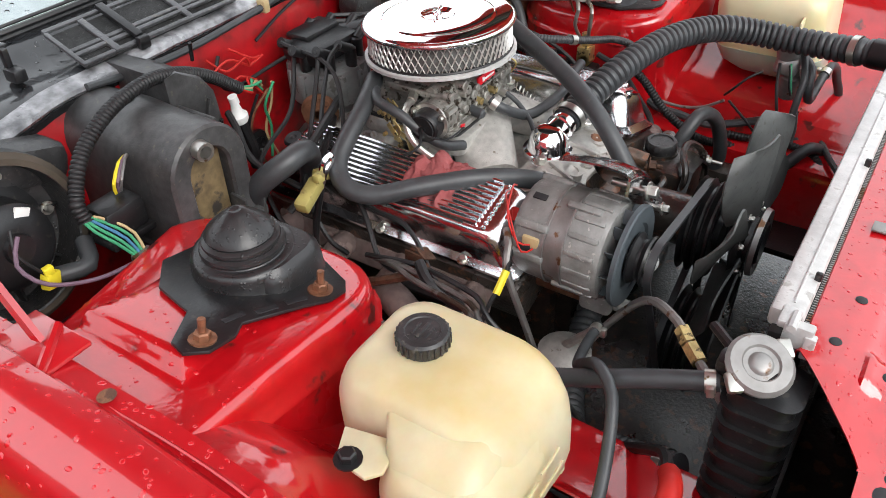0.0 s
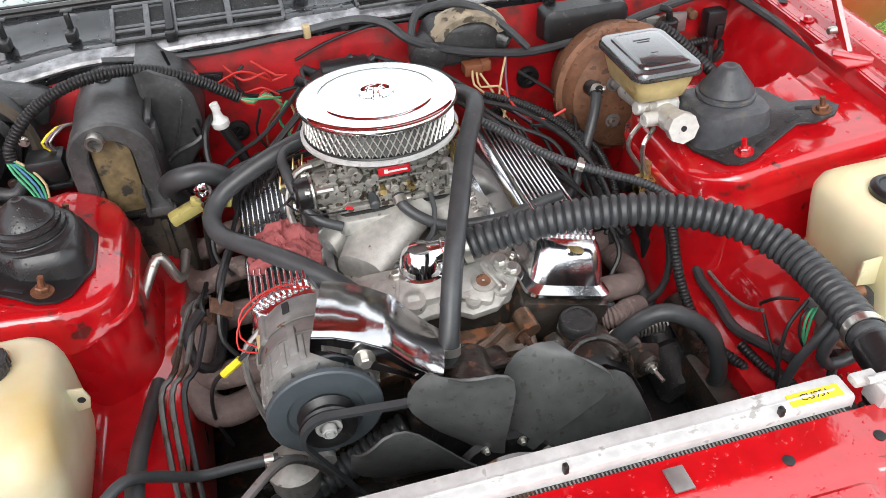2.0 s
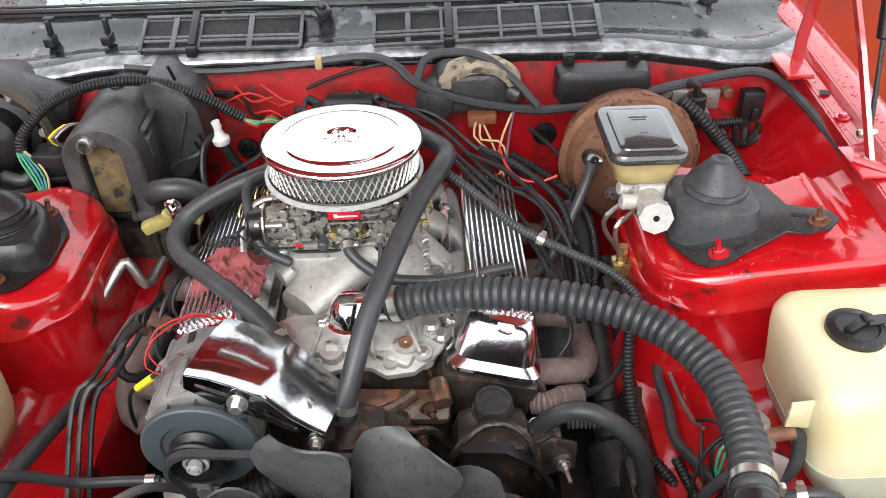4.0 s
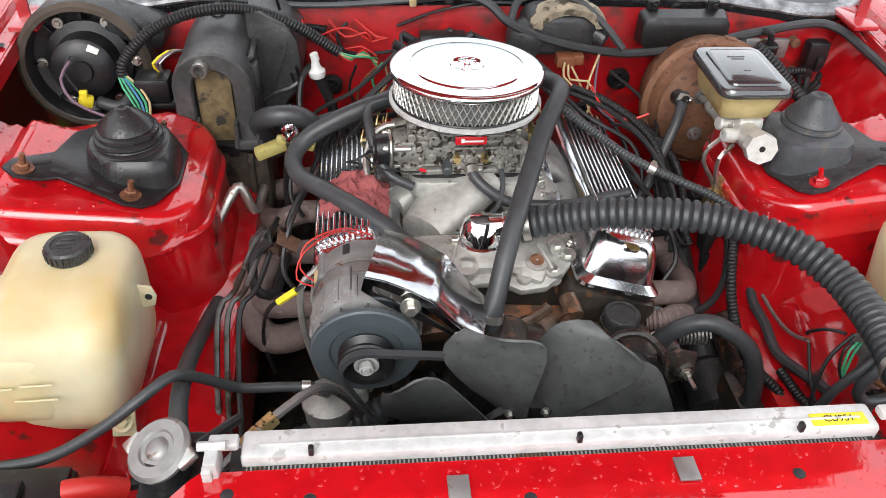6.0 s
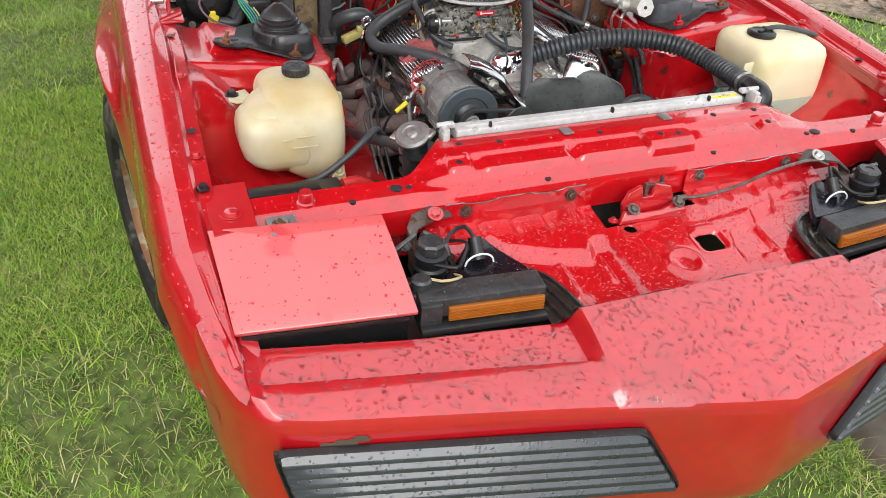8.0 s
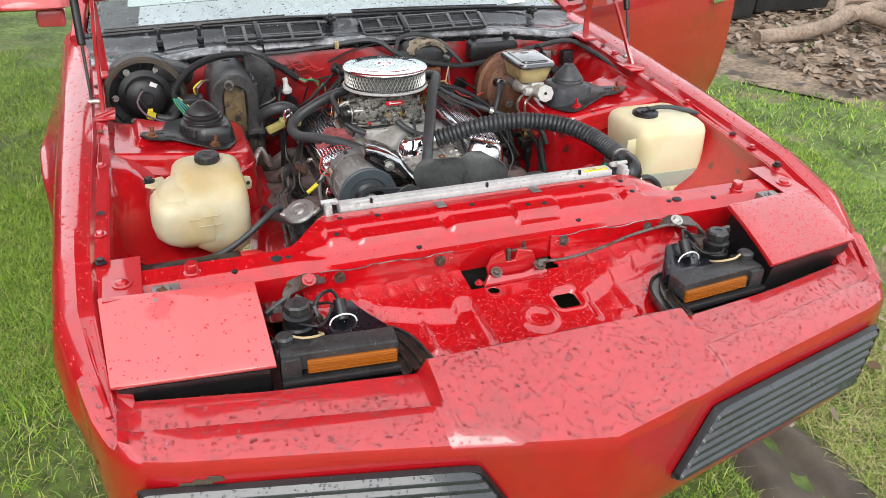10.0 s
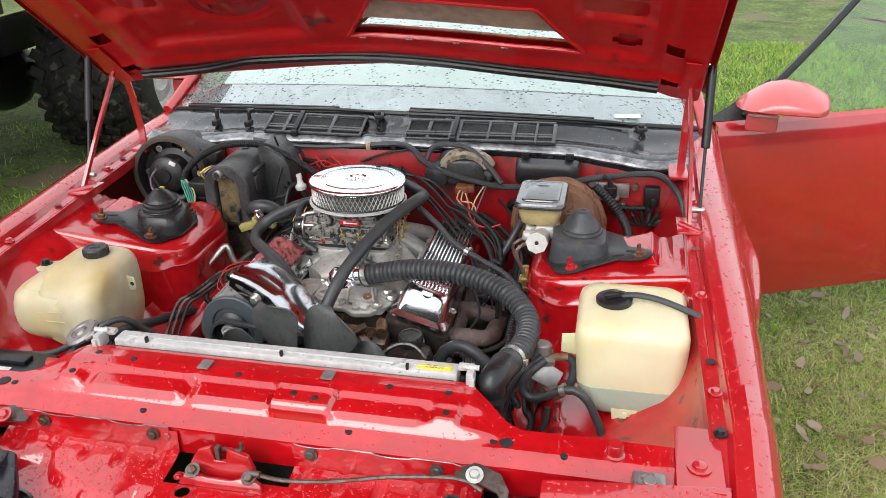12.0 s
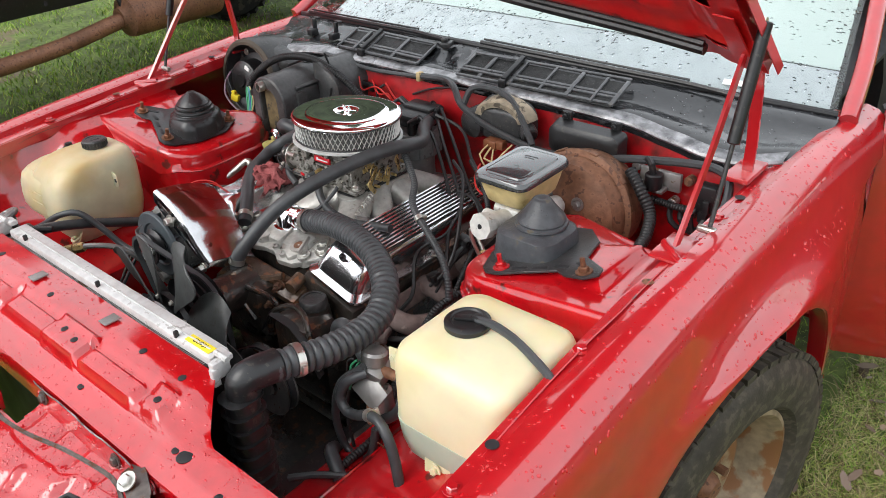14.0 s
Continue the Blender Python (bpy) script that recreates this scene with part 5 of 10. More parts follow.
# holes, clips and screws along the fender flanges
for s in (-1, 1):
    for k, y in enumerate((-0.72, -0.54, -0.14, 0.18)):
        x, z = lerp(y, INNER) - 0.021, lerp(y, CREST) - 0.0185
        if k == 0:
            part("flange_clip", put(box((s * x, y, z + 0.003), (0.02, 0.016, 0.006), 0.002, (0, 0, 15)), rod((s * x, y, z), (s * x, y, z + 0.012), 0.007, 8)), BLACK, fenders[0 if s < 0 else 1], "black plastic push clip")
        else:
            part("flange_hole", lathe([(0.0085, 0.0008), (0.0095, 0.0016), (0.0065, 0.0014), (0, 0.001)], pose(s * x, y, z + 0.0005), 12), DARK if k % 2 else RUST, fenders[0 if s < 0 else 1])
    part("flange_seal", tube([(s * (lerp(y, INNER) - 0.034), y, lerp(y, CREST) - 0.036 + 0.004 * math.sin(y * 30)) for y in np.linspace(-0.75, 0.3, 22)], 0.004, 6, 0.03), BLACK, fenders[0 if s < 0 else 1], "perished black sealing strip")

# black drip channels where the lamp trays meet the splash pan and the nose
for s in (-1, 1):
    path = spline([(0.4, -0.946, 0.695), (0.345, -0.946, 0.694), (0.3, -0.955, 0.693), (0.268, -0.985, 0.69), (0.252, -1.03, 0.688), (0.244, -1.085, 0.688)], 0.012)
    rows = []
    for k, p in enumerate(path):
        way = (path[min(k + 1, len(path) - 1)] - path[max(k - 1, 0)]).normalized()
        off = Vector((-way.y, way.x, 0))
        rows.append([(s * q.x, q.y, q.z) for q in (p + off * d + Vector((0, 0, h)) for d, h in ((0, -0.004), (0.001, 0.006), (0.006, 0.007), (0.008, 0.001), (0.022, 0.0), (0.024, 0.006), (0.029, 0.006), (0.031, 0.0), (0.044, -0.001), (0.046, 0.005), (0.05, 0.005), (0.052, -0.003), (0.066, -0.006)))])
    part("drip_channel", sheet(rows, 0.002), TRAY, car, "muddy wet black drip tray with raised ribs beside the lamp")
    # folded top flange of the splash pan, its edge chipped to bare metal
    top = [(s * x, -0.8225, 0.757 - 0.005 * max(0, math.sin(x * 46 + s)) ** 0.5) for x in np.linspace(0.115, 0.4, 60)]
    flange = part("pan_flange", sheet([top, [(x, y - 0.0005, z - 0.012) for x, y, z in top], [(x, -0.824, 0.718) for x, y, z in top]], 0.0015), RED_PRESS, car, "scalloped red flange of the splash pan")
    part("flange_edge", tube(top, 0.0011, 5, 0.006), LIP, flange, "paint chipped off along the flange edge")
    for x in (0.145, 0.36):
        part("flange_bolt", screw((s * x, -0.825, 0.74), (0, -1, 0.15), 0.0075), IRON_WORN, flange)
part("nose_seal", tube([(x, -1.094, 0.699 + 0.003 * math.sin(x * 40)) for x in np.linspace(-0.27, 0.27, 20)], 0.006, 8, 0.02), BLACK, car, "perished black seal behind the nose")
for s in (-1, 1):
    for k, (x, y, z, r) in enumerate(((0.44, -0.88, 0.73, 25), (0.5, -0.9, 0.745, -20), (0.52, -0.95, 0.7, 10), (0.425, -0.915, 0.715, 60))):
        part("motor_linkage", put(box((s * x, y, z), (0.05, 0.008, 0.018), 0.002, (20, r, s * r)), screw((s * x, y - 0.004, z), (0, -1, 0.3), 0.006)), PIPE_DARK, car, "grimy headlight linkage arm")
    part("motor_wire", tube([(s * 0.47, -0.96, 0.74), (s * 0.44, -0.985, 0.745), (s * 0.42, -0.96, 0.735), (s * 0.4, -0.93, 0.75), (s * 0.42, -0.89, 0.73)], 0.003, 6), WIRE, car)
    part("motor_wire", tube([(s * 0.5, -0.985, 0.74), (s * 0.47, -1.0, 0.735), (s * 0.43, -0.985, 0.725), (s * 0.45, -0.93, 0.7)], 0.0025, 6), WIRE_TAN, car)


# ---- engine ----
engine = thing("engine", (0, -0.05, 0.32), "oily black V8 engine block with chromed rocker covers", "engine")
part("block", put(box((0, -0.06, 0.46), (0.3, 0.46, 0.26), 0.03), box((0, -0.05, 0.62), (0.22, 0.44, 0.12), 0.02)), BLOCK, engine)
part("oil_pan", box((0, -0.03, 0.29), (0.24, 0.46, 0.12), 0.04), BLOCK, engine)
part("bell_housing", rod((0, 0.17, 0.5), (0, 0.34, 0.48), 0.19, 24, 0.15), CAST, engine)
part("front_cover", box((0, -0.295, 0.53), (0.26, 0.05, 0.24), 0.02), BLOCK, engine)

COVER_TILT = 17
HEADER_BEND = [(-0.335, -0.1, 0.618), (-0.352, -0.138, 0.617), (-0.366, -0.18, 0.603), (-0.368, -0.222, 0.58), (-0.345, -0.245, 0.565), (-0.305, -0.235, 0.557), (-0.26, -0.2, 0.555)]


def cover_frame(s):
    return pose(s * 0.196 - 0.004, -0.045, 0.676, 0, s * COVER_TILT, 0)


for s in (-1, 1):
    m = cover_frame(s)
    head = box((0, 0, -0.05), (0.15, 0.49, 0.085), 0.012)
    head.transform(m)
    part("cylinder_head", head, BLOCK, engine)
    rings = []
    for w, l, z, r in ((0.142, 0.482, 0.0, 0.02), (0.142, 0.482, 0.006, 0.02), (0.134, 0.472, 0.009, 0.02), (0.122, 0.456, 0.014, 0.022), (0.118, 0.445, 0.03, 0.024), (0.108, 0.425, 0.052, 0.026), (0.1, 0.41, 0.062, 0.026), (0.085, 0.39, 0.068, 0.024)):
        rings.append([m @ Vector((x, y, z)) for x, y in round_outline(w, l, r, 6)])
    cover = part("rocker_cover", loft(rings), CHROME_WET, engine, "wet chromed rocker cover with cast ribs")
    bed = box((0, 0.022, 0.068), (0.088, 0.34, 0.003), 0.001)
    bed.transform(m)
    part("fin_bed", bed, FIN_BED, cover, "dark floor between the fins")
    for k in range(10):
        x = -0.0405 + 0.009 * k
        rib = box((x, 0.01, 0.0725), (0.0046, 0.36, 0.009), 0.0016)
        rib.transform(m)
        part("cover_rib", rib, CHROME_WET, cover)
        part("fin_cup", lathe([(0.0038, 0), (0.0038, 0.0015), (0.0026, 0.003), (0.0015, 0.001), (0, 0.0005)], m @ pose(x, -0.18, 0.068), 8), CHROME_WET, cover)
    part("breather_grommet", lathe([(0.016, 0), (0.018, 0.004), (0.014, 0.008), (0.006, 0.008), (0, 0.003)], m @ pose(0, 0.205, 0.064), 16), BLACK, cover)
    part("filler_plug", lathe([(0.012, 0), (0.013, 0.004), (0, 0.004)], m @ pose(0, -0.205, 0.062), 16), CHROME, cover)
    for k in range(3):
        for x in (-0.066, 0.066):
            part("cover_bolt", screw(m @ Vector((x, -0.15 + 0.15 * k, 0.007)), m.to_3x3() @ Vector((0, 0, 1)), 0.006), ZINC, cover)
    # tubular exhaust header: one pipe from each port, falling back to a collector
    man = part("exhaust_flange", box((s * 0.268, -0.035, 0.605), (0.01, 0.42, 0.04), 0.004, (0, s * -20, 0)), EXHAUST, engine, "rusty header flange")
    for k, y in enumerate((-0.215, -0.085, 0.03, 0.14)):
        part("header_tube", tube([(s * 0.255, y, 0.608), (s * 0.3, y - 0.004, 0.612), (s * (0.345 - 0.012 * (s > 0)), y + 0.005, 0.605 - 0.008 * k), (s * (0.385 - 0.035 * (s > 0)), y + 0.05, 0.592 - 0.012 * k), (s * (0.39 - 0.04 * (s > 0)), y + 0.12, 0.575 - 0.015 * k), (s * 0.37, 0.24 + 0.01 * k, 0.5 - 0.02 * k), (s * 0.34, 0.3, 0.36)], 0.021, 14), EXHAUST, man, "burnt mauve-brown header tube")
part("header_pipe", tube(HEADER_BEND, 0.024, 14), EXHAUST, engine, "burnt brown header bend under the alternator")
part("heat_collar", put(rod((0.29, -0.275, 0.612), (0.325, -0.262, 0.602), 0.019, 16, bevel=0.003), tube([(0.29, -0.275, 0.612), (0.27, -0.285, 0.615), (0.25, -0.28, 0.61)], 0.017, 12, 0.012, 0.005, 0.2)), EXHAUST, engine)
part("collar_spring", tube([(0.3 + 0.0009 * k, -0.29 + 0.015 * math.cos(k * 0.9), 0.585 + 0.015 * math.sin(k * 0.9)) for k in range(60)], 0.0022, 4, 0.02), STEEL, engine)


# intake manifold: a cast valley cover with round-topped runners
def intake_height(x, y):
    a = abs(x)
    z = 0.69 - 0.2 * max(0, a - 0.06) - 0.1 * max(0, -0.19 - y)
    return z + 0.0012 * noise.noise((x * 60, y * 60, 0))


rows = [[(x, y, intake_height(x, y)) for x in np.linspace(-0.135, 0.13, 40)] for y in np.linspace(-0.235, 0.2, 60)]
intake = part("intake_manifold", sheet(rows, 0.004), CAST, engine, "grey cast aluminium intake manifold")


def runner(a, b, w0, w1, drop):
    """A cast passage with a rounded back, running from the carburettor pad down to a port."""
    rings = []
    a, b = Vector(a), Vector(b)
    side = (b - a).cross(Vector((0, 0, 1))).normalized()
    for f in np.linspace(0, 1, 9):
        c = a.lerp(b, f) + Vector((0, 0, -drop * f * f))
        w = (w0 + (w1 - w0) * f) / 2
        rings.append([c + side * w * math.copysign(abs(math.cos(t)) ** 0.7, math.cos(t)) + Vector((0, 0, 0.03 * math.copysign(abs(math.sin(t)) ** 0.8, math.sin(t)))) for t in np.linspace(0, 2 * math.pi, 20, endpoint=False)])
    return loft(rings)


for a, b, w0, w1, drop in (((-0.012, -0.06, 0.742), (-0.098, -0.15, 0.7), 0.125, 0.085, 0.008), ((0.05, -0.06, 0.735), (0.12, -0.19, 0.69), 0.075, 0.055, 0.01), ((-0.06, -0.01, 0.735), (-0.14, -0.07, 0.69), 0.06, 0.05, 0.01),
                           ((0.05, 0.0, 0.735), (0.135, -0.06, 0.69), 0.06, 0.05, 0.01), ((-0.05, 0.05, 0.735), (-0.135, 0.07, 0.69), 0.06, 0.05, 0.01), ((0.05, 0.05, 0.735), (0.135, 0.06, 0.69), 0.06, 0.05, 0.01),
                           ((-0.04, 0.08, 0.735), (-0.12, 0.18, 0.69), 0.06, 0.05, 0.01), ((0.04, 0.08, 0.735), (0.12, 0.18, 0.69), 0.06, 0.05, 0.01)):
    part("runner", runner(a, b, w0, w1, drop), CAST, intake)
part("carburetor_pad", plate(round_outline(0.19, 0.2, 0.02), 0.03, pose(-0.022, 0.0, 0.727), 0.005), CAST, intake)
flange = [(-0.135, -0.005), (-0.13, 0.045), (-0.1, 0.06), (0.09, 0.06), (0.118, 0.035), (0.125, 0.0), (0.108, -0.022), (0.08, -0.045), (0.04, -0.05), (0.015, -0.035), (-0.02, -0.035), (-0.05, -0.044), (-0.09, -0.036)]
tilt = pose(0.0, -0.24, 0.69, 14, 0, 0)
cross = part("water_crossover", put(put(plate(flange, 0.016, tilt, 0.005), box((-0.005, 0.01, 0.016), (0.18, 0.055, 0.028), 0.012), tilt), box((0.055, -0.008, 0.015), (0.06, 0.05, 0.022), 0.009, (0, 0, -25)), tilt), CAST, intake, "rough cast water crossover with bosses")
for x, y, r, h in ((-0.038, -0.012, 0.017, 0.03), (0.068, -0.004, 0.019, 0.03), (0.046, -0.03, 0.011, 0.024), (0.092, -0.016, 0.014, 0.022), (0.006, -0.02, 0.009, 0.02), (-0.085, 0.0, 0.015, 0.026), (-0.06, -0.028, 0.01, 0.02), (0.105, 0.02, 0.012, 0.022)):
    part("casting_boss", lathe([(r * 1.25, 0), (r * 1.05, h * 0.6), (r, h), (r * 0.55, h), (r * 0.5, h - 0.003), (0, h - 0.003)], tilt @ pose(x, y, 0), 16), CAST, cross)
for x in (-0.06, 0.02, 0.08):
    web = box((x, 0.0, 0.026), (0.006, 0.05, 0.02), 0.0025, (0, 0, 250 * x))
    web.transform(tilt)
    part("casting_web", web, CAST, cross)
part("core_plug", lathe([(0.011, 0), (0.011, 0.004), (0.004, 0.005), (0, 0.003)], tilt @ pose(0.068, -0.004, 0.026), 16), RUST, cross, "rust-red threaded plug")
for x, y in ((-0.115, 0.03), (0.118, 0.012), (0.092, -0.016), (-0.11, -0.012), (0.105, 0.03)):
    part("manifold_bolt", screw(tilt @ Vector((x, y, 0.018)), (0, -0.2, 1), 0.009), ZINC, intake)
for x, y, z in ((0.115, -0.1, 0.715), (-0.125, 0.08, 0.715)):
    part("manifold_fitting", put(rod((x, y, z - 0.03), (x, y, z + 0.012), 0.012, 6), rod((x, y, z + 0.01), (x - 0.01, y - 0.02, z + 0.02), 0.007, 8)), STEEL, intake, "dull steel vacuum fitting")

# chromed thermostat housing
th = part("thermostat_housing", lathe([(0, 0.04), (0.018, 0.038), (0.028, 0.028), (0.032, 0.012), (0.034, 0.004), (0.04, 0.003), (0.04, -0.004), (0, -0.004)], pose(-0.012, -0.2, 0.722), 28), CHROME, engine, "bright chromed thermostat housing")
part("housing_neck", lathe([(0.021, 0), (0.021, 0.02), (0.024, 0.022), (0.024, 0.028), (0.021, 0.03), (0.021, 0.06), (0, 0.06)], facing((0.0, -0.2, 0.742), (1, -0.1, 0.12)), 24), CHROME, th)
part("housing_flange", plate(round_outline(0.105, 0.04, 0.018), 0.007, pose(-0.012, -0.2, 0.716, 0, 0, 15), 0.002), CHROME, th)
for dx in (-0.042, 0.042):
    part("housing_bolt", screw((-0.012 + dx, -0.2 + dx * 0.26, 0.723), (0, 0, 1), 0.008, 0.009), ZINC, th)

# water pump and front drive
part("water_pump", put(put(box((0.0, -0.35, 0.6), (0.16, 0.07, 0.14), 0.03), rod((0.008, -0.34, 0.65), (0.008, -0.46, 0.655), 0.04, 20)), rod((-0.014, -0.352, 0.62), (-0.014, -0.352, 0.685), 0.022, 16)), BLOCK, engine, "rust-stained black water pump")
part("rusty_casting", put(put(box((0.03, -0.305, 0.645), (0.2, 0.05, 0.028), 0.012, (25, 4, 0)), rod((0.118, -0.325, 0.668), (0.112, -0.29, 0.675), 0.014, 12)), put(box((-0.09, -0.305, 0.635), (0.06, 0.04, 0.04), 0.014, (20, -12, 0)), tube([(0.01, -0.335, 0.655), (0.05, -0.325, 0.665), (0.08, -0.31, 0.675)], 0.009, 8))), BLOCK_RUST, engine, "rust-stained iron casting behind the pump")
part("pump_rib", put(tube([(0.02, -0.37, 0.665), (0.06, -0.375, 0.672), (0.1, -0.36, 0.655), (0.125, -0.35, 0.61)], 0.006, 8), tube([(-0.02, -0.38, 0.66), (0.03, -0.385, 0.64), (0.06, -0.38, 0.6)], 0.007, 8)), BLOCK, engine)
for at_, way in (((0.098, -0.335, 0.675), (0.35, -1, -0.1)), ((0.085, -0.35, 0.635), (0.3, -1, 0.2)), ((-0.03, -0.345, 0.655), (0, -1, 0.3))):
    part("pump_bolt", put(screw(at_, way, 0.0085, 0.012), rod(at_, Vector(at_) + Vector(way).normalized() * 0.024, 0.0045, 8)), BOLT_RUST, engine)


def pulley(at, r, width, grooves, label, parent=engine, mat=BLACK):
    prof = [(0, -0.004), (r * 0.35, -0.004), (r * 0.4, 0.004), (r * 0.75, 0.006), (r - 0.004, 0)]
    step = width / grooves
    for k in range(grooves):
        prof += [(r, k * step), (r - 0.012, k * step + step * 0.35), (r - 0.012, k * step + step * 0.6), (r, k * step + step * 0.95)]
    prof += [(r - 0.008, width), (0, width)]
    return part("pulley", lathe(prof, facing(at, (0, 1, 0)), 40), mat, parent, label)


pulley((0.008, -0.49, 0.655), 0.075, 0.045, 3, "black grooved water pump pulley")
pulley((0.005, -0.5, 0.42), 0.09, 0.05, 3, "black grooved crank pulley")
pulley((0.175, -0.46, 0.545), 0.075, 0.024, 1, "scuffed steel power steering pulley", mat=STEEL)
FAN = Vector((0.008, -0.525, 0.655))
fan = part("cooling_fan", lathe([(0, -0.03), (0.03, -0.03), (0.034, -0.026), (0.036, -0.008), (0.062, -0.006), (0.064, 0.004), (0.05, 0.008), (0, 0.008)], facing(FAN, (0, 1, 0)), 28), BLACK, engine, "black cooling fan at rest")
part("fan_clutch_ring", lathe([(0.04, -0.01), (0.052, -0.012), (0.054, -0.004), (0.042, 0)], facing(FAN - Vector((0, 0.016, 0)), (0, 1, 0)), 28), STEEL, fan)
for k in range(8):
    a = 2 * math.pi * k / 8 + 0.42
    blade = []
    for r, w in ((0.05, 0.018), (0.07, 0.026), (0.1, 0.04), (0.13, 0.052), (0.155, 0.06), (0.172, 0.061), (0.182, 0.055), (0.188, 0.043), (0.191, 0.026)):
        lag = 0.9 * (r - 0.05)
        blade.append([(FAN.x + r * math.cos(a - lag + t * w / r), FAN.y + t * 0.018 + 0.006 * t * t, FAN.z + r * math.sin(a - lag + t * w / r)) for t in (-1, -0.6, -0.2, 0.2, 0.6, 1)])
    part("fan_blade", sheet(blade, 0.003), FAN_BLADE, fan)
    part("blade_rivet", screw((FAN.x + 0.058 * math.cos(a), FAN.y - 0.005, FAN.z + 0.058 * math.sin(a)), (0, -1, 0), 0.004), ZINC, fan)


def belt(circles, y, w=0.011, t=0.007):
    """A belt round pulleys, given as (x, z, r), by its outer hull."""
    pts = []
    for x, z, r in circles:
        pts += [(x + r * math.cos(a), z + r * math.sin(a)) for a in np.linspace(0, 2 * math.pi, 60, endpoint=False)]
    pts = sorted(set(pts))

    def half(seq):
        h = []
        for p in seq:
            while len(h) > 1 and (h[-1][0] - h[-2][0]) * (p[1] - h[-2][1]) - (h[-1][1] - h[-2][1]) * (p[0] - h[-2][0]) <= 0:
                h.pop()
            h.append(p)
        return h[:-1]

    hull = half(pts) + half(pts[::-1])
    cx, cz = np.mean(hull, 0)
    inner = []
    for x, z in hull:
        d = math.hypot(x - cx, z - cz)
        inner.append((x - (x - cx) / d * t, z - (z - cz) / d * t))
    return sheet([[(x, y, z) for x, z in hull], [(x, y + w, z) for x, z in hull], [(x, y + w, z) for x, z in inner], [(x, y, z) for x, z in inner], [(x, y, z) for x, z in hull]], close=True)


part("drive_belt", belt(((-0.19, 0.712, 0.036), (0.008, 0.655, 0.073), (0.005, 0.42, 0.088)), -0.462), RUBBER, engine, "black rubber fan belt")
part("steering_belt", belt(((0.175, 0.545, 0.072), (0.005, 0.42, 0.088)), -0.45), RUBBER, engine, "black rubber power steering belt")

# power steering pump
ps = part("power_steering_pump", put(put(box((0.185, -0.35, 0.59), (0.11, 0.09, 0.12), 0.025), rod((0.188, -0.325, 0.62), (0.188, -0.325, 0.655), 0.034, 20, 0.03)), rod((0.18, -0.35, 0.56), (0.18, -0.46, 0.545), 0.03, 16)), BLOCK, engine, "black power steering pump")
part("pump_ear", put(put(box((0.262, -0.335, 0.585), (0.05, 0.05, 0.07), 0.014), rod((0.275, -0.35, 0.6), (0.282, -0.385, 0.6), 0.019, 16, bevel=0.004)), plate([(-0.03, -0.025), (0.03, -0.02), (0.034, 0.02), (0.0, 0.034), (-0.03, 0.022)], 0.006, pose(0.27, -0.37, 0.6, 70, 0, 8), 0.002)), BLOCK, ps)
part("pump_stud", put(put(rod((0.28, -0.37, 0.603), (0.288, -0.413, 0.598), 0.0034, 10), screw((0.282, -0.386, 0.601), (0.2, -1, -0.1), 0.0068, 0.007)), rod((0.281, -0.383, 0.601), (0.282, -0.387, 0.601), 0.0105, 16)), ZINC, ps, "greasy steel stud and nut")
part("pump_rib", tube([(0.115, -0.385, 0.6), (0.135, -0.39, 0.65), (0.17, -0.37, 0.672), (0.21, -0.37, 0.67), (0.24, -0.385, 0.64), (0.25, -0.39, 0.58)], 0.006, 8), BLOCK, ps)
part("pump_cap", lathe([(0.026, 0), (0.028, 0.004), (0.028, 0.018), (0.025, 0.022), (0.02, 0.022), (0.02, 0.02), (0, 0.02)], pose(0.188, -0.325, 0.652), 24), GREYBLACK, ps, "ribbed black filler cap")
part("pump_bracket", sheet([[(x, -0.4, z), (x, -0.385, z + 0.004)] for x, z in ((0.1, 0.6), (0.14, 0.655), (0.2, 0.65), (0.24, 0.62), (0.27, 0.56))], 0.004), BLACK, ps)

# distributor and coil cap at the rear
dist = thing("distributor", (-0.03, 0.235, 0.7), "grey-black distributor cap with plug leads behind the air cleaner", "distributor")
capm_ = pose(-0.045, 0.225, 0.735)
cap_body = part("distributor_cap", lathe([(0.07, 0), (0.073, 0.006), (0.071, 0.055), (0.068, 0.062), (0.05, 0.066), (0, 0.066)], capm_, 32), DIST_GREY, dist, "grey ribbed distributor cap")
for k in range(12):
    rib = box((0.0725, 0, 0.03), (0.006, 0.012, 0.056), 0.002)
    rib.transform(capm_ @ pose(0, 0, 0, 0, 0, 30 * k))
    part("cap_rib", rib, DIST_GREY, cap_body)
part("coil_cover", put(box((-0.045, 0.235, 0.822), (0.12, 0.085, 0.035), 0.012), box((-0.035, 0.26, 0.842), (0.09, 0.05, 0.012), 0.005)), BLACK, dist, "black coil cover")
part("distributor_body", rod((-0.045, 0.225, 0.65), (-0.045, 0.225, 0.737), 0.055, 20), ALT_GREY, dist)
part("vacuum_advance", lathe([(0.006, 0), (0.03, 0.01), (0.034, 0.02), (0.03, 0.03), (0.008, 0.034)], facing((-0.1, 0.2, 0.735), (-1, -0.5, 0)), 20), RUST, dist)
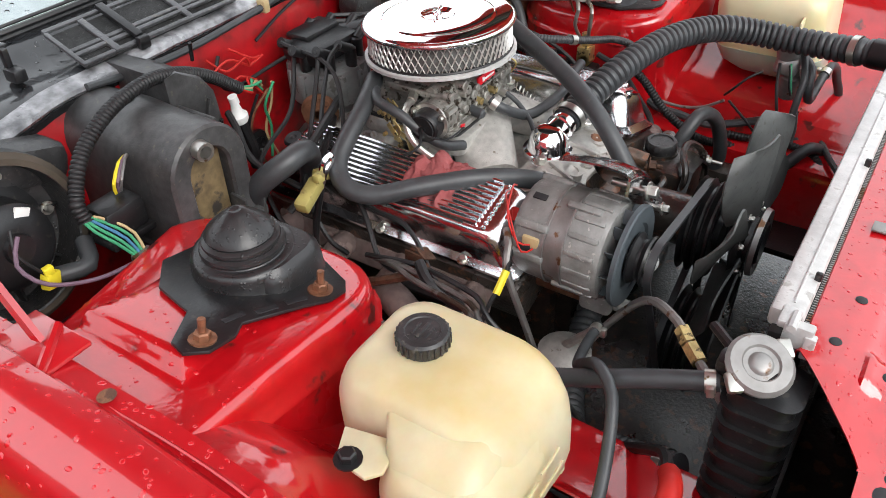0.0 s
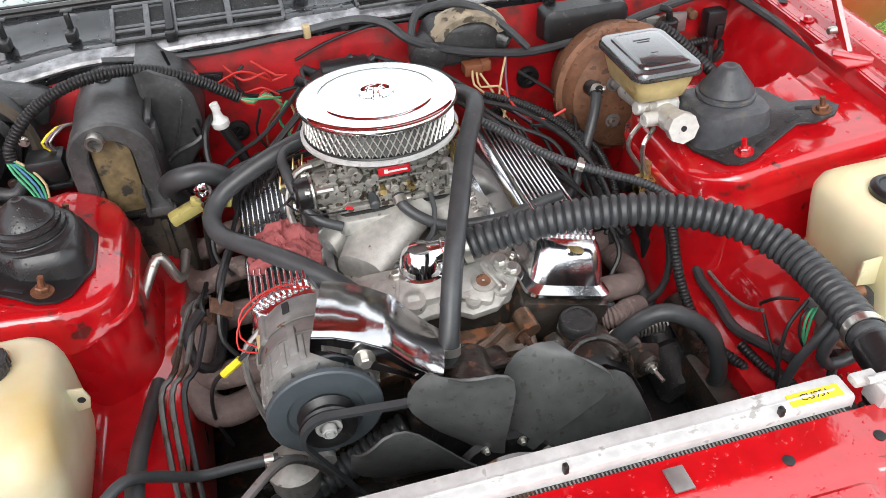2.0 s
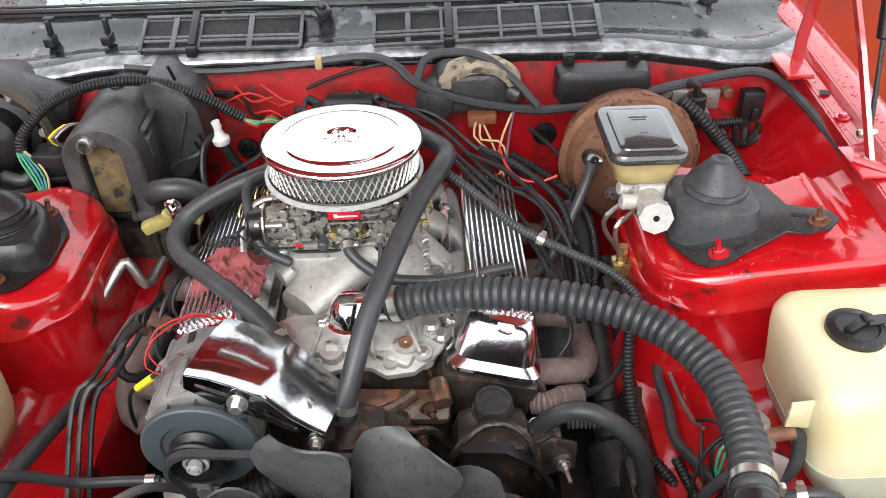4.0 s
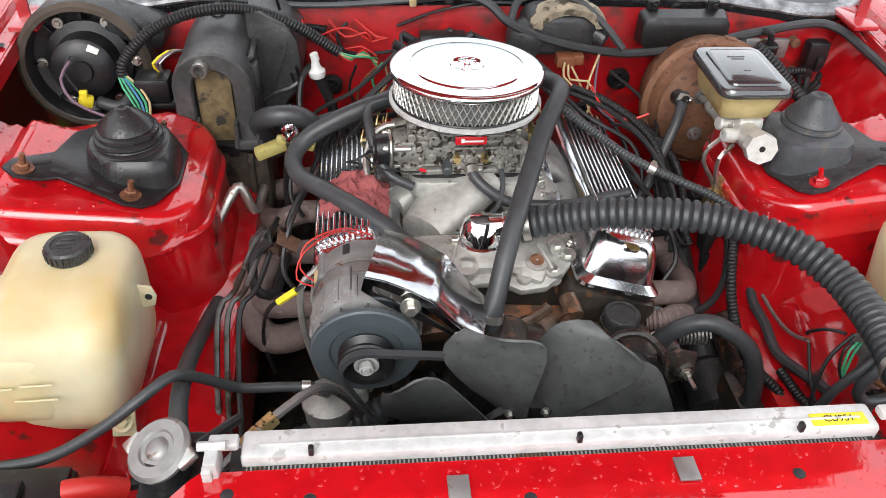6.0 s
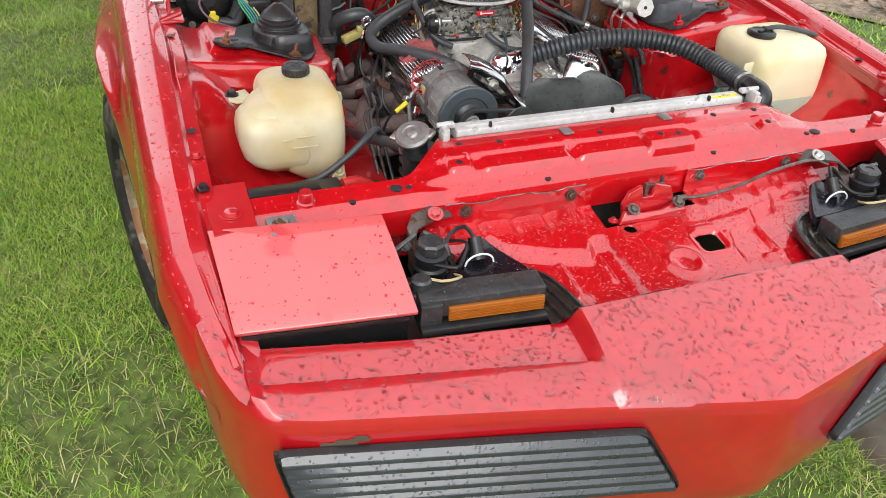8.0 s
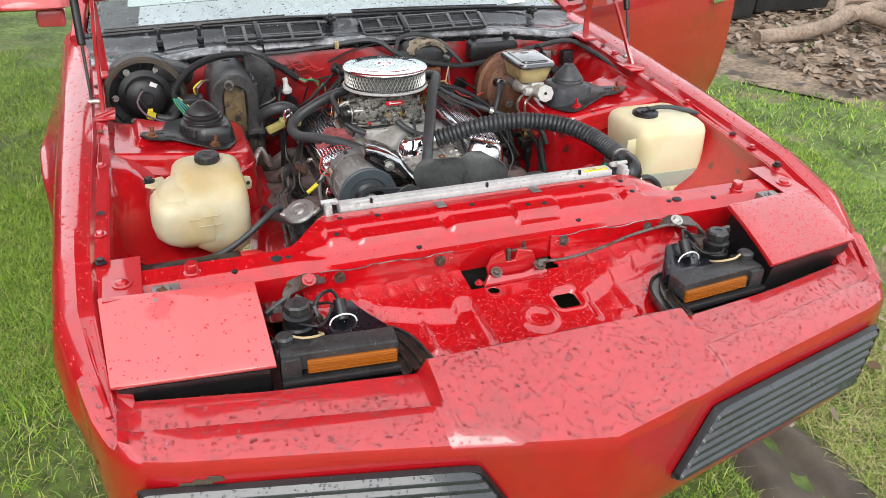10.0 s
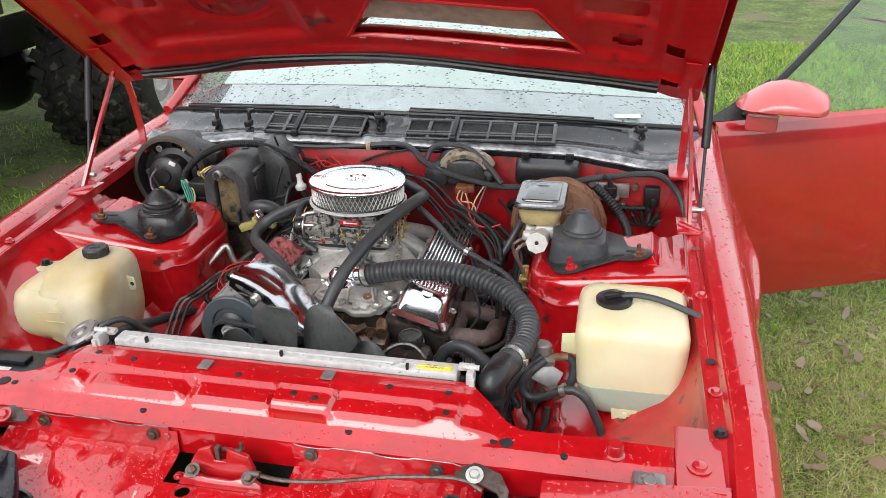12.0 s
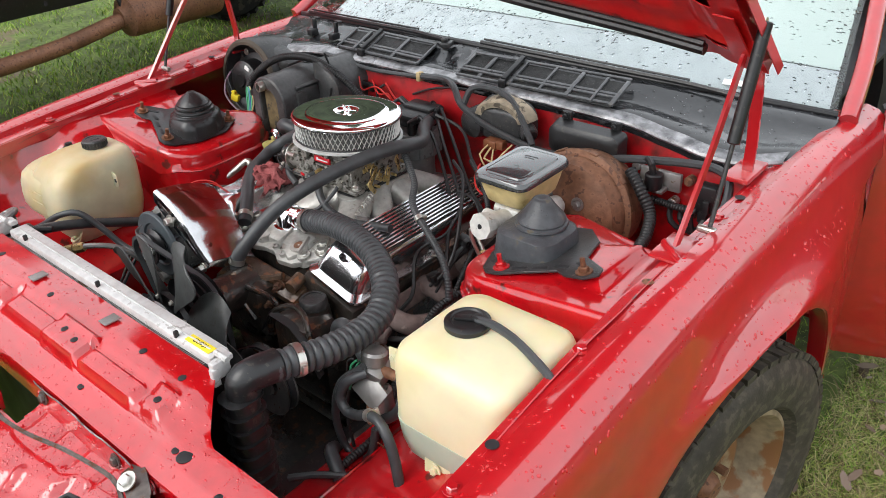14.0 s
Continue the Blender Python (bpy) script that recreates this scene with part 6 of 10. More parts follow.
for k in range(8):
    a = 2 * math.pi * k / 8
    tx, ty = -0.045 + 0.055 * math.cos(a), 0.225 + 0.055 * math.sin(a)
    part("plug_boot", put(rod((tx, ty, 0.795), (tx, ty, 0.832), 0.0105, 10, bevel=0.002), rod((tx, ty, 0.828), (tx + 0.03 * (1 if math.cos(a) > 0 else -1), ty, 0.846), 0.009, 10)), BLACK, dist, "black rubber plug boot")
    s = -1 if math.cos(a) < 0 else 1
    j = k % 4
    ye = 0.12 - 0.1 * j
    wob = [0.02 * noise.noise((k * 3.1, i * 1.7, 2)) for i in range(8)]
    part("plug_lead", tube([(tx + 0.03 * s, ty, 0.846), (s * 0.12 + wob[0], 0.22 - 0.03 * j + wob[1], 0.82 + wob[2]), (s * (0.2 + 0.02 * j), 0.17 - 0.05 * j + wob[3], 0.775 - 0.02 * j + wob[4]), (s * (0.29 + 0.012 * (j % 2)) + wob[5], ye + 0.05 + wob[6], 0.715 + wob[7]), (s * 0.32, ye, 0.66), (s * 0.3, ye - 0.02, 0.62)], 0.004, 6), WIRE, dist)

# ---- carburettor ----
carb = thing("carburetor", (-0.02, 0, 0.755), "grimy cast four-barrel carburetor with brass linkages", "carburetor")
part("gasket", plate(round_outline(0.185, 0.185, 0.02), 0.006, pose(-0.022, 0.005, 0.757), 0.001), BLACK, carb, "black paper gasket")
part("throttle_base", put(plate(round_outline(0.18, 0.175, 0.02), 0.014, pose(-0.022, 0.005, 0.763), 0.003), box((-0.025, -0.075, 0.77), (0.21, 0.03, 0.012), 0.005)), CARB, carb)
part("main_body", put(put(put(box((-0.022, 0.005, 0.797), (0.16, 0.155, 0.045), 0.005), box((-0.075, -0.072, 0.797), (0.04, 0.022, 0.034), 0.006)), box((0.035, -0.072, 0.797), (0.045, 0.022, 0.034), 0.006)), box((-0.02, -0.075, 0.788), (0.05, 0.014, 0.02), 0.004)), CARB, carb)
part("air_horn", put(put(plate(round_outline(0.185, 0.16, 0.02), 0.011, pose(-0.026, 0.003, 0.82), 0.002), box((-0.03, -0.045, 0.835), (0.15, 0.06, 0.014), 0.005)), lathe([(0.066, 0), (0.066, 0.028), (0.06, 0.028), (0.06, 0)], pose(-0.022, 0.005, 0.828), 30)), CARB, carb)
for x in (-0.112, -0.095, -0.068, -0.046, 0.006, 0.028, 0.05, 0.064):
    part("casting_rib", box((x, -0.08, 0.797), (0.0045, 0.012, 0.036), 0.0015, (0, 6 * math.sin(x * 300), 0)), CARB, carb)
for z in (0.782, 0.812):
    part("casting_rib", box((-0.022, -0.0835, z), (0.15, 0.007, 0.0035), 0.0012), CARB, carb)
rng = random.Random(4)
for k in range(64):
    x = rng.uniform(-0.115, 0.065)
    front = k % 3 != 0
    y = -0.082 if front else rng.uniform(-0.07, 0.07)
    z = rng.uniform(0.77, 0.838)
    if front:
        part("carb_boss", rod((x, y + 0.014, z), (x, y - rng.uniform(0.001, 0.011), z), rng.uniform(0.003, 0.0085), 10, bevel=0.001), CARB, carb)
    else:
        side = rng.choice((-1, 1))
        part("carb_boss", rod((-0.022 + side * 0.075, y, z), (-0.022 + side * rng.uniform(0.088, 0.1), y, z), rng.uniform(0.004, 0.011), 10, bevel=0.001), CARB, carb)
for x in (-0.11, -0.085, -0.05, 0.005, 0.035, 0.058):
    for y in (-0.07, 0.07):
        part("cover_screw", put(rod((x, y, 0.829), (x, y, 0.835), 0.0048, 10), box((x, y, 0.8355), (0.007, 0.0014, 0.002), 0)), ZINC, carb)
for x in (-0.112, 0.068):
    part("stud_nut", put(screw((x, -0.078, 0.776), (0, 0, 1), 0.008, 0.009), rod((x, -0.078, 0.78), (x, -0.078, 0.795), 0.0035, 8)), ZINC, carb)
for x in (-0.041, 0.004):
    part("idle_screw", put(rod((x, -0.078, 0.794), (x, -0.093, 0.793), 0.0065, 10), box((x, -0.0935, 0.793), (0.0012, 0.001, 0.009), 0)), BRASS, carb)
for x, z, r in ((-0.018, 0.79, 0.009), (0.03, 0.783, 0.0065)):
    part("vacuum_nipple", put(rod((x, -0.075, z), (x, -0.098, z - 0.006), r, 10), rod((x, -0.08, z), (x, -0.086, z), r * 1.4, 6)), ZINC, carb)
part("nipple_cap", rod((-0.056, -0.078, 0.784), (-0.057, -0.106, 0.78), 0.0085, 12, bevel=0.003), RUBBER, carb, "black rubber vacuum cap")
part("idle_mark", box((-0.095, -0.09, 0.775), (0.012, 0.004, 0.006), 0.002, (0, 15, 0)), BADGE_RED, carb, "dab of red sealant")
# choke on the passenger side
choke = part("choke_housing", put(put(rod((-0.1, -0.06, 0.8), (-0.145, -0.064, 0.8), 0.027, 20, bevel=0.003), box((-0.112, -0.06, 0.79), (0.03, 0.05, 0.05), 0.008)), box((-0.108, -0.075, 0.818), (0.045, 0.018, 0.012), 0.004)), CARB, carb)
part("choke_cap", put(put(rod((-0.146, -0.064, 0.8), (-0.172, -0.067, 0.8), 0.0255, 24, 0.024, 0.003), rod((-0.171, -0.067, 0.8), (-0.1735, -0.067, 0.8), 0.019, 20)), rod((-0.172, -0.067, 0.8), (-0.178, -0.068, 0.8), 0.006, 10)), BLACK, choke, "black electric choke cap")
part("choke_ring", lathe([(0.025, 0), (0.031, 0.001), (0.031, 0.004), (0.025, 0.005)], facing((-0.149, -0.064, 0.8), (1, 0.05, 0)), 28), ZINC, choke)
for k in range(3):
    a = 2 * math.pi * k / 3 + 0.5
    part("choke_screw", put(screw((-0.15, -0.064 + 0.029 * math.cos(a), 0.8 + 0.029 * math.sin(a)), (-1, 0, 0), 0.004), rod((-0.14, -0.064 + 0.03 * math.cos(a), 0.8 + 0.03 * math.sin(a)), (-0.115, -0.064 + 0.03 * math.cos(a), 0.8 + 0.03 * math.sin(a)), 0.005, 8)), ZINC, choke)
part("choke_wire", tube([(-0.176, -0.068, 0.802), (-0.186, -0.085, 0.8), (-0.16, -0.1, 0.785), (-0.12, -0.098, 0.778), (-0.1, -0.094, 0.775)], 0.0016, 6), WIRE, choke)
part("choke_wire", tube([(-0.178, -0.068, 0.798), (-0.2, -0.08, 0.79), (-0.215, -0.07, 0.78), (-0.2, -0.05, 0.765), (-0.17, -0.06, 0.755)], 0.0022, 6), WIRE, choke)
for j, (x, y, z) in enumerate(((0.085, -0.05, 0.82), (0.082, -0.035, 0.835), (0.088, -0.04, 0.8), (0.092, 0.0, 0.785), (0.085, 0.04, 0.8), (0.094, -0.055, 0.778), (0.1, -0.03, 0.792), (-0.15, -0.015, 0.775), (-0.165, -0.03, 0.77), (-0.18, -0.02, 0.782), (-0.17, -0.04, 0.762), (-0.155, 0.0, 0.8), (-0.14, 0.02, 0.79))):
    side = 1 if x > 0 else -1
    part("linkage", put(put(box((x, y, z), (0.0022, 0.04, 0.01), 0.0008, (25 * j, 0, 8 * side)), rod((x - 0.004, y + 0.014, z), (x + side * 0.01, y + 0.014, z), 0.0034, 8)),
                        tube([(x + side * 0.008, y - 0.01, z), (x + side * 0.012, y - 0.02, z + 0.018), (x + side * 0.008, y - 0.005, z + 0.03)], 0.0016, 5, 0.006)), BRASS, carb, "yellow-zinc throttle linkage")
part("return_spring", tube([(0.1 + 0.0055 * math.cos(k * 1.1), -0.065 - 0.0012 * k, 0.765 + 0.0055 * math.sin(k * 1.1) - 0.0007 * k) for k in range(70)], 0.0011, 4, 0.01), ZINC, carb)
badge = part("badge", box((-0.02, -0.088, 0.828), (0.05, 0.005, 0.0135), 0.0015, (-8, 0, 0)), BADGE_RED, carb, "small red maker's badge")
part("badge_mark", put(box((-0.018, -0.0912, 0.828), (0.036, 0.001, 0.0032), 0.0004, (-8, 0, 0)), box((-0.033, -0.0912, 0.829), (0.006, 0.001, 0.007), 0.0004, (-8, 0, 0))), LABEL_W, badge)
part("fuel_inlet", put(rod((-0.11, -0.01, 0.82), (-0.14, -0.025, 0.822), 0.008, 6), tube([(-0.138, -0.025, 0.822), (-0.165, -0.03, 0.815), (-0.185, -0.06, 0.78), (-0.175, -0.13, 0.74)], 0.0055, 8)), ZINC, carb)

# ---- air cleaner ----
AC = (-0.022, -0.002)
cleaner = thing("air_cleaner", (AC[0], AC[1], 0.85), "round chromed air cleaner with a wire-mesh filter", "air cleaner")
at = Matrix.Translation((AC[0], AC[1], 0.89)) @ pose(0, 0, 0, -3.0, 0.6, 0) @ Matrix.Translation((0, 0, -0.89))
part("base_pan", lathe([(0.06, 0.846), (0.1, 0.846), (0.112, 0.851), (0.12, 0.853), (0.1235, 0.855), (0.1235, 0.86), (0.12, 0.861), (0.06, 0.858)], at, 72), ALLOY, cleaner, "pale metal base pan")
part("filter_paper", lathe([(0.108, 0.86), (0.1105, 0.861), (0.1105, 0.904), (0.108, 0.906)], at, 72), material("pleated_grey_filter", (0.12, 0.12, 0.115), 0.85, spread=0.3), cleaner, "grey pleated filter element")
mesh_bm = B()
N = 64
for k in range(N):
    for way in (-1, 1):
        path = []
        for j in range(9):
            a = 2 * math.pi * (k + way * j * 0.25) / N
            path.append((a, 0.861 + 0.043 * j / 8))
        prev = None
        for a, z in path:
            c, sn = math.cos(a), math.sin(a)
            ring = [mesh_bm.verts.new(at @ Vector((r * c - sn * w, r * sn + c * w, z))) for r, w in ((0.114, -0.0011), (0.1165 + 0.0006 * way, 0), (0.114, 0.0011))]
            if prev:
                for i in range(2):
                    mesh_bm.faces.new((prev[i], prev[i + 1], ring[i + 1], ring[i]))
            prev = ring
tagged(part("filter_mesh", mesh_bm, MESH_WIRE, cleaner, "bright diamond wire mesh"), kind="stuff")
for z in (0.8625, 0.9035):
    part("filter_seal", lathe([(0.11, z - 0.002), (0.1175, z - 0.002), (0.1185, z), (0.1175, z + 0.002), (0.11, z + 0.002)], at, 64), BLACK, cleaner)
lid = part("lid", lathe([(0.117, 0.9035), (0.1225, 0.904), (0.1238, 0.907), (0.1232, 0.91), (0.1212, 0.9124), (0.118, 0.9135), (0.114, 0.9138), (0.094, 0.9141), (0.0905, 0.9143), (0.0893, 0.9151), (0.0875, 0.9154), (0.07, 0.9156), (0.05, 0.9158), (0.03, 0.9159), (0.027, 0.9155), (0.0245, 0.913), (0.0215, 0.9118), (0.012, 0.911), (0, 0.911)], at, 120), LID_CHROME, cleaner, "mirror-chromed lid")
part("wing_nut", put(put(lathe([(0.006, 0.911), (0.006, 0.917), (0.004, 0.921), (0, 0.921)], at, 10), box((-0.008, 0, 0.92), (0.011, 0.004, 0.011), 0.002, (0, 25, 0)), at), box((0.008, 0, 0.92), (0.011, 0.004, 0.011), 0.002, (0, -25, 0)), at), CHROME, cleaner, "chromed wing nut")

# ---- alternator ----
ALT = Vector((-0.19, -0.446, 0.712))
alt = thing("alternator", (ALT.x, ALT.y + 0.1, ALT.z - 0.08), "dark cast alternator with a blue-grey cooling fan", "alternator")
am = facing(ALT, (0, 1, 0))
part("rear_case", lathe([(0, 0.185), (0.05, 0.185), (0.066, 0.178), (0.072, 0.168), (0.073, 0.13), (0.07, 0.127), (0.07, 0.125)], am, 40), ALT_GREY, alt)
part("front_case", lathe([(0.07, 0.1), (0.073, 0.098), (0.074, 0.06), (0.07, 0.048), (0.05, 0.042), (0, 0.042)], am, 40), ALT_GREY, alt)
part("stator", lathe([(0.066, 0.13), (0.0715, 0.128), (0.0715, 0.099), (0.066, 0.097)], am, 40), STEEL, alt)
af = part("cooling_disc", lathe([(0.03, 0.026), (0.046, 0.026), (0.049, 0.022), (0.071, 0.022), (0.0735, 0.024), (0.0735, 0.03), (0.06, 0.032), (0.03, 0.034)], am, 64), FAN_GREY, alt, "blue-grey stamped fan disc")
for k in range(12):
    a = 2 * math.pi * k / 12
    part("fan_vane", box((ALT.x + 0.06 * math.cos(a), ALT.y + 0.038, ALT.z + 0.06 * math.sin(a)), (0.02, 0.012, 0.0015), 0, (0, -math.degrees(a) + 25, 0)), FAN_GREY, af)
part("belt_pulley", lathe([(0.016, 0.006), (0.022, 0.004), (0.026, 0.0), (0.035, -0.002), (0.037, 0.001), (0.029, 0.008), (0.029, 0.012), (0.037, 0.019), (0.036, 0.022), (0, 0.024)], am, 40), BLACK, alt)
part("pulley_nut", put(lathe([(0, -0.012), (0.005, -0.012), (0.006, -0.008), (0.0075, -0.011), (0.0095, -0.01), (0.0095, 0.0), (0, 0.004)], am, 16), lathe([(0.012, -0.001), (0.0165, -0.001), (0.0165, 0.006), (0, 0.006)], am, 24)), ALLOY, alt, "zinc pulley nut")
for k in range(10):
    a = 2 * math.pi * k / 10
    part("case_bolt" if k % 3 == 0 else "case_rib", box((ALT.x + 0.071 * math.cos(a), ALT.y + (0.09 if k % 3 == 0 else 0.15), ALT.z + 0.071 * math.sin(a)), (0.012, 0.05, 0.012), 0.003, (0, -math.degrees(a), 0)), ALT_GREY, alt)
for k in range(18):
    a = 2 * math.pi * k / 18
    rib = box((0.0725, 0, 0.075), (0.006, 0.008, 0.042), 0.002)
    rib.transform(am @ pose(0, 0, 0, 0, 0, 20 * k))
    part("cooling_rib", rib, ALT_GREY, alt)
    if k % 3 == 0:
        slot = box((0.0722, 0, 0.155), (0.004, 0.01, 0.02), 0.001)
        slot.transform(am @ pose(0, 0, 0, 0, 0, 20 * k + 10))
        part("cooling_slot", slot, DARK, alt)
for d in (0.1, 0.128):
    part("case_seam", lathe([(0.0725, d - 0.002), (0.0748, d - 0.0015), (0.0748, d + 0.0015), (0.0725, d + 0.002)], am, 40), STEEL, alt)
part("lower_lug", put(box((-0.2, -0.385, 0.632), (0.04, 0.05, 0.04), 0.008), rod((-0.2, -0.43, 0.628), (-0.2, -0.2, 0.628), 0.011, 12)), ALT_GREY, alt)
part("lug_tube", rod((-0.2, -0.36, 0.628), (-0.2, -0.2, 0.628), 0.015, 14), COPPER, alt, "rusty spacer tube")
part("wire_plug", box((-0.255, -0.3, 0.73), (0.012, 0.026, 0.024), 0.003), WIRE_TAN, alt)
part("plug_wire", tube([(-0.26, -0.3, 0.73), (-0.28, -0.29, 0.745), (-0.27, -0.27, 0.775), (-0.22, -0.25, 0.785), (-0.18, -0.235, 0.76)], 0.0013, 6), WIRE_RED, alt, "thin red alternator wire")
part("plug_wire", tube([(-0.26, -0.305, 0.725), (-0.285, -0.3, 0.735), (-0.275, -0.28, 0.765), (-0.23, -0.245, 0.775), (-0.19, -0.23, 0.755)], 0.0013, 6), WIRE_RED, alt)
# chromed adjusting bracket over it
brk = thing("alternator_bracket", (-0.12, -0.38, 0.78), "wet chromed alternator adjusting bracket", "bracket")
# front flange with its long slot, folded back along the top
FOLD = ((-0.19, 0.832), (-0.165, 0.824), (-0.135, 0.808), (-0.104, 0.786), (-0.075, 0.747), (-0.055, 0.727), (-0.036, 0.712))
EDGE = ((-0.194, 0.806), (-0.17, 0.784), (-0.148, 0.768), (-0.122, 0.751), (-0.096, 0.735), (-0.07, 0.715), (-0.042, 0.696))
rows = []
for k in range(25):
    f = k / 24 * (len(FOLD) - 1)
    i = min(int(f), len(FOLD) - 2)
    u = Vector(FOLD[i]).lerp(Vector(FOLD[i + 1]), f - i)
    w = Vector(EDGE[i]).lerp(Vector(EDGE[i + 1]), f - i)
    deep = 0.105 * (1 - 0.2 * k / 24)
    rise = 0.006 * math.sin(math.pi * k / 24)
    rows.append([(u.x, -0.404, u.y - 0.008), (u.x + 0.001, -0.405, u.y - 0.003), (u.x + 0.003, -0.402, u.y), (u.x + 0.006, -0.395, u.y + 0.002 + rise * 0.2)]
                + [(u.x + 0.006 + 0.022 * g_, -0.395 + deep * g_, u.y + 0.002 + rise * g_ - 0.022 * g_ * g_) for g_ in (0.35, 0.7, 1.0)])
part("shroud", sheet(rows, 0.003), CHROME_DARK, brk, "wet chrome top plate")


def strip(side, f0, f1):
    """One band of the slotted front flange, between two shares of its height."""
    rows = []
    for k in range(25):
        f = k / 24 * (len(FOLD) - 1)
        i = min(int(f), len(FOLD) - 2)
        u = Vector(FOLD[i]).lerp(Vector(FOLD[i + 1]), f - i) - Vector((0, 0.006))
        w = Vector(EDGE[i]).lerp(Vector(EDGE[i + 1]), f - i)
        a, b = u.lerp(w, f0), u.lerp(w, f1)
        if side[0] <= k <= side[1]:
            rows.append([(a.x, -0.405, a.y), (b.x, -0.406, b.y)])
    return sheet(rows, 0.004)


part("slotted_arm", put(put(strip((0, 24), 0.0, 0.32), strip((0, 24), 0.68, 1.0)), put(strip((0, 2), 0.32, 0.68), strip((19, 24), 0.32, 0.68))), CHROME_DARK, brk, "long-slotted chrome arm")
part("adjuster_bolt", put(screw((-0.132, -0.412, 0.782), (0, -1, 0.1), 0.0085, 0.012), rod((-0.132, -0.42, 0.782), (-0.132, -0.36, 0.782), 0.006, 10)), ZINC, brk)
part("arm_bolt", put(screw((-0.046, -0.41, 0.7), (0, -1, 0.1), 0.0065, 0.01), rod((-0.046, -0.415, 0.7), (-0.046, -0.34, 0.7), 0.006, 8)), ZINC, brk)


# ---- cooling: radiator, hoses ----
rad = thing("radiator", (0.02, -0.64, 0.46), "aluminium radiator with black end tanks and a yellow label", "radiator")
part("core", box((0.02, -0.64, 0.62), (0.7, 0.03, 0.34), 0.003), CORE, rad)
part("top_bar", put(box((0.0225, -0.637, 0.798), (0.677, 0.036, 0.026), 0.005), box((0.0225, -0.64, 0.812), (0.64, 0.003, 0.0025), 0.001)), ALLOY, rad, "scuffed aluminium top bar")
part("fin_strip", box((0.02, -0.66, 0.788), (0.67, 0.012, 0.018), 0.001), CORE, rad)
fins = B()
for k in range(150):
    put(fins, box((-0.31 + 0.0044 * k, -0.664, 0.79), (0.0017, 0.016, 0.016), 0))
tagged(part("fin_comb", fins, STEEL, rad), kind="stuff")
for x in (-0.245, 0.03, 0.27):
    part("bar_tooth", box((x, -0.652, 0.815), (0.006, 0.008, 0.012), 0.002), BLACK, rad)


def end_tank(x, y, w, l):
    """A moulded tank with thin ribs all round."""
    rings, z = [], 0.44
    while z < 0.77:
        for dz, g in ((0, 0), (0.0225, 0), (0.0228, 0.01), (0.0252, 0.01), (0.0255, 0)):
            rings.append([(x + px, y + py, z + dz) for px, py in round_outline(w + g, l + g, 0.02)])
        z += 0.0256
    return loft(rings)


left_tank = part("end_tank", end_tank(-0.385, -0.645, 0.062, 0.07), BLACK, rad, "black ribbed end tank")
right_tank = part("end_tank", end_tank(0.421, -0.652, 0.046, 0.052), BLACK, rad, "black ribbed end tank")
part("filler_neck", rod((-0.392, -0.637, 0.77), (-0.397, -0.633, 0.8), 0.024, 20), BLACK, left_tank)
cap_m = facing((-0.397, -0.632, 0.796), (-0.35, -0.25, 1))
cap = part("radiator_cap", lathe([(0.03, 0), (0.034, 0.003), (0.035, 0.008), (0.031, 0.013), (0.02, 0.0135), (0.018, 0.011), (0.013, 0.011), (0.011, 0.014), (0.008, 0.0155), (0, 0.0155)], cap_m, 28), STEEL, left_tank, "grey corroded radiator cap")
for a in (0.5, 0.5 + math.pi):
    part("cap_ear", box((0.034 * math.cos(a), 0.034 * math.sin(a), 0.005), (0.016, 0.022, 0.01), 0.003), ZINC, cap).matrix_basis = cap_m
part("outlet_elbow", tube([(0.42, -0.645, 0.77), (0.421, -0.643, 0.792), (0.428, -0.625, 0.799), (0.436, -0.59, 0.797)], 0.026, 16, 0.006), BLACK, right_tank, "black plastic outlet elbow")
for x, s in ((-0.342, -1), (0.386, 1)):
    part("mount_bracket", put(put(put(box((x, -0.655, 0.808), (0.014, 0.03, 0.03), 0.003), box((x - s * 0.01, -0.64, 0.818), (0.03, 0.016, 0.01), 0.003)), box((x + s * 0.004, -0.668, 0.8), (0.01, 0.012, 0.03), 0.002)),
                              rod((x - 0.014, -0.648, 0.824), (x + 0.014, -0.648, 0.824), 0.005, 8)), ALLOY, rad, "white-oxidised mounting bracket")
part("overflow_spout", put(rod((-0.37, -0.61, 0.775), (-0.33, -0.57, 0.77), 0.006, 8), box((-0.375, -0.605, 0.768), (0.03, 0.03, 0.02), 0.006)), BLACK, left_tank)
sticker = part("sticker", box((0.318, -0.641, 0.8115), (0.062, 0.016, 0.0012), 0.0004), LABEL_Y, rad, "yellow parts sticker")


def writing(text, size, m, mat, parent, name="lettering"):
    data = bpy.data.curves.new(name, "FONT")
    data.body, data.size, data.align_x, data.align_y, data.extrude = text, size, "CENTER", "CENTER", 0.0002
    data.materials.append(mat)
    ob = new(name, data)
    ob.parent = parent
    ob.matrix_parent_inverse = Matrix.Identity(4) if parent.parent else parent.matrix_basis.inverted()
    ob.matrix_basis = m
    return ob


writing("CU951", 0.012, pose(0.318, -0.641, 0.8124), INK, sticker)


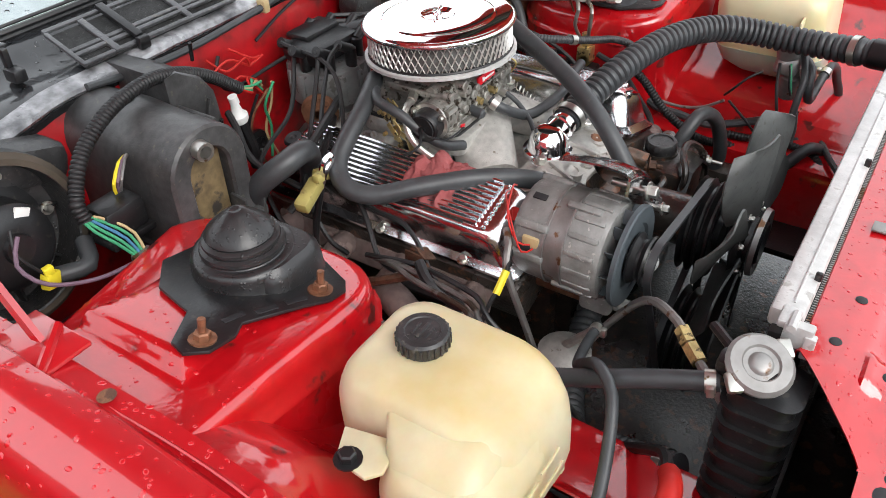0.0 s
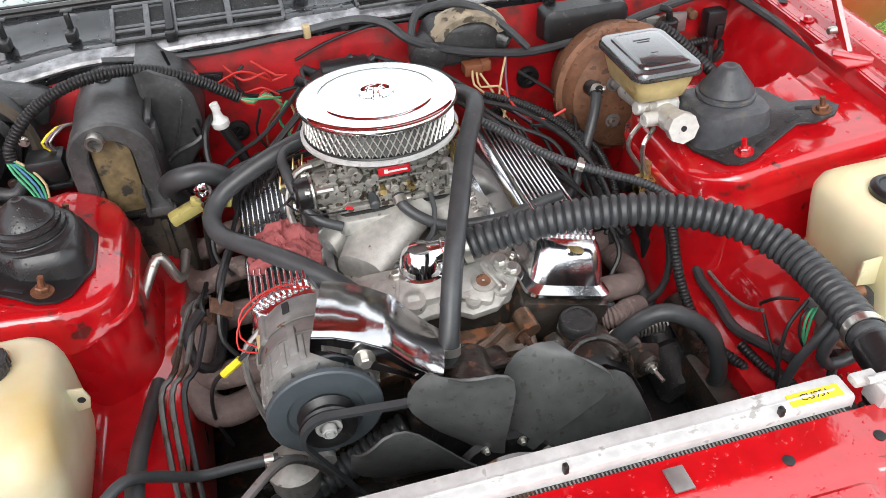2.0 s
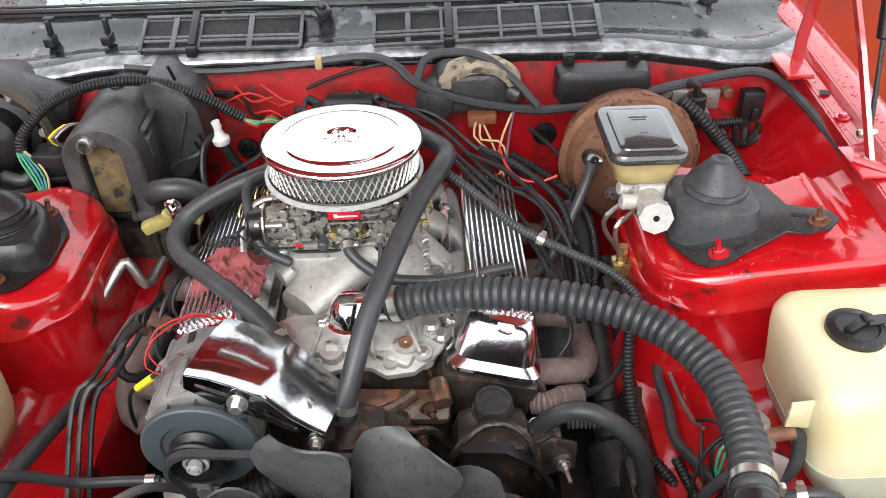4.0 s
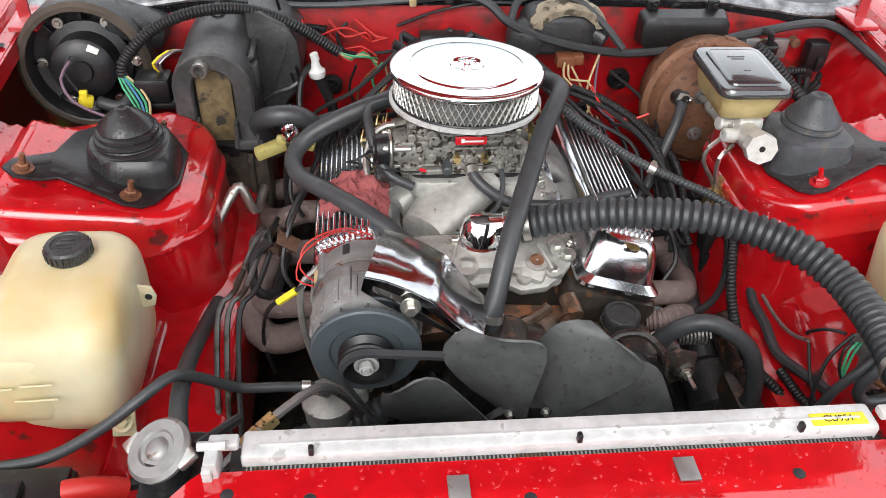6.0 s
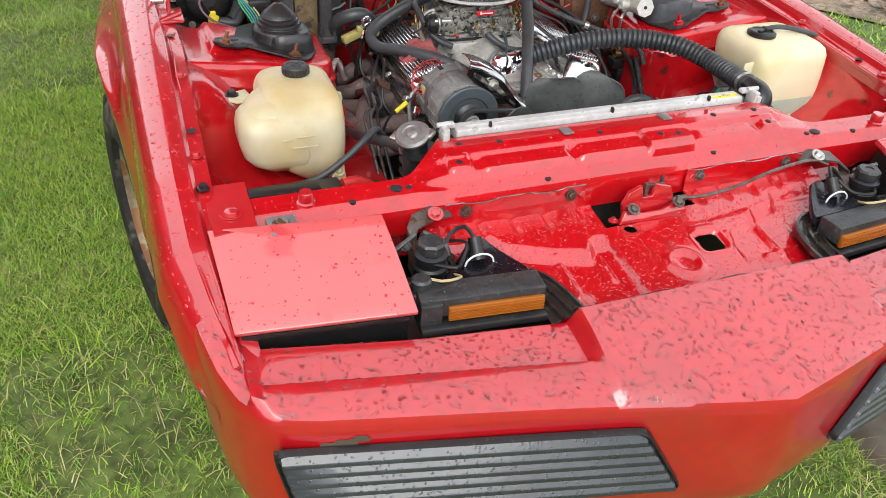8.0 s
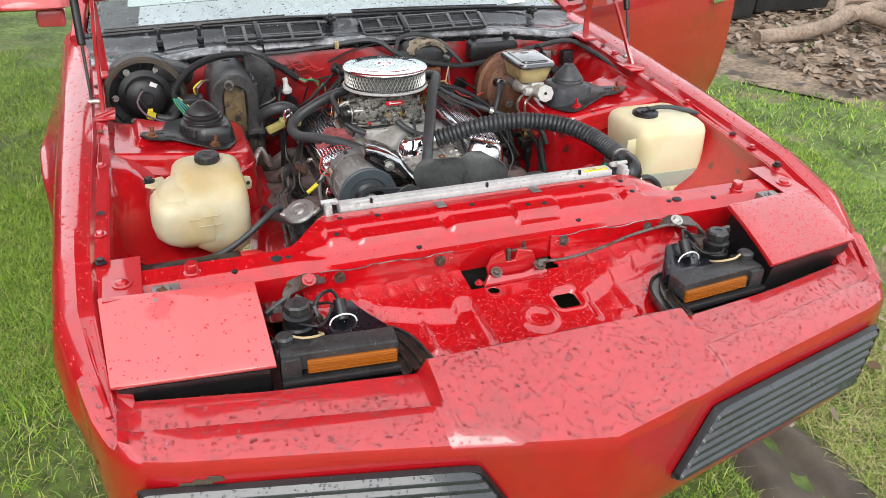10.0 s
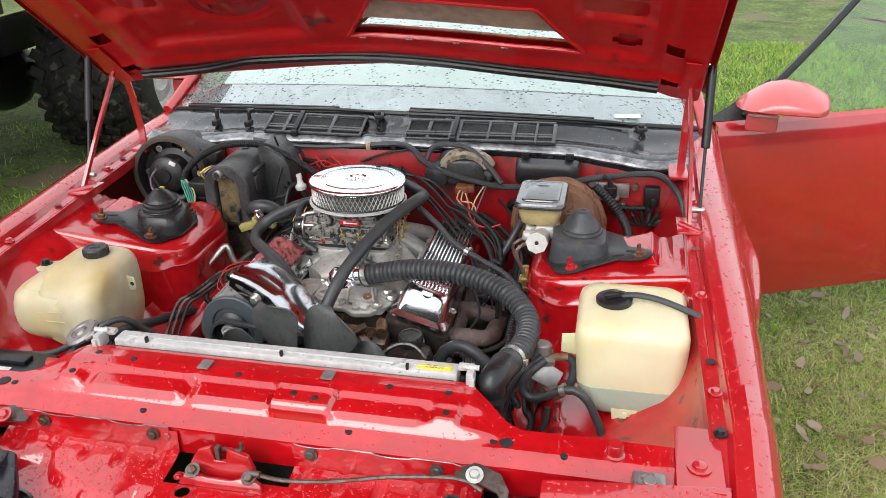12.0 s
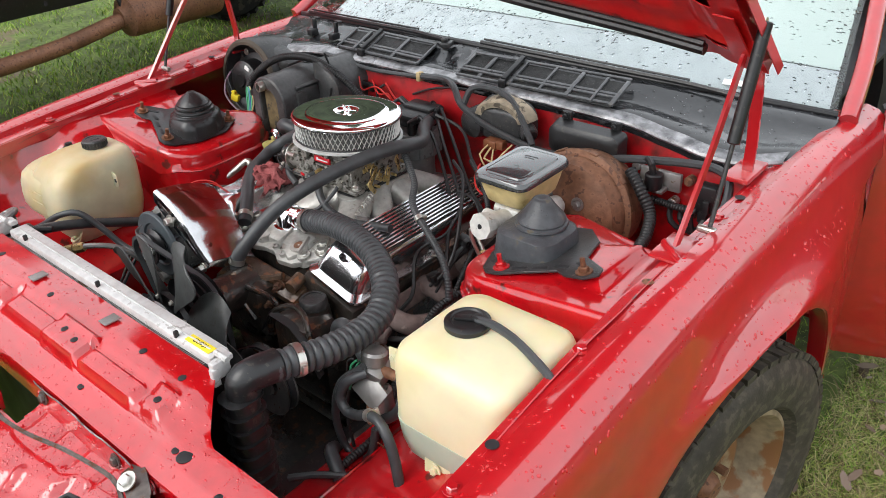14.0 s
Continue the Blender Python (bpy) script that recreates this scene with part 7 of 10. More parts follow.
def hose(pts, r, mat, label, ribs=0.0, clamps=(), name="hose", n=12, depth=0.14):
    h = solo(name, tube(pts, r, n, 0.012, ribs, depth), mat, label, "hose", "hoses of the engine bay")
    c = spline(pts, 0.01)
    for f in clamps:
        i = min(len(c) - 2, max(1, int(f * (len(c) - 1))))
        way = (c[i + 1] - c[i - 1]).normalized()
        band = lathe([(r + 0.0005, -0.006), (r + 0.002, -0.006), (r + 0.002, 0.006), (r + 0.0005, 0.006)], facing(c[i], way), 20)
        put(band, box((r + 0.004, 0, 0), (0.008, 0.014, 0.009), 0.002), facing(c[i], way))
        part("hose_clamp", band, ZINC, h, "steel worm-drive clamp")
    return h


hose([(0.045, -0.204, 0.748), (0.1, -0.213, 0.765), (0.18, -0.235, 0.79), (0.27, -0.262, 0.804), (0.345, -0.292, 0.806), (0.41, -0.335, 0.8), (0.45, -0.385, 0.788), (0.463, -0.44, 0.782), (0.458, -0.51, 0.785), (0.443, -0.57, 0.793), (0.436, -0.6, 0.797)],
     0.0245, RUBBER, "thick corrugated black upper radiator hose", 0.0125, (0.03, 0.94), "radiator_hose", 20, 0.2)
hose([(-0.014, -0.353, 0.665), (-0.013, -0.352, 0.7), (-0.002, -0.325, 0.735), (0.02, -0.27, 0.785), (0.05, -0.2, 0.822), (0.09, -0.1, 0.852), (0.128, -0.02, 0.866), (0.138, 0.03, 0.86), (0.12, 0.09, 0.845), (0.06, 0.16, 0.84), (0.0, 0.26, 0.82)],
     0.0148, RUBBER, "smooth black bypass hose looped past the air cleaner", 0, (0.055,), "heater_hose", 16)
hose([(-0.1, -0.262, 0.722), (-0.135, -0.225, 0.742), (-0.19, -0.175, 0.757), (-0.25, -0.115, 0.757), (-0.293, -0.06, 0.748), (-0.305, -0.02, 0.756), (-0.285, 0.01, 0.775), (-0.24, 0.02, 0.8), (-0.19, 0.03, 0.82), (-0.12, 0.06, 0.83)],
     0.0145, RUBBER, "smooth black heater hose over the rocker cover", 0, (0.05,), "heater_hose", 16)
hose([(-0.145, 0.04, 0.828), (-0.178, 0.01, 0.83), (-0.178, -0.03, 0.818), (-0.165, -0.07, 0.785), (-0.145, -0.09, 0.765), (-0.11, -0.1, 0.75)], 0.008, RUBBER, "thin black vacuum hose by the choke")
hose([(-0.36, 0.13, 0.7), (-0.37, 0.09, 0.76), (-0.34, 0.06, 0.79), (-0.3, 0.06, 0.79), (-0.27, 0.08, 0.75), (-0.26, 0.1, 0.68)], 0.018, RUBBER, "curved black heater return hose", 0, (), "heater_hose", 14)
hose([(-0.018, -0.095, 0.786), (-0.015, -0.113, 0.776), (0.012, -0.13, 0.757), (0.05, -0.14, 0.742), (0.13, -0.15, 0.745), (0.18, -0.145, 0.752), (0.232, -0.141, 0.76)], 0.0088, RUBBER, "black crankcase breather hose across the intake", 0, (0.04,))
hose([(0.03, -0.095, 0.78), (0.031, -0.12, 0.765), (0.02, -0.15, 0.745), (0.0, -0.17, 0.735), (-0.02, -0.2, 0.715)], 0.0042, RUBBER, "thin black vacuum line")
hose([(0.13, 0.02, 0.835), (0.19, -0.02, 0.805), (0.24, -0.08, 0.79), (0.315, -0.12, 0.768), (0.371, -0.15, 0.754), (0.41, -0.175, 0.728), (0.425, -0.19, 0.69)], 0.0075, RUBBER, "ribbed black vacuum hose to the brake valve", 0.006, (0.5,))
hose([(0.393, 0.105, 0.803), (0.378, 0.07, 0.772), (0.345, 0.03, 0.715), (0.315, -0.01, 0.68), (0.29, -0.02, 0.65)], 0.0095, RUBBER, "black brake booster vacuum hose with worn lettering", 0, (0.03,))
hose([(0.245, -0.325, 0.6), (0.273, -0.34, 0.65), (0.307, -0.35, 0.672), (0.345, -0.36, 0.66), (0.385, -0.37, 0.62), (0.405, -0.38, 0.545), (0.405, -0.36, 0.48), (0.4, -0.33, 0.4)], 0.0135, RUBBER, "black power steering return hose", 0, (0.05,))
hose([(-0.262, -0.412, 0.636), (-0.31, -0.415, 0.642), (-0.36, -0.425, 0.655), (-0.4, -0.45, 0.705), (-0.425, -0.475, 0.738), (-0.455, -0.505, 0.735), (-0.505, -0.525, 0.705), (-0.57, -0.54, 0.675), (-0.64, -0.545, 0.668), (-0.72, -0.535, 0.662), (-0.75, -0.5, 0.64)],
     0.0072, RUBBER, "black overflow hose under the coolant bottle", 0, (0.01,))
hose([(-0.39, -0.6, 0.75), (-0.405, -0.55, 0.74), (-0.42, -0.47, 0.71), (-0.428, -0.38, 0.672), (-0.428, -0.28, 0.632), (-0.424, -0.2, 0.605)], 0.0115, RUBBER, "smooth black hose from the radiator neck", 0, (0.03,))
hose([(-0.39, -0.58, 0.58), (-0.37, -0.5, 0.54), (-0.34, -0.42, 0.5), (-0.2, -0.36, 0.5), (-0.08, -0.34, 0.55)], 0.022, RUBBER, "black lower radiator hose in the shade", 0.012, (0.05,), "radiator_hose", 14)
cooler = solo("cooler_line", tube([(-0.375, -0.61, 0.7), (-0.33, -0.56, 0.712), (-0.29, -0.52, 0.72), (-0.25, -0.47, 0.7), (-0.22, -0.42, 0.62), (-0.2, -0.36, 0.5)], 0.006, 8), STEEL, "grey steel transmission cooler line", "pipe", "pipes of the engine bay")
part("brass_nut", put(rod((-0.335, -0.565, 0.711), (-0.318, -0.547, 0.715), 0.0105, 6), rod((-0.316, -0.545, 0.715), (-0.3, -0.53, 0.719), 0.0105, 6)), BRASS, cooler, "bright brass union nut")


# ---- bottles ----
def bottle(rings, mat, parent, name="body"):
    """Rounded sections (x0, x1, y0, y1, z, radius), from the bottom up."""
    secs = [[((x0 + x1) / 2 + px, (y0 + y1) / 2 + py, z) for px, py in round_outline(x1 - x0, y1 - y0, r, 6)] for x0, x1, y0, y1, z, r in rings]
    return part(name, loft(secs), mat, parent, sharp=60)


coolant = thing("coolant_bottle", (-0.59, -0.37, 0.64), "yellowed plastic coolant bottle with a black cap", "bottle")
bottle([(-0.56, -0.51, -0.44, -0.3, 0.618, 0.016), (-0.575, -0.5, -0.458, -0.288, 0.624, 0.022), (-0.6, -0.494, -0.474, -0.28, 0.645, 0.028), (-0.628, -0.489, -0.484, -0.274, 0.668, 0.032), (-0.645, -0.487, -0.488, -0.27, 0.693, 0.036),
               (-0.65, -0.485, -0.487, -0.268, 0.73, 0.04), (-0.65, -0.485, -0.482, -0.267, 0.76, 0.04), (-0.65, -0.486, -0.472, -0.268, 0.782, 0.04), (-0.647, -0.488, -0.46, -0.27, 0.795, 0.04), (-0.643, -0.492, -0.446, -0.273, 0.804, 0.038),
               (-0.637, -0.498, -0.428, -0.277, 0.811, 0.036), (-0.626, -0.51, -0.405, -0.284, 0.8155, 0.034), (-0.608, -0.53, -0.38, -0.292, 0.8175, 0.03)], BOTTLE, coolant)
bottle([(-0.655, -0.56, -0.478, -0.4, 0.668, 0.02), (-0.685, -0.555, -0.489, -0.372, 0.684, 0.03), (-0.7, -0.55, -0.492, -0.362, 0.7, 0.034), (-0.706, -0.55, -0.49, -0.36, 0.725, 0.036), (-0.706, -0.55, -0.486, -0.36, 0.75, 0.036), (-0.702, -0.55, -0.479, -0.362, 0.77, 0.036), (-0.692, -0.552, -0.467, -0.366, 0.782, 0.034), (-0.672, -0.556, -0.452, -0.372, 0.79, 0.03)], BOTTLE, coolant, "shoulder")
bottle([(-0.7, -0.55, -0.475, -0.362, 0.755, 0.036), (-0.694, -0.55, -0.47, -0.36, 0.775, 0.036), (-0.682, -0.55, -0.463, -0.356, 0.788, 0.034), (-0.664, -0.55, -0.45, -0.345, 0.798, 0.032), (-0.645, -0.55, -0.44, -0.335, 0.803, 0.03)], BOTTLE, coolant)
part("neck", lathe([(0.025, 0), (0.025, 0.008), (0.022, 0.01)], pose(-0.562, -0.335, 0.812), 24), BOTTLE, coolant)
capm = pose(-0.562, -0.335, 0.818)
ribbed = lathe([(0.027, 0), (0.028, 0.002), (0.028, 0.016), (0.0255, 0.019), (0.0195, 0.0195), (0.0185, 0.018), (0, 0.018)], capm, 28)
cb_cap = part("cap", ribbed, GREYBLACK, coolant, "ribbed black screw cap")
for k in range(24):
    a = 2 * math.pi * k / 24
    part("cap_rib", box((-0.562 + 0.028 * math.cos(a), -0.335 + 0.028 * math.sin(a), 0.8265), (0.003, 0.003, 0.013), 0.0008, (0, 0, math.degrees(a))), GREYBLACK, cb_cap)
part("cap_bar", put(box((-0.562, -0.335, 0.8364), (0.024, 0.004, 0.002), 0.0006), put(box((-0.562, -0.327, 0.8364), (0.017, 0.003, 0.0015), 0.0005), box((-0.562, -0.343, 0.8364), (0.017, 0.003, 0.0015), 0.0005))), GREYBLACK, cb_cap)
tab = part("tab", plate([(0, -0.02), (0.02, -0.016), (0.024, 0.0), (0.02, 0.016), (0, 0.02)], 0.004, pose(-0.488, -0.345, 0.755, 90, 0, 0), 0.001), BOTTLE, coolant)
part("tab_hole", rod((-0.474, -0.3495, 0.755), (-0.474, -0.344, 0.755), 0.005, 12), DARK, coolant)
part("side_tab", plate([(-0.032, -0.016), (-0.02, -0.03), (0.02, -0.03), (0.02, 0.03), (-0.02, 0.02)], 0.005, pose(-0.682, -0.345, 0.779, 0, 4, 12), 0.0015), BOTTLE, coolant)
part("tab_bolt", screw((-0.7, -0.341, 0.785), (0, 0, 1), 0.009, 0.01), BLACK, coolant, "dark hex bolt")
part("lower_tab", put(plate([(0, -0.02), (0.03, -0.02), (0.03, 0.02), (0, 0.02)], 0.004, pose(-0.52, -0.46, 0.64, 60, 0, 0), 0.001), screw((-0.505, -0.466, 0.642), (0, -0.5, 1), 0.008)), BOTTLE, coolant)
for x0, x1, z in ((-0.595, -0.558, 0.748), (-0.605, -0.555, 0.727), (-0.625, -0.603, 0.744)):
    y = -0.4935 - 0.2 * (0.74 - z)
    part("moulded_mark", tube([(x0, y, z), ((x0 + x1) / 2, y - 0.0005, z + 0.0004), (x1, y, z + 0.001)], 0.0014, 5, 0.006), BOTTLE, coolant)
# washer bottle
washer = thing("washer_bottle", (0.66, -0.38, 0.64), "cream plastic washer bottle, part filled, with a black cap", "bottle")
rings = [(0.6, 0.71, -0.49, -0.36, 0.642, 0.025), (0.585, 0.735, -0.495, -0.33, 0.65, 0.03), (0.572, 0.755, -0.495, -0.3, 0.668, 0.032), (0.563, 0.765, -0.494, -0.285, 0.7, 0.034), (0.56, 0.77, -0.49, -0.28, 0.74, 0.034),
         (0.556, 0.772, -0.486, -0.277, 0.78, 0.034), (0.556, 0.772, -0.484, -0.276, 0.8, 0.034), (0.56, 0.768, -0.478, -0.28, 0.814, 0.034), (0.57, 0.758, -0.466, -0.29, 0.8235, 0.032), (0.59, 0.738, -0.445, -0.31, 0.827, 0.03)]
bottle(rings, BOTTLE_PALE, washer)
level = [(x0 - 0.001, x1 + 0.001, y0 - 0.001, y1 + 0.001, z, r) for x0, x1, y0, y1, z, r in rings[:4]]
bottle(level, FLUID, washer, "fluid")
wcap = part("cap", lathe([(0.032, 0), (0.036, 0.003), (0.036, 0.01), (0.03, 0.014), (0.026, 0.0145), (0.024, 0.012), (0, 0.012)], pose(0.626, -0.375, 0.825), 28), BLACK, washer, "black flip cap")
part("cap_grip", put(box((0.626, -0.375, 0.84), (0.04, 0.012, 0.006), 0.002, (0, 0, 30)), box((0.64, -0.368, 0.842), (0.014, 0.014, 0.008), 0.002)), BLACK, wcap)
part("filler_hose", tube([(0.64, -0.37, 0.84), (0.67, -0.37, 0.843), (0.71, -0.375, 0.84), (0.75, -0.385, 0.832), (0.785, -0.395, 0.822), (0.8, -0.4, 0.812)], 0.0065, 8), RUBBER, washer, "thin black hose from the cap")
part("tab", put(plate([(-0.03, -0.02), (0, -0.024), (0, 0.024), (-0.03, 0.02)], 0.004, pose(0.56, -0.448, 0.768, 90, 0, 0), 0.001), rod((0.535, -0.453, 0.768), (0.535, -0.446, 0.768), 0.005, 10)), BOTTLE_PALE, washer)
part("lower_tab", put(put(plate([(-0.022, -0.03), (0.022, -0.03), (0.03, 0.02), (-0.03, 0.02)], 0.005, pose(0.659, -0.49, 0.66, 75, 0, 0), 0.002), screw((0.659, -0.501, 0.648), (0, -1, 0.2), 0.007)), B()), BOTTLE_PALE, washer)

# ---- battery ----
bat = thing("battery", (-0.645, -0.64, 0.51), "black car battery with a white label and red terminal cover", "battery")
part("case", box((-0.645, -0.642, 0.595), (0.235, 0.165, 0.17), 0.006), BLACK, bat)
part("top", put(box((-0.645, -0.642, 0.684), (0.228, 0.158, 0.012), 0.004), box((-0.645, -0.6, 0.694), (0.14, 0.03, 0.012), 0.004)), BLACK, bat)
part("case_label", box((-0.66, -0.648, 0.6912), (0.125, 0.044, 0.001), 0.0003), LABEL_W, bat, "white label with red and black print")
part("label_bar", box((-0.708, -0.646, 0.692), (0.016, 0.024, 0.0006), 0, (0, 0, 20)), BADGE_RED, bat)
for k in range(3):
    part("label_bar", box((-0.645 + 0.006 * k, -0.64 - 0.009 * k, 0.692), (0.07 - 0.012 * k, 0.003, 0.0006), 0), INK, bat)
part("terminal_cover", put(tube([(-0.53, -0.6, 0.692), (-0.5, -0.595, 0.69), (-0.47, -0.585, 0.67)], 0.013, 10), B()), WIRE_RED, bat, "red terminal cover")
part("earth_cable", tube([(-0.48, -0.585, 0.675), (-0.44, -0.57, 0.66), (-0.4, -0.53, 0.6), (-0.35, -0.45, 0.5)], 0.007, 8), WIRE, bat)
part("negative_cable", tube([(-0.75, -0.56, 0.69), (-0.74, -0.55, 0.68), (-0.73, -0.54, 0.64)], 0.008, 8), WIRE, bat)


# ---- strut mounts ----
def strut_mount(s):
    c = Vector((s * 0.545, -0.064, tower_z(0.545) + 0.0025))
    m = Matrix.Translation(c) @ pose(0, 0, 0, 0, -s * 11.9, 0)
    t = thing("strut_mount", c, ("glossy black" if s < 0 else "dusty grey") + " rubber strut boot on a bolted slotted plate", "strut mount", "strut mounts")
    out = [(-0.052, -0.108), (-0.035, -0.122), (-0.008, -0.122), (0.02, -0.108), (0.09, -0.08), (0.112, -0.092), (0.148, -0.092), (0.168, -0.074), (0.162, -0.05), (0.112, -0.018), (0.098, 0.045), (0.055, 0.09), (-0.04, 0.09), (-0.076, 0.035), (-0.077, -0.05)]
    part("plate", plate([(s * x, y) for x, y in (out if s > 0 else out[::-1])], 0.005, m, 0.0015), BLACK if s < 0 else GREYBLACK, t, "black slotted plate")
    up = Matrix.Translation(c)
    if s < 0:
        rough = lathe([(0.07, -0.012), (0.069, 0.008), (0.066, 0.013), (0.0645, 0.03), (0.062, 0.036), (0.057, 0.039), (0.051, 0.0395), (0.05, 0.041), (0.0515, 0.044), (0.0505, 0.048), (0.047, 0.05), (0.0455, 0.0505), (0.047, 0.053), (0.0465, 0.057), (0.043, 0.0595), (0.041, 0.06), (0.042, 0.0625), (0.04, 0.066), (0.034, 0.072), (0.023, 0.082), (0.0145, 0.0875), (0.011, 0.0905), (0.007, 0.0915), (0.004, 0.09), (0, 0.089)], up, 48)
        put(rough, loft([[up @ Vector((0.018 + px * k, -0.022 + py * k, z)) for px, py in round_outline(0.1, 0.1, 0.03, 5)] for k, z in ((1.1, -0.01), (1.06, 0.014), (1.0, 0.03), (0.86, 0.037))]))
    else:
        rough = lathe([(0.058, 0.03), (0.0555, 0.046), (0.05, 0.0495), (0.047, 0.05), (0.0485, 0.053), (0.0475, 0.057), (0.0435, 0.059), (0.0445, 0.062), (0.0425, 0.067), (0.035, 0.076), (0.0255, 0.088), (0.0175, 0.099), (0.0155, 0.1015), (0.012, 0.1025), (0.008, 0.102), (0.005, 0.1005), (0, 0.1)], up, 48)
        put(rough, loft([[up @ Vector((px * k - 0.004, py * k - 0.008, z)) for px, py in round_outline(0.128, 0.122, 0.034, 6)] for k, z in ((1.06, -0.014), (1.03, 0.008), (0.99, 0.034), (0.95, 0.044), (0.84, 0.049))]))
    part("boot", rough, BOOT if s < 0 else BOOT_GREY, t, "glossy black rubber boot" if s < 0 else "dusty slate-grey rubber boot")
    for x, y in ((-0.015, -0.1), (0.139, -0.072), (-0.03, 0.075)):
        p, way = m @ Vector((s * x, y, 0.005)), m.to_3x3() @ Vector((0, 0, 1))
        part("nut", put(screw(p, way, 0.0095, 0.009), rod(p, p + way * 0.026, 0.0045, 8)), (RED_BAY if s > 0 and x == -0.015 else COPPER), t, "stud and nut")
    for x, y, turn in ((0.02, -0.094, 20), (0.055, -0.082, 20), (0.09, -0.066, 10), (-0.066, -0.02, 80), (-0.06, 0.04, 70), (0.12, -0.05, -30)):
        slot = box((s * x, y, 0.0054), (0.026, 0.009, 0.001), 0.0004, (0, 0, s * turn))
        slot.transform(m)
        part("slot", slot, DARK, t)


for s in (-1, 1):
    strut_mount(s)

# ---- heater box and blower ----
hb = thing("heater_box", (-0.43, 0.2, 0.55), "grimy black heater and air-conditioning case on the firewall", "heater box")
arch = [(-0.066, -0.13), (0.066, -0.13), (0.064, -0.02)] + [(0.064 * math.cos(a), 0.0 + 0.066 * math.sin(a)) for a in np.linspace(0.15, math.pi - 0.15, 12)] + [(-0.064, -0.02)]
part("dome", loft([[(-0.437 + x * k, y, 0.812 + z * k2 + dz) for x, z in arch] for y, k, k2, dz in ((0.078, 0.9, 0.95, 0.0), (0.082, 0.97, 1.0, 0.0), (0.1, 1.0, 1.0, 0.0), (0.2, 1.02, 1.02, 0.004), (0.315, 1.02, 1.02, -0.005))]), HEATER, hb, "dusty black domed case", 30)
def arch_band(r0, r1, foot, y0, y1, cx=-0.437, cz=0.812):
    """An arched rail: up one side, over the top and down the other."""
    path = [(-1, -0.105 - foot * 0.0), (-1, -0.05), (-1, -0.01)] + [(-math.cos(a), 0.06 * math.sin(a) / 0.06) for a in np.linspace(0.12, math.pi - 0.12, 14)] + [(1, -0.01), (1, -0.05), (1, -0.105)]
    rows = []
    for k, (u, v) in enumerate(path):
        curved = 2 < k < len(path) - 3
        ring = []
        for r, y in ((r0, y1), (r0, y0 + 0.004), (r0 - 0.004, y0), (r1 + 0.003, y0), (r1, y0 + 0.004), (r1, y1)):
            ring.append((cx + u * r, y, cz + (v * r if curved else v)))
        rows.append(ring)
    return sheet(rows, 0.002)


part("front_rail", arch_band(0.067, 0.034, 0, 0.05, 0.1), HEATER, hb, "arched black front rail", 30)
for x in (-0.488, -0.386):
    part("rail_foot", put(put(box((x, 0.058, 0.708), (0.05, 0.04, 0.018), 0.003), box((x - 0.018, 0.05, 0.73), (0.006, 0.03, 0.045), 0.002, (8, 0, 0))), box((x + 0.018, 0.05, 0.73), (0.006, 0.03, 0.045), 0.002, (8, 0, 0))), HEATER, hb)
part("drain_channel", box((-0.437, 0.07, 0.775), (0.06, 0.012, 0.15), 0.002), material("muddy_brown_channel", (0.12, 0.085, 0.04), 0.7, spread=0.4, grain=60, dirt=(0.03, 0.025, 0.02), dirt_at=0.58, dirt_scale=30), hb, "mud-stained drain channel")
part("dome_button", lathe([(0.012, 0), (0.012, 0.003), (0.004, 0.004), (0, 0.002)], pose(-0.437, 0.2, 0.882), 14), HEATER, hb)
part("dome_notch", put(box((-0.372, 0.11, 0.81), (0.016, 0.03, 0.05), 0.004), box((-0.375, 0.16, 0.845), (0.01, 0.12, 0.012), 0.003, (0, 35, 0))), HEATER, hb)
part("flange", put(put(box((-0.437, 0.12, 0.7), (0.15, 0.14, 0.008), 0.003), box((-0.437, 0.118, 0.688), (0.142, 0.132, 0.008), 0.003)), box((-0.35, 0.16, 0.7), (0.06, 0.1, 0.008), 0.003)), BLACK, hb)
part("lower_case", put(put(box((-0.425, 0.125, 0.57), (0.14, 0.13, 0.24), 0.012, taper=0.94), box((-0.39, 0.058, 0.57), (0.012, 0.01, 0.22), 0.003)), box((-0.45, 0.058, 0.57), (0.008, 0.008, 0.22), 0.002)), material("mud_browned_heater_case", (0.05, 0.04, 0.03), 0.5, spread=0.35, grain=60, dirt=(0.02, 0.018, 0.016), dirt_at=0.58, dirt_scale=50), hb, "mud-browned lower case")
side = [(-0.385, 0.66), (-0.385, 0.895), (-0.36, 0.897), (-0.32, 0.872), (-0.3, 0.84), (-0.296, 0.79), (-0.306, 0.74), (-0.34, 0.7), (-0.36, 0.66)]
part("side_case", loft([[(x + dx * (x + 0.385), y, z) for x, z in side] for y, dx in ((0.175, -0.12), (0.18, 0.0), (0.24, 0.06), (0.315, 0.1))]), HEATER, hb, "sloping black side case", 50)
part("case_rib", put(box((-0.335, 0.172, 0.79), (0.004, 0.008, 0.1), 0.001, (0, 20, 0)), tube([(-0.375, 0.172, 0.72), (-0.35, 0.172, 0.74), (-0.32, 0.172, 0.75), (-0.303, 0.176, 0.76)], 0.005, 6)), HEATER, hb)
for x, z in ((-0.31, 0.75), (-0.3, 0.765), (-0.325, 0.9)):
    part("case_pin", rod((x, 0.18, z), (x - 0.004, 0.172, z + 0.03), 0.003, 6), BLACK, hb)
for k in range(4):
    part("case_clip", box((-0.5 + 0.042 * k, 0.052, 0.692), (0.018, 0.012, 0.028), 0.003), BLACK, hb)
fit_m = facing((-0.447, 0.068, 0.855), (-0.12, -1, -0.05))
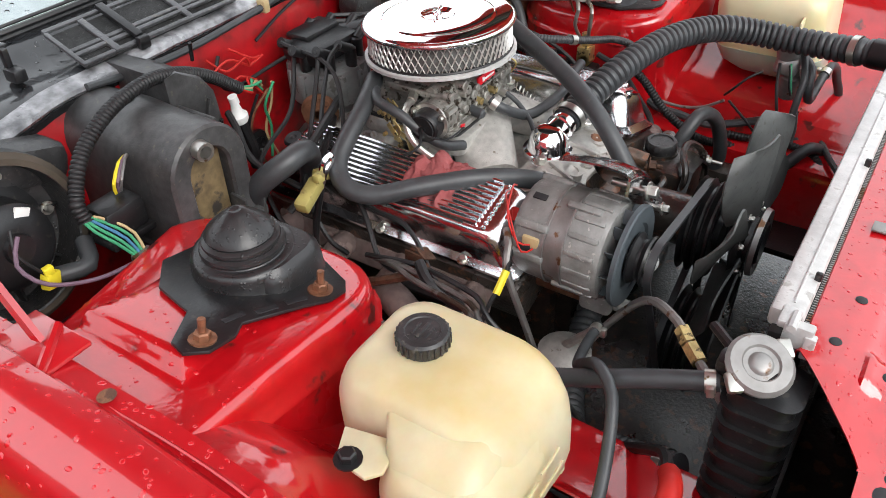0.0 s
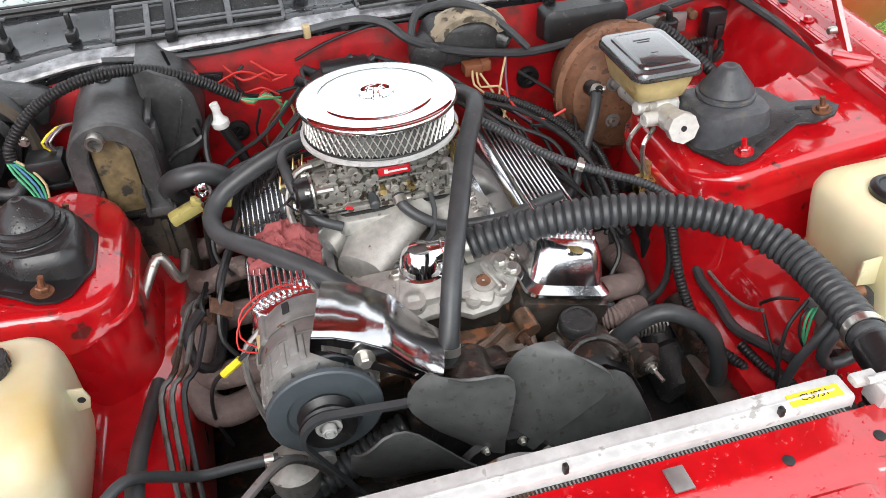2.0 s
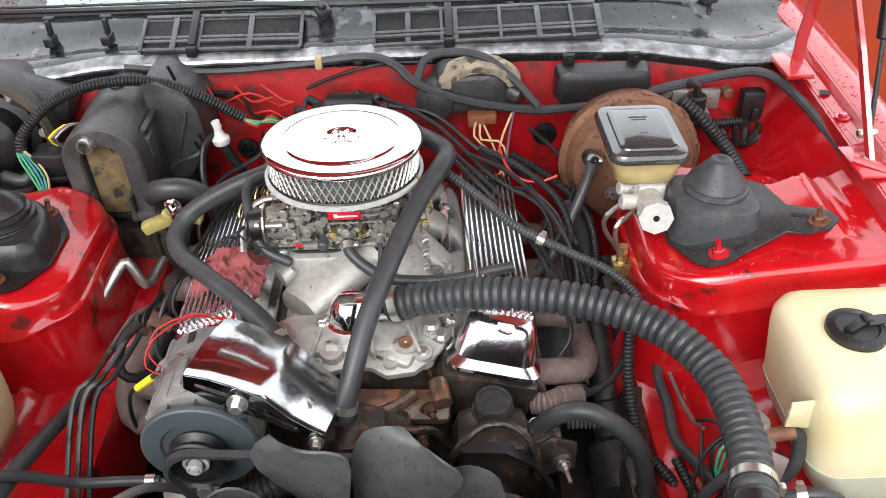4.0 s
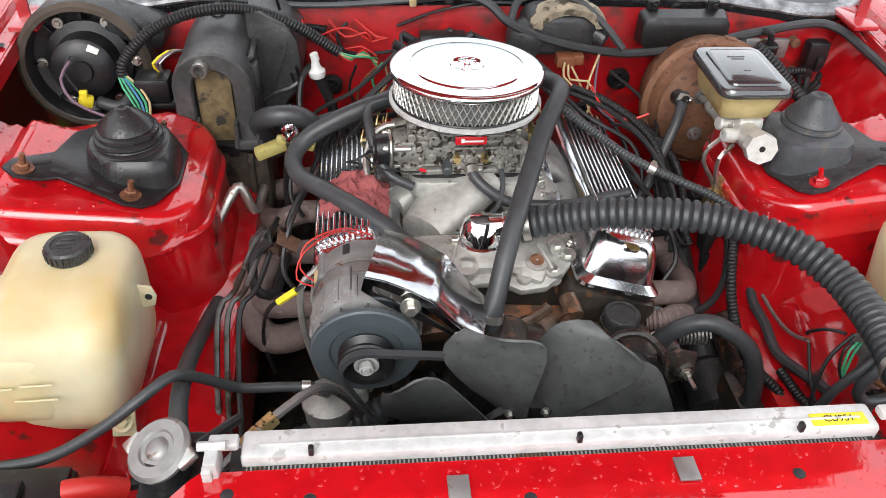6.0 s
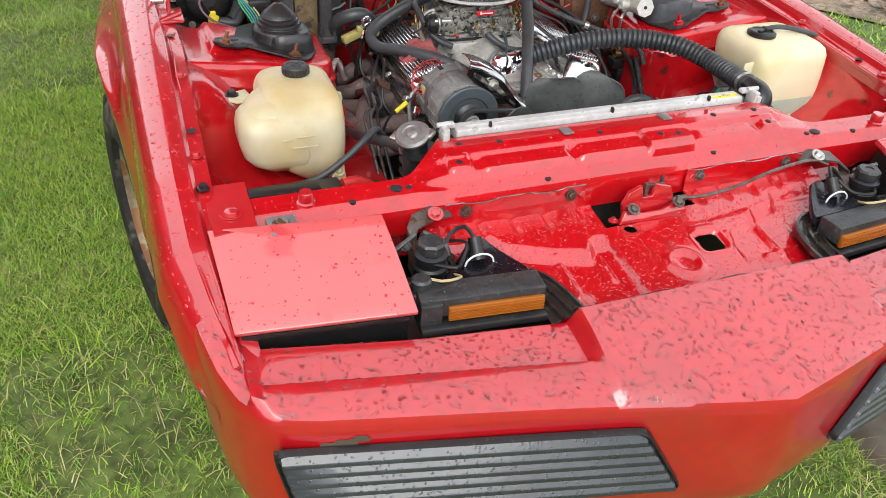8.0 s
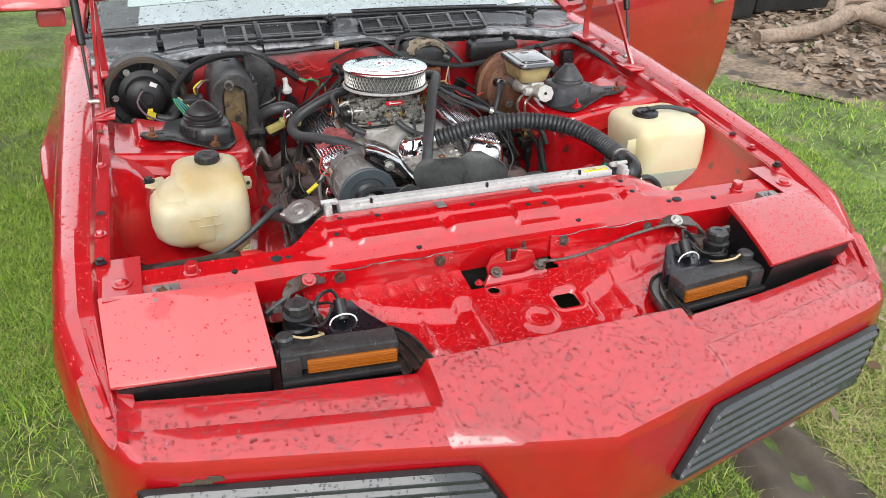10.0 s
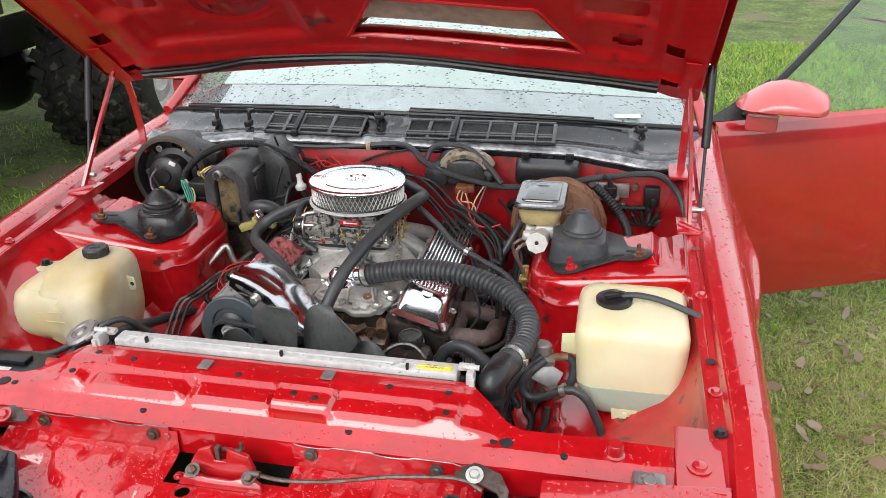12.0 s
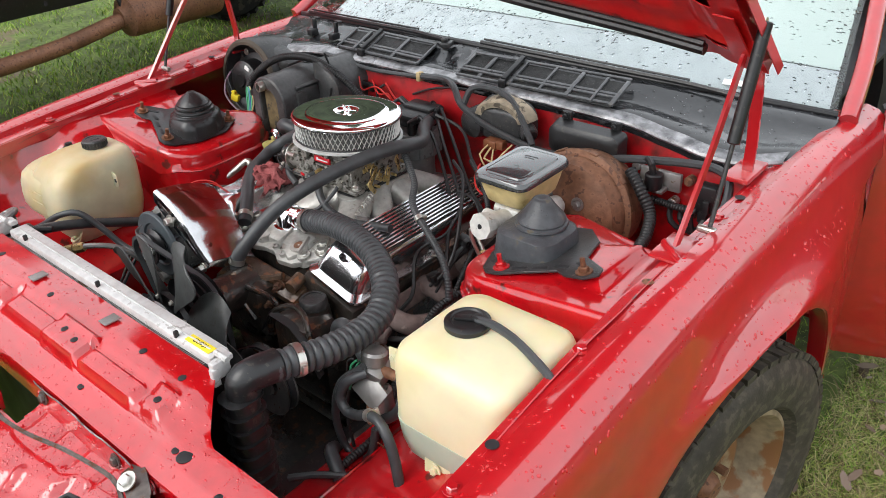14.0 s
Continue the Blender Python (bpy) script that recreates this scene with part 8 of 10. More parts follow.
part("pipe_fitting", lathe([(0.01, -0.014), (0.014, -0.014), (0.0145, 0.0), (0.016, 0.001), (0.016, 0.008), (0.011, 0.009), (0.011, 0.016), (0.0135, 0.018), (0.0135, 0.034), (0.009, 0.034), (0.009, 0.004), (0, 0.004)], fit_m, 20), ZINC, hb, "open alloy refrigerant fitting")
hb.matrix_basis = Matrix.Translation((-0.006, 0.046, 0.01)) @ hb.matrix_basis
blower = thing("blower_motor", (-0.685, 0.23, 0.7), "dusty black blower motor in a round scroll case", "blower")
bm_ = facing((-0.685, 0.255, 0.802), (0.05, -1, 0.15))
part("scroll", lathe([(0.0, -0.11), (0.09, -0.11), (0.112, -0.1), (0.12, -0.05), (0.118, 0.03), (0.112, 0.045), (0.106, 0.048), (0.1, 0.044), (0.098, 0.0), (0.07, -0.01), (0, -0.01)], bm_, 44), GREYBLACK, blower, "dusty black scroll case")
part("scroll_snout", box((-0.6, 0.285, 0.86), (0.12, 0.07, 0.06), 0.02, (0, 18, 0)), GREYBLACK, blower)
part("mud_crust", lathe([(0.1135, 0.04), (0.116, 0.044), (0.108, 0.0505), (0.1, 0.05)], bm_, 44), MUD, blower, "dried mud on the scroll rim")
for k in range(8):
    web = box((0.086, 0, 0.0), (0.022, 0.004, 0.03), 0.001)
    web.transform(bm_ @ pose(0, 0, 0, 0, 0, 45 * k))
    part("scroll_web", web, BLACK, blower)
part("motor_badge", box(bm_ @ Vector((0.02, 0.03, 0.066)), (0.02, 0.004, 0.03), 0.001, (0, 30, 0)), LABEL_W, blower, "torn paper sticker")
part("motor", lathe([(0.075, 0.0), (0.075, 0.012), (0.058, 0.016), (0.055, 0.06), (0.045, 0.068), (0.02, 0.07), (0.018, 0.076), (0, 0.076)], bm_, 28), BLACK, blower)
for k in range(6):
    a = 2 * math.pi * k / 6
    part("motor_screw", screw(bm_ @ Vector((0.082 * math.cos(a), 0.082 * math.sin(a), 0.012)), bm_.to_3x3() @ Vector((0, 0, 1)), 0.006), ZINC, blower)
part("cooling_tube", tube([(-0.66, 0.17, 0.76), (-0.62, 0.16, 0.755), (-0.6, 0.19, 0.77)], 0.012, 10), RUBBER, blower)
solo("relay", put(box((-0.556, 0.165, 0.795), (0.062, 0.05, 0.045), 0.008), box((-0.556, 0.165, 0.767), (0.07, 0.055, 0.012), 0.003)), BLACK, "black rectangular relay beside the heater box", "relay")
solo("connector", put(box((-0.676, 0.152, 0.773), (0.024, 0.014, 0.022), 0.003, (0, 20, 20)), box((-0.676, 0.15, 0.788), (0.014, 0.01, 0.012), 0.002)), YELLOW, "bright yellow wiring connector by the blower", "connector", "wiring connectors")
solo("connector", box((-0.568, 0.115, 0.742), (0.03, 0.016, 0.035), 0.003), STEEL, "grey plastic wiring connector under green wires", "connector", "wiring connectors")


def wire(pts, r, mat, label, name="wire", ribs=0.0, group="wires of the engine bay", n=8):
    return solo(name, tube(pts, r, n, 0.012, ribs, 0.18), mat, label, "wire", group)


wire([(-0.605, 0.155, 0.815), (-0.6, 0.17, 0.84), (-0.56, 0.195, 0.878), (-0.5, 0.21, 0.905), (-0.43, 0.225, 0.912), (-0.37, 0.235, 0.902), (-0.3, 0.245, 0.868), (-0.232, 0.255, 0.815)], 0.0105, WIRE, "corrugated black wiring loom arching over the heater box", "wiring_loom", 0.006, n=12)
for k in range(5):
    d = 0.0035 * (k - 2)
    wire([(-0.603 + d, 0.152, 0.82), (-0.59 + d * 2, 0.143, 0.803), (-0.575 + d * 2, 0.13, 0.78), (-0.569 + d, 0.118, 0.755)], 0.0022, (GREEN, GREEN, material("blue_wire", (0.06, 0.2, 0.36), 0.45), GREEN, WIRE_TAN)[k], "green and blue wires to the blower plug")
wire([(-0.688, 0.16, 0.845), (-0.707, 0.15, 0.817), (-0.69, 0.13, 0.785), (-0.635, 0.118, 0.76), (-0.574, 0.115, 0.75)], 0.0028, WIRE_VIOLET, "thin mauve blower wire")
wire([(-0.69, 0.17, 0.85), (-0.7, 0.155, 0.825), (-0.68, 0.15, 0.785)], 0.0025, WIRE, "thin black blower wire")
for k in range(3):
    wire([(-0.545 + 0.004 * k, 0.17, 0.82), (-0.55 + 0.006 * k, 0.16, 0.84), (-0.525 + 0.005 * k, 0.175, 0.855), (-0.5, 0.19, 0.85)], 0.0024, (LABEL_Y, WIRE_VIOLET, STEEL)[k], "loose coloured wires beside the relay")
for k in range(4):
    wire([(-0.235, 0.25, 0.818), (-0.21, 0.25, 0.81 - 0.004 * k), (-0.185, 0.255 + 0.01 * k, 0.805), (-0.16, 0.28, 0.79 - 0.008 * k)], 0.0022, (GREEN, WIRE_TAN, GREEN, WIRE_RED)[k], "coloured wires fanning out of the loom")
for k in range(3):
    wire([(-0.3 + 0.05 * k, 0.3, 0.86), (-0.28 + 0.06 * k, 0.29, 0.83), (-0.22 + 0.04 * k, 0.285, 0.85 - 0.01 * k), (-0.17, 0.29, 0.82)], 0.0022, WIRE_RED, "thin red wire along the firewall")
solo("vacuum_tap", put(put(lathe([(0.014, 0), (0.016, 0.004), (0.016, 0.012), (0.01, 0.018), (0.007, 0.03), (0.007, 0.036), (0, 0.036)], facing((-0.272, 0.222, 0.782), (-0.1, 0, 1)), 16), rod((-0.274, 0.222, 0.815), (-0.277, 0.222, 0.828), 0.008, 10)), B()), WHITE, "white plastic vacuum tap beside the heater box", "valve")
wire([(-0.272, 0.222, 0.786), (-0.262, 0.225, 0.755), (-0.25, 0.23, 0.72), (-0.245, 0.235, 0.68)], 0.01, WIRE, "grimy black sleeve below the vacuum tap")
wire([(-0.285, 0.23, 0.8), (-0.3, 0.2, 0.79), (-0.305, 0.17, 0.74), (-0.28, 0.1, 0.7)], 0.006, WIRE, "black cable looping down behind the engine")
wire([(-0.34, 0.1, 0.74), (-0.3, 0.08, 0.76), (-0.24, 0.09, 0.775), (-0.16, 0.12, 0.78), (-0.1, 0.16, 0.76)], 0.007, WIRE, "black cable behind the rocker cover")
wire([(-0.35, 0.06, 0.71), (-0.31, 0.05, 0.735), (-0.26, 0.07, 0.75), (-0.2, 0.1, 0.755), (-0.13, 0.15, 0.74)], 0.006, WIRE, "black cable behind the rocker cover")

# ---- right of the engine: brakes, firewall fittings ----
booster = thing("brake_booster", (0.47, 0.2, 0.63), "rust-brown round brake booster on the firewall", "brake booster")
bo = facing((0.472, 0.118, 0.752), (-0.03, -1, 0.1))
part("shell", lathe([(0, -0.16), (0.08, -0.16), (0.112, -0.13), (0.118, -0.1), (0.118, -0.07), (0.124, -0.07), (0.127, -0.066), (0.127, -0.058), (0.122, -0.055), (0.116, -0.053), (0.113, -0.035), (0.108, -0.028), (0.106, -0.02), (0.095, -0.012), (0.06, 0.0), (0.05, 0.004), (0, 0.004)], bo, 44), RUST, booster)
for k in range(10):
    tab = box((0.1265, 0, -0.062), (0.004, 0.022, 0.016), 0.0015)
    tab.transform(bo @ pose(0, 0, 0, 0, 0, 36 * k + 8))
    part("crimp_tab", tab, RUST, booster)
for k in range(4):
    stud = put(screw((0.052 * math.cos(k * 1.57 + 0.8), 0.052 * math.sin(k * 1.57 + 0.8), 0.004), (0, 0, 1), 0.009, 0.01), B())
    stud.transform(bo)
    part("mount_nut", stud, STEEL, booster)
part("check_valve", put(rod((0.388, 0.118, 0.79), (0.388, 0.095, 0.795), 0.014, 14), rod((0.388, 0.098, 0.795), (0.392, 0.085, 0.8), 0.008, 10)), BLACK, booster)
MASTER = material("pale_oxidised_alloy", (0.6, 0.59, 0.56), 0.5, 0.3, spread=0.12, grain=90, bump=0.25, dirt=(0.34, 0.31, 0.27), dirt_at=0.64, dirt_scale=60)
mc = thing("master_cylinder", (0.452, 0.0, 0.78), "grey alloy brake master cylinder with a stained reservoir", "master cylinder")
axis_a, axis_b = Vector((0.462, 0.115, 0.775)), Vector((0.446, -0.098, 0.818))
part("cylinder", put(put(rod(axis_a, axis_b, 0.021, 20, bevel=0.003), box((0.456, 0.0, 0.815), (0.045, 0.09, 0.034), 0.008)), put(rod((0.452, -0.05, 0.806), (0.405, -0.056, 0.812), 0.0125, 12, bevel=0.003), rod((0.452, -0.015, 0.806), (0.408, -0.02, 0.815), 0.0125, 12, bevel=0.003))), MASTER, mc, "oxidised alloy cylinder")
part("end_plug", put(rod(axis_b, axis_b.lerp(axis_a, -0.09), 0.026, 8), B()), MASTER, mc, "eight-sided end plug")
part("plug_mark", rod(axis_b.lerp(axis_a, -0.09), axis_b.lerp(axis_a, -0.094), 0.005, 10), BLACK, mc)
part("reservoir", loft([[(0.443 + px, 0.018 + py, z) for px, py in round_outline(w, l, r)] for w, l, z, r in ((0.08, 0.11, 0.832, 0.015), (0.09, 0.125, 0.838, 0.018), (0.1, 0.14, 0.862, 0.018), (0.108, 0.15, 0.882, 0.018))]), AMBER_RES, mc, "amber stained fluid reservoir")
ml = part("reservoir_lid", loft([[(0.443 + px, 0.018 + py, z) for px, py in round_outline(w, l, r)] for w, l, z, r in ((0.114, 0.158, 0.88, 0.02), (0.122, 0.168, 0.883, 0.022), (0.122, 0.168, 0.89, 0.022), (0.114, 0.16, 0.896, 0.02), (0.09, 0.13, 0.897, 0.014), (0.087, 0.127, 0.9, 0.014), (0.08, 0.12, 0.901, 0.012))]), LID_GLOSS, mc, "black stepped reservoir lid")
part("lid_writing", put(put(box((0.443, 0.05, 0.9012), (0.03, 0.003, 0.0006), 0), box((0.443, 0.042, 0.9012), (0.022, 0.003, 0.0006), 0)), box((0.443, 0.0, 0.9012), (0.012, 0.002, 0.0006), 0)), GREYBLACK, ml)
for a, b_ in (((0.42, -0.03, 0.8), [(0.41, -0.045, 0.8), (0.385, -0.06, 0.79), (0.385, -0.055, 0.76), (0.41, -0.06, 0.72), (0.415, -0.065, 0.7)]), ((0.425, -0.06, 0.795), [(0.41, -0.075, 0.795), (0.395, -0.085, 0.785), (0.4, -0.08, 0.75), (0.42, -0.07, 0.7)])):
    part("brake_pipe", tube([a] + b_, 0.004, 8), ZINC, mc, "bent steel brake pipe")
valve = thing("brake_valve", (0.41, -0.08, 0.62), "brass and black combination brake valve below the cylinder", "valve")
part("valve_body", put(put(box((0.415, -0.07, 0.69), (0.03, 0.03, 0.035), 0.004), rod((0.415, -0.07, 0.7), (0.415, -0.068, 0.735), 0.009, 8)), rod((0.4, -0.075, 0.68), (0.43, -0.075, 0.68), 0.012, 12)), BRASS, valve)
part("valve_bracket", put(put(box((0.415, -0.08, 0.655), (0.055, 0.04, 0.03), 0.005), box((0.42, -0.09, 0.62), (0.035, 0.035, 0.05), 0.006)), rod((0.42, -0.1, 0.6), (0.425, -0.11, 0.54), 0.016, 12)), BLACK, valve)
wire([(0.43, -0.02, 0.79), (0.452, -0.03, 0.74), (0.455, -0.06, 0.69), (0.445, -0.1, 0.64), (0.44, -0.12, 0.58)], 0.002, COPPER, "thin orange brake sensor wire")
wire([(0.47, -0.02, 0.69), (0.455, -0.08, 0.69), (0.435, -0.13, 0.69), (0.405, -0.2, 0.67), (0.398, -0.26, 0.615), (0.407, -0.33, 0.57), (0.448, -0.4, 0.545), (0.46, -0.5, 0.5)], 0.009, WIRE, "corrugated black loom along the frame rail", "wiring_loom", 0.006, n=10)
wire([(0.405, -0.1, 0.7), (0.415, -0.15, 0.672), (0.404, -0.2, 0.625), (0.37, -0.24, 0.605), (0.317, -0.262, 0.595)], 0.006, WIRE, "black starter cable beside the engine")
wire([(0.46, -0.12, 0.645), (0.462, -0.17, 0.615), (0.455, -0.22, 0.59), (0.458, -0.27, 0.583), (0.455, -0.33, 0.578), (0.472, -0.38, 0.585), (0.485, -0.43, 0.6)], 0.0085, RUBBER, "taped black harness on the frame rail")
wire([(0.47, -0.2, 0.6), (0.478, -0.26, 0.59), (0.48, -0.31, 0.6), (0.482, -0.35, 0.625)], 0.0032, STEEL, "thin grey pipe beside the harness")
wire([(0.475, -0.35, 0.64), (0.463, -0.365, 0.66), (0.468, -0.39, 0.69), (0.485, -0.41, 0.7)], 0.0026, WIRE, "thin black wire looped at the diverter valve")
wire([(0.476, -0.36, 0.63), (0.47, -0.4, 0.6), (0.478, -0.43, 0.57), (0.49, -0.44, 0.61)], 0.0026, WIRE, "thin black wire looped at the diverter valve")
for k in range(3):
    wire([(0.468 - 0.006 * k, -0.46, 0.735), (0.46 - 0.008 * k, -0.465, 0.72 + 0.004 * k), (0.456 - 0.006 * k, -0.47, 0.7), (0.452, -0.475, 0.68)], 0.002, (GREEN, GREEN, WIRE)[k], "green wires at the diverter valve")
for k, (pts, r) in enumerate((([(0.2, 0.16, 0.79), (0.27, 0.11, 0.775), (0.33, 0.05, 0.74), (0.35, -0.03, 0.69), (0.37, -0.12, 0.63)], 0.0065), ([(0.22, 0.18, 0.77), (0.3, 0.13, 0.74), (0.35, 0.08, 0.7), (0.34, -0.0, 0.66), (0.35, -0.1, 0.6)], 0.005),
                              ([(0.18, 0.12, 0.8), (0.24, 0.08, 0.79), (0.3, 0.0, 0.765), (0.335, -0.06, 0.72), (0.34, -0.1, 0.68), (0.32, -0.13, 0.65)], 0.004), ([(0.26, 0.2, 0.75), (0.33, 0.16, 0.72), (0.385, 0.09, 0.69), (0.39, 0.0, 0.66), (0.37, -0.1, 0.61)], 0.008),
                              ([(0.3, 0.26, 0.77), (0.35, 0.2, 0.745), (0.37, 0.14, 0.72), (0.345, 0.07, 0.705)], 0.0035), ([(0.25, 0.05, 0.775), (0.29, 0.06, 0.755), (0.33, 0.02, 0.72), (0.325, -0.05, 0.68), (0.345, -0.14, 0.65)], 0.003))):
    wire(pts, r, WIRE, "black wiring sagging beside the brake booster", ribs=0.005 if k in (0, 3) else 0.0)
for x, y, z, t in ((0.335, -0.03, 0.715, 20), (0.35, 0.06, 0.72, 60), (0.315, -0.11, 0.66, -20), (0.41, -0.02, 0.66, 10)):
    solo("connector", put(box((x, y, z), (0.03, 0.022, 0.018), 0.003, (10, t, t)), box((x + 0.01, y - 0.012, z + 0.004), (0.012, 0.012, 0.014), 0.002, (0, t, 0))), BLACK, "grimy black plug among the wiring", "connector", "wiring connectors")
wire([(-0.094, 0.318, 0.893), (0.0, 0.31, 0.903), (0.05, 0.285, 0.898), (0.088, 0.262, 0.871), (0.15, 0.255, 0.845), (0.23, 0.25, 0.826), (0.334, 0.25, 0.813), (0.475, 0.245, 0.835), (0.575, 0.255, 0.853), (0.721, 0.275, 0.862), (0.775, 0.2, 0.842), (0.79, 0.05, 0.825), (0.79, -0.1, 0.815), (0.795, -0.3, 0.81), (0.798, -0.42, 0.805)], 0.0085, RUBBER, "long black cable draped along the firewall", "cable")
wire([(0.311, 0.24, 0.827), (0.267, 0.26, 0.872), (0.215, 0.28, 0.908), (0.153, 0.285, 0.918), (0.108, 0.28, 0.907), (0.093, 0.268, 0.872)], 0.0075, RUBBER, "black cable loop over the wiper motor", "cable")
wire([(-0.09, 0.315, 0.892), (-0.25, 0.32, 0.88), (-0.36, 0.322, 0.883), (-0.45, 0.32, 0.895)], 0.006, RUBBER, "thin black hose under the cowl lip", "cable")
solo("cable_clip", box((-0.09, 0.316, 0.893), (0.014, 0.02, 0.024), 0.004), WIRE_TAN, "tan cable clip on the cowl edge", "clip")
wm = thing("wiper_motor", (0.2, 0.28, 0.8), "dirty grey wiper motor with a crusted cover on the firewall", "wiper motor")
part("motor_case", put(loft([[(0.195 + px * k, 0.315 - d, 0.842 + pz * k) for px, pz in round_outline(0.15, 0.095, 0.035, 6)] for d, k in ((0, 1.05), (0.012, 1.0), (0.035, 0.95), (0.05, 0.8), (0.055, 0.6))]),
                       put(rod((0.262, 0.285, 0.842), (0.285, 0.27, 0.83), 0.02, 14, bevel=0.004), lathe([(0.036, 0), (0.037, 0.03), (0.033, 0.045), (0.02, 0.052), (0.007, 0.054), (0, 0.054)], facing((0.128, 0.3, 0.832), (-0.15, -1, -0.05)), 24))), GREYBLACK, wm, "grimy domed motor housing")
crust = []
for k in range(13):
    a = radians(15 + 150 * k / 12)
    crust.append([(0.205 + 0.078 * math.cos(a) * f, 0.302 - d, 0.848 + 0.054 * math.sin(a) * f + 0.0022 * noise.noise((k * 0.9, d * 60, 2))) for f, d in ((0.7, 0.044), (0.92, 0.046), (1.02, 0.034), (1.05, 0.015), (1.05, 0.0))])
part("motor_cover", sheet(crust, 0.003), material("crusted_beige_cover", (0.3, 0.25, 0.18), 0.7, spread=0.35, bump=0.5, dirt=(0.09, 0.075, 0.055), dirt_at=0.55, dirt_scale=50), wm, "crusted beige cover")
part("plug", put(box((0.2, 0.24, 0.805), (0.035, 0.03, 0.022), 0.003), box((0.225, 0.238, 0.808), (0.02, 0.02, 0.02), 0.003)), material("brown_plug", (0.2, 0.07, 0.03), 0.5), wm, "brown wiring plug")
for k, pts in enumerate(([(0.198, 0.23, 0.807), (0.192, 0.2, 0.79), (0.215, 0.19, 0.77), (0.23, 0.18, 0.748), (0.244, 0.2, 0.79), (0.263, 0.23, 0.819)], [(0.205, 0.23, 0.803), (0.205, 0.2, 0.783), (0.235, 0.19, 0.785), (0.25, 0.18, 0.76), (0.235, 0.16, 0.73)],
                          [(0.21, 0.23, 0.8), (0.225, 0.2, 0.775), (0.24, 0.17, 0.74), (0.25, 0.15, 0.71)])):
    wire(pts, 0.0022, WIRE_TAN, "tan wires hanging from the wiper motor plug")
wire([(0.234, 0.15, 0.795), (0.242, 0.12, 0.779), (0.262, 0.1, 0.763), (0.296, 0.09, 0.758), (0.33, 0.09, 0.77)], 0.0025, WIRE_RED, "thin red wire by the brake booster")
wire([(0.27, 0.25, 0.82), (0.255, 0.2, 0.78), (0.25, 0.15, 0.755), (0.27, 0.1, 0.75)], 0.0022, WIRE_VIOLET, "thin mauve wire by the wiper motor")
part_grommets = ((0.338, 0.728, 0.02), (-0.25, 0.72, 0.018), (-0.17, 0.66, 0.024), (0.55, 0.7, 0.015), (0.27, 0.66, 0.013))
for x, z, r in part_grommets:
    solo("grommet", put(lathe([(r * 1.2, 0), (r * 1.15, 0.006), (r * 0.7, 0.008), (r * 0.5, 0.003), (0, 0.003)], facing((x, 0.312, z), (0, -1, 0)), 20), put(box((x, 0.303, z), (r * 1.3, 0.004, 0.004), 0.001, (0, 40, 0)), box((x, 0.303, z), (r * 1.3, 0.004, 0.004), 0.001, (0, -50, 0)))), BLACK, "black rubber grommet in the firewall", "grommet", "firewall grommets")
solo("wire_clip", put(box((-0.279, 0.314, 0.838), (0.05, 0.012, 0.012), 0.003, (0, 6, 0)), box((-0.262, 0.31, 0.832), (0.014, 0.012, 0.018), 0.002)), BLACK, "black clip on the firewall with red wires", "clip")
wire([(-0.255, 0.31, 0.835), (-0.235, 0.305, 0.81), (-0.22, 0.3, 0.8), (-0.19, 0.295, 0.808), (-0.16, 0.29, 0.79)], 0.002, WIRE_RED, "thin red wire from the firewall clip")
wire([(-0.215, 0.31, 0.85), (-0.235, 0.3, 0.83), (-0.225, 0.298, 0.8), (-0.19, 0.3, 0.79), (-0.13, 0.29, 0.8), (-0.09, 0.26, 0.82)], 0.0035, WIRE, "looped black wire on the firewall")
wire([(-0.12, 0.318, 0.84), (-0.05, 0.316, 0.868), (0.03, 0.316, 0.885), (0.12, 0.312, 0.888)], 0.0028, WIRE, "thin black washer line on the firewall")
for k, pts in enumerate(([(-0.15, 0.26, 0.79), (-0.17, 0.27, 0.75), (-0.155, 0.28, 0.7), (-0.175, 0.27, 0.65)], [(-0.145, 0.27, 0.785), (-0.14, 0.285, 0.74), (-0.16, 0.29, 0.69), (-0.15, 0.28, 0.64)], [(-0.16, 0.265, 0.78), (-0.19, 0.28, 0.74), (-0.2, 0.285, 0.69), (-0.18, 0.28, 0.63)], [(-0.2, 0.25, 0.79), (-0.215, 0.27, 0.73), (-0.2, 0.28, 0.67), (-0.21, 0.27, 0.6)])):
    wire(pts, 0.0026, (GREEN, WIRE_TAN, COPPER, WIRE)[k], "coloured wires hanging down the firewall")
cover = thing("module_cover", (0.43, 0.29, 0.82), "black plastic module cover on the firewall", "cover")
part("cover_shell", loft([[(0.432 + px, 0.285, 0.853 + pz) for px, pz in round_outline(0.175, 0.07, 0.012)], [(0.432 + px, 0.25, 0.853 + pz) for px, pz in round_outline(0.17, 0.064, 0.02)], [(0.432 + px, 0.243, 0.853 + pz) for px, pz in round_outline(0.15, 0.045, 0.018)]]), BLACK, cover)
for x in (0.37, 0.49):
    part("cover_tab", put(box((x, 0.288, 0.893), (0.024, 0.01, 0.024), 0.003), screw((x, 0.281, 0.897), (0, -1, 0), 0.005)), BLACK, cover)
solo("relay", put(put(box((0.715, 0.262, 0.805), (0.042, 0.03, 0.055), 0.004), box((0.72, 0.244, 0.79), (0.014, 0.008, 0.03), 0.002)), box((0.71, 0.262, 0.765), (0.02, 0.02, 0.03), 0.003)), BLACK, "black relay on the firewall", "relay")
sol = thing("vacuum_solenoid", (0.61, 0.27, 0.79), "rust-spotted grey vacuum solenoid bracket on the firewall", "solenoid")
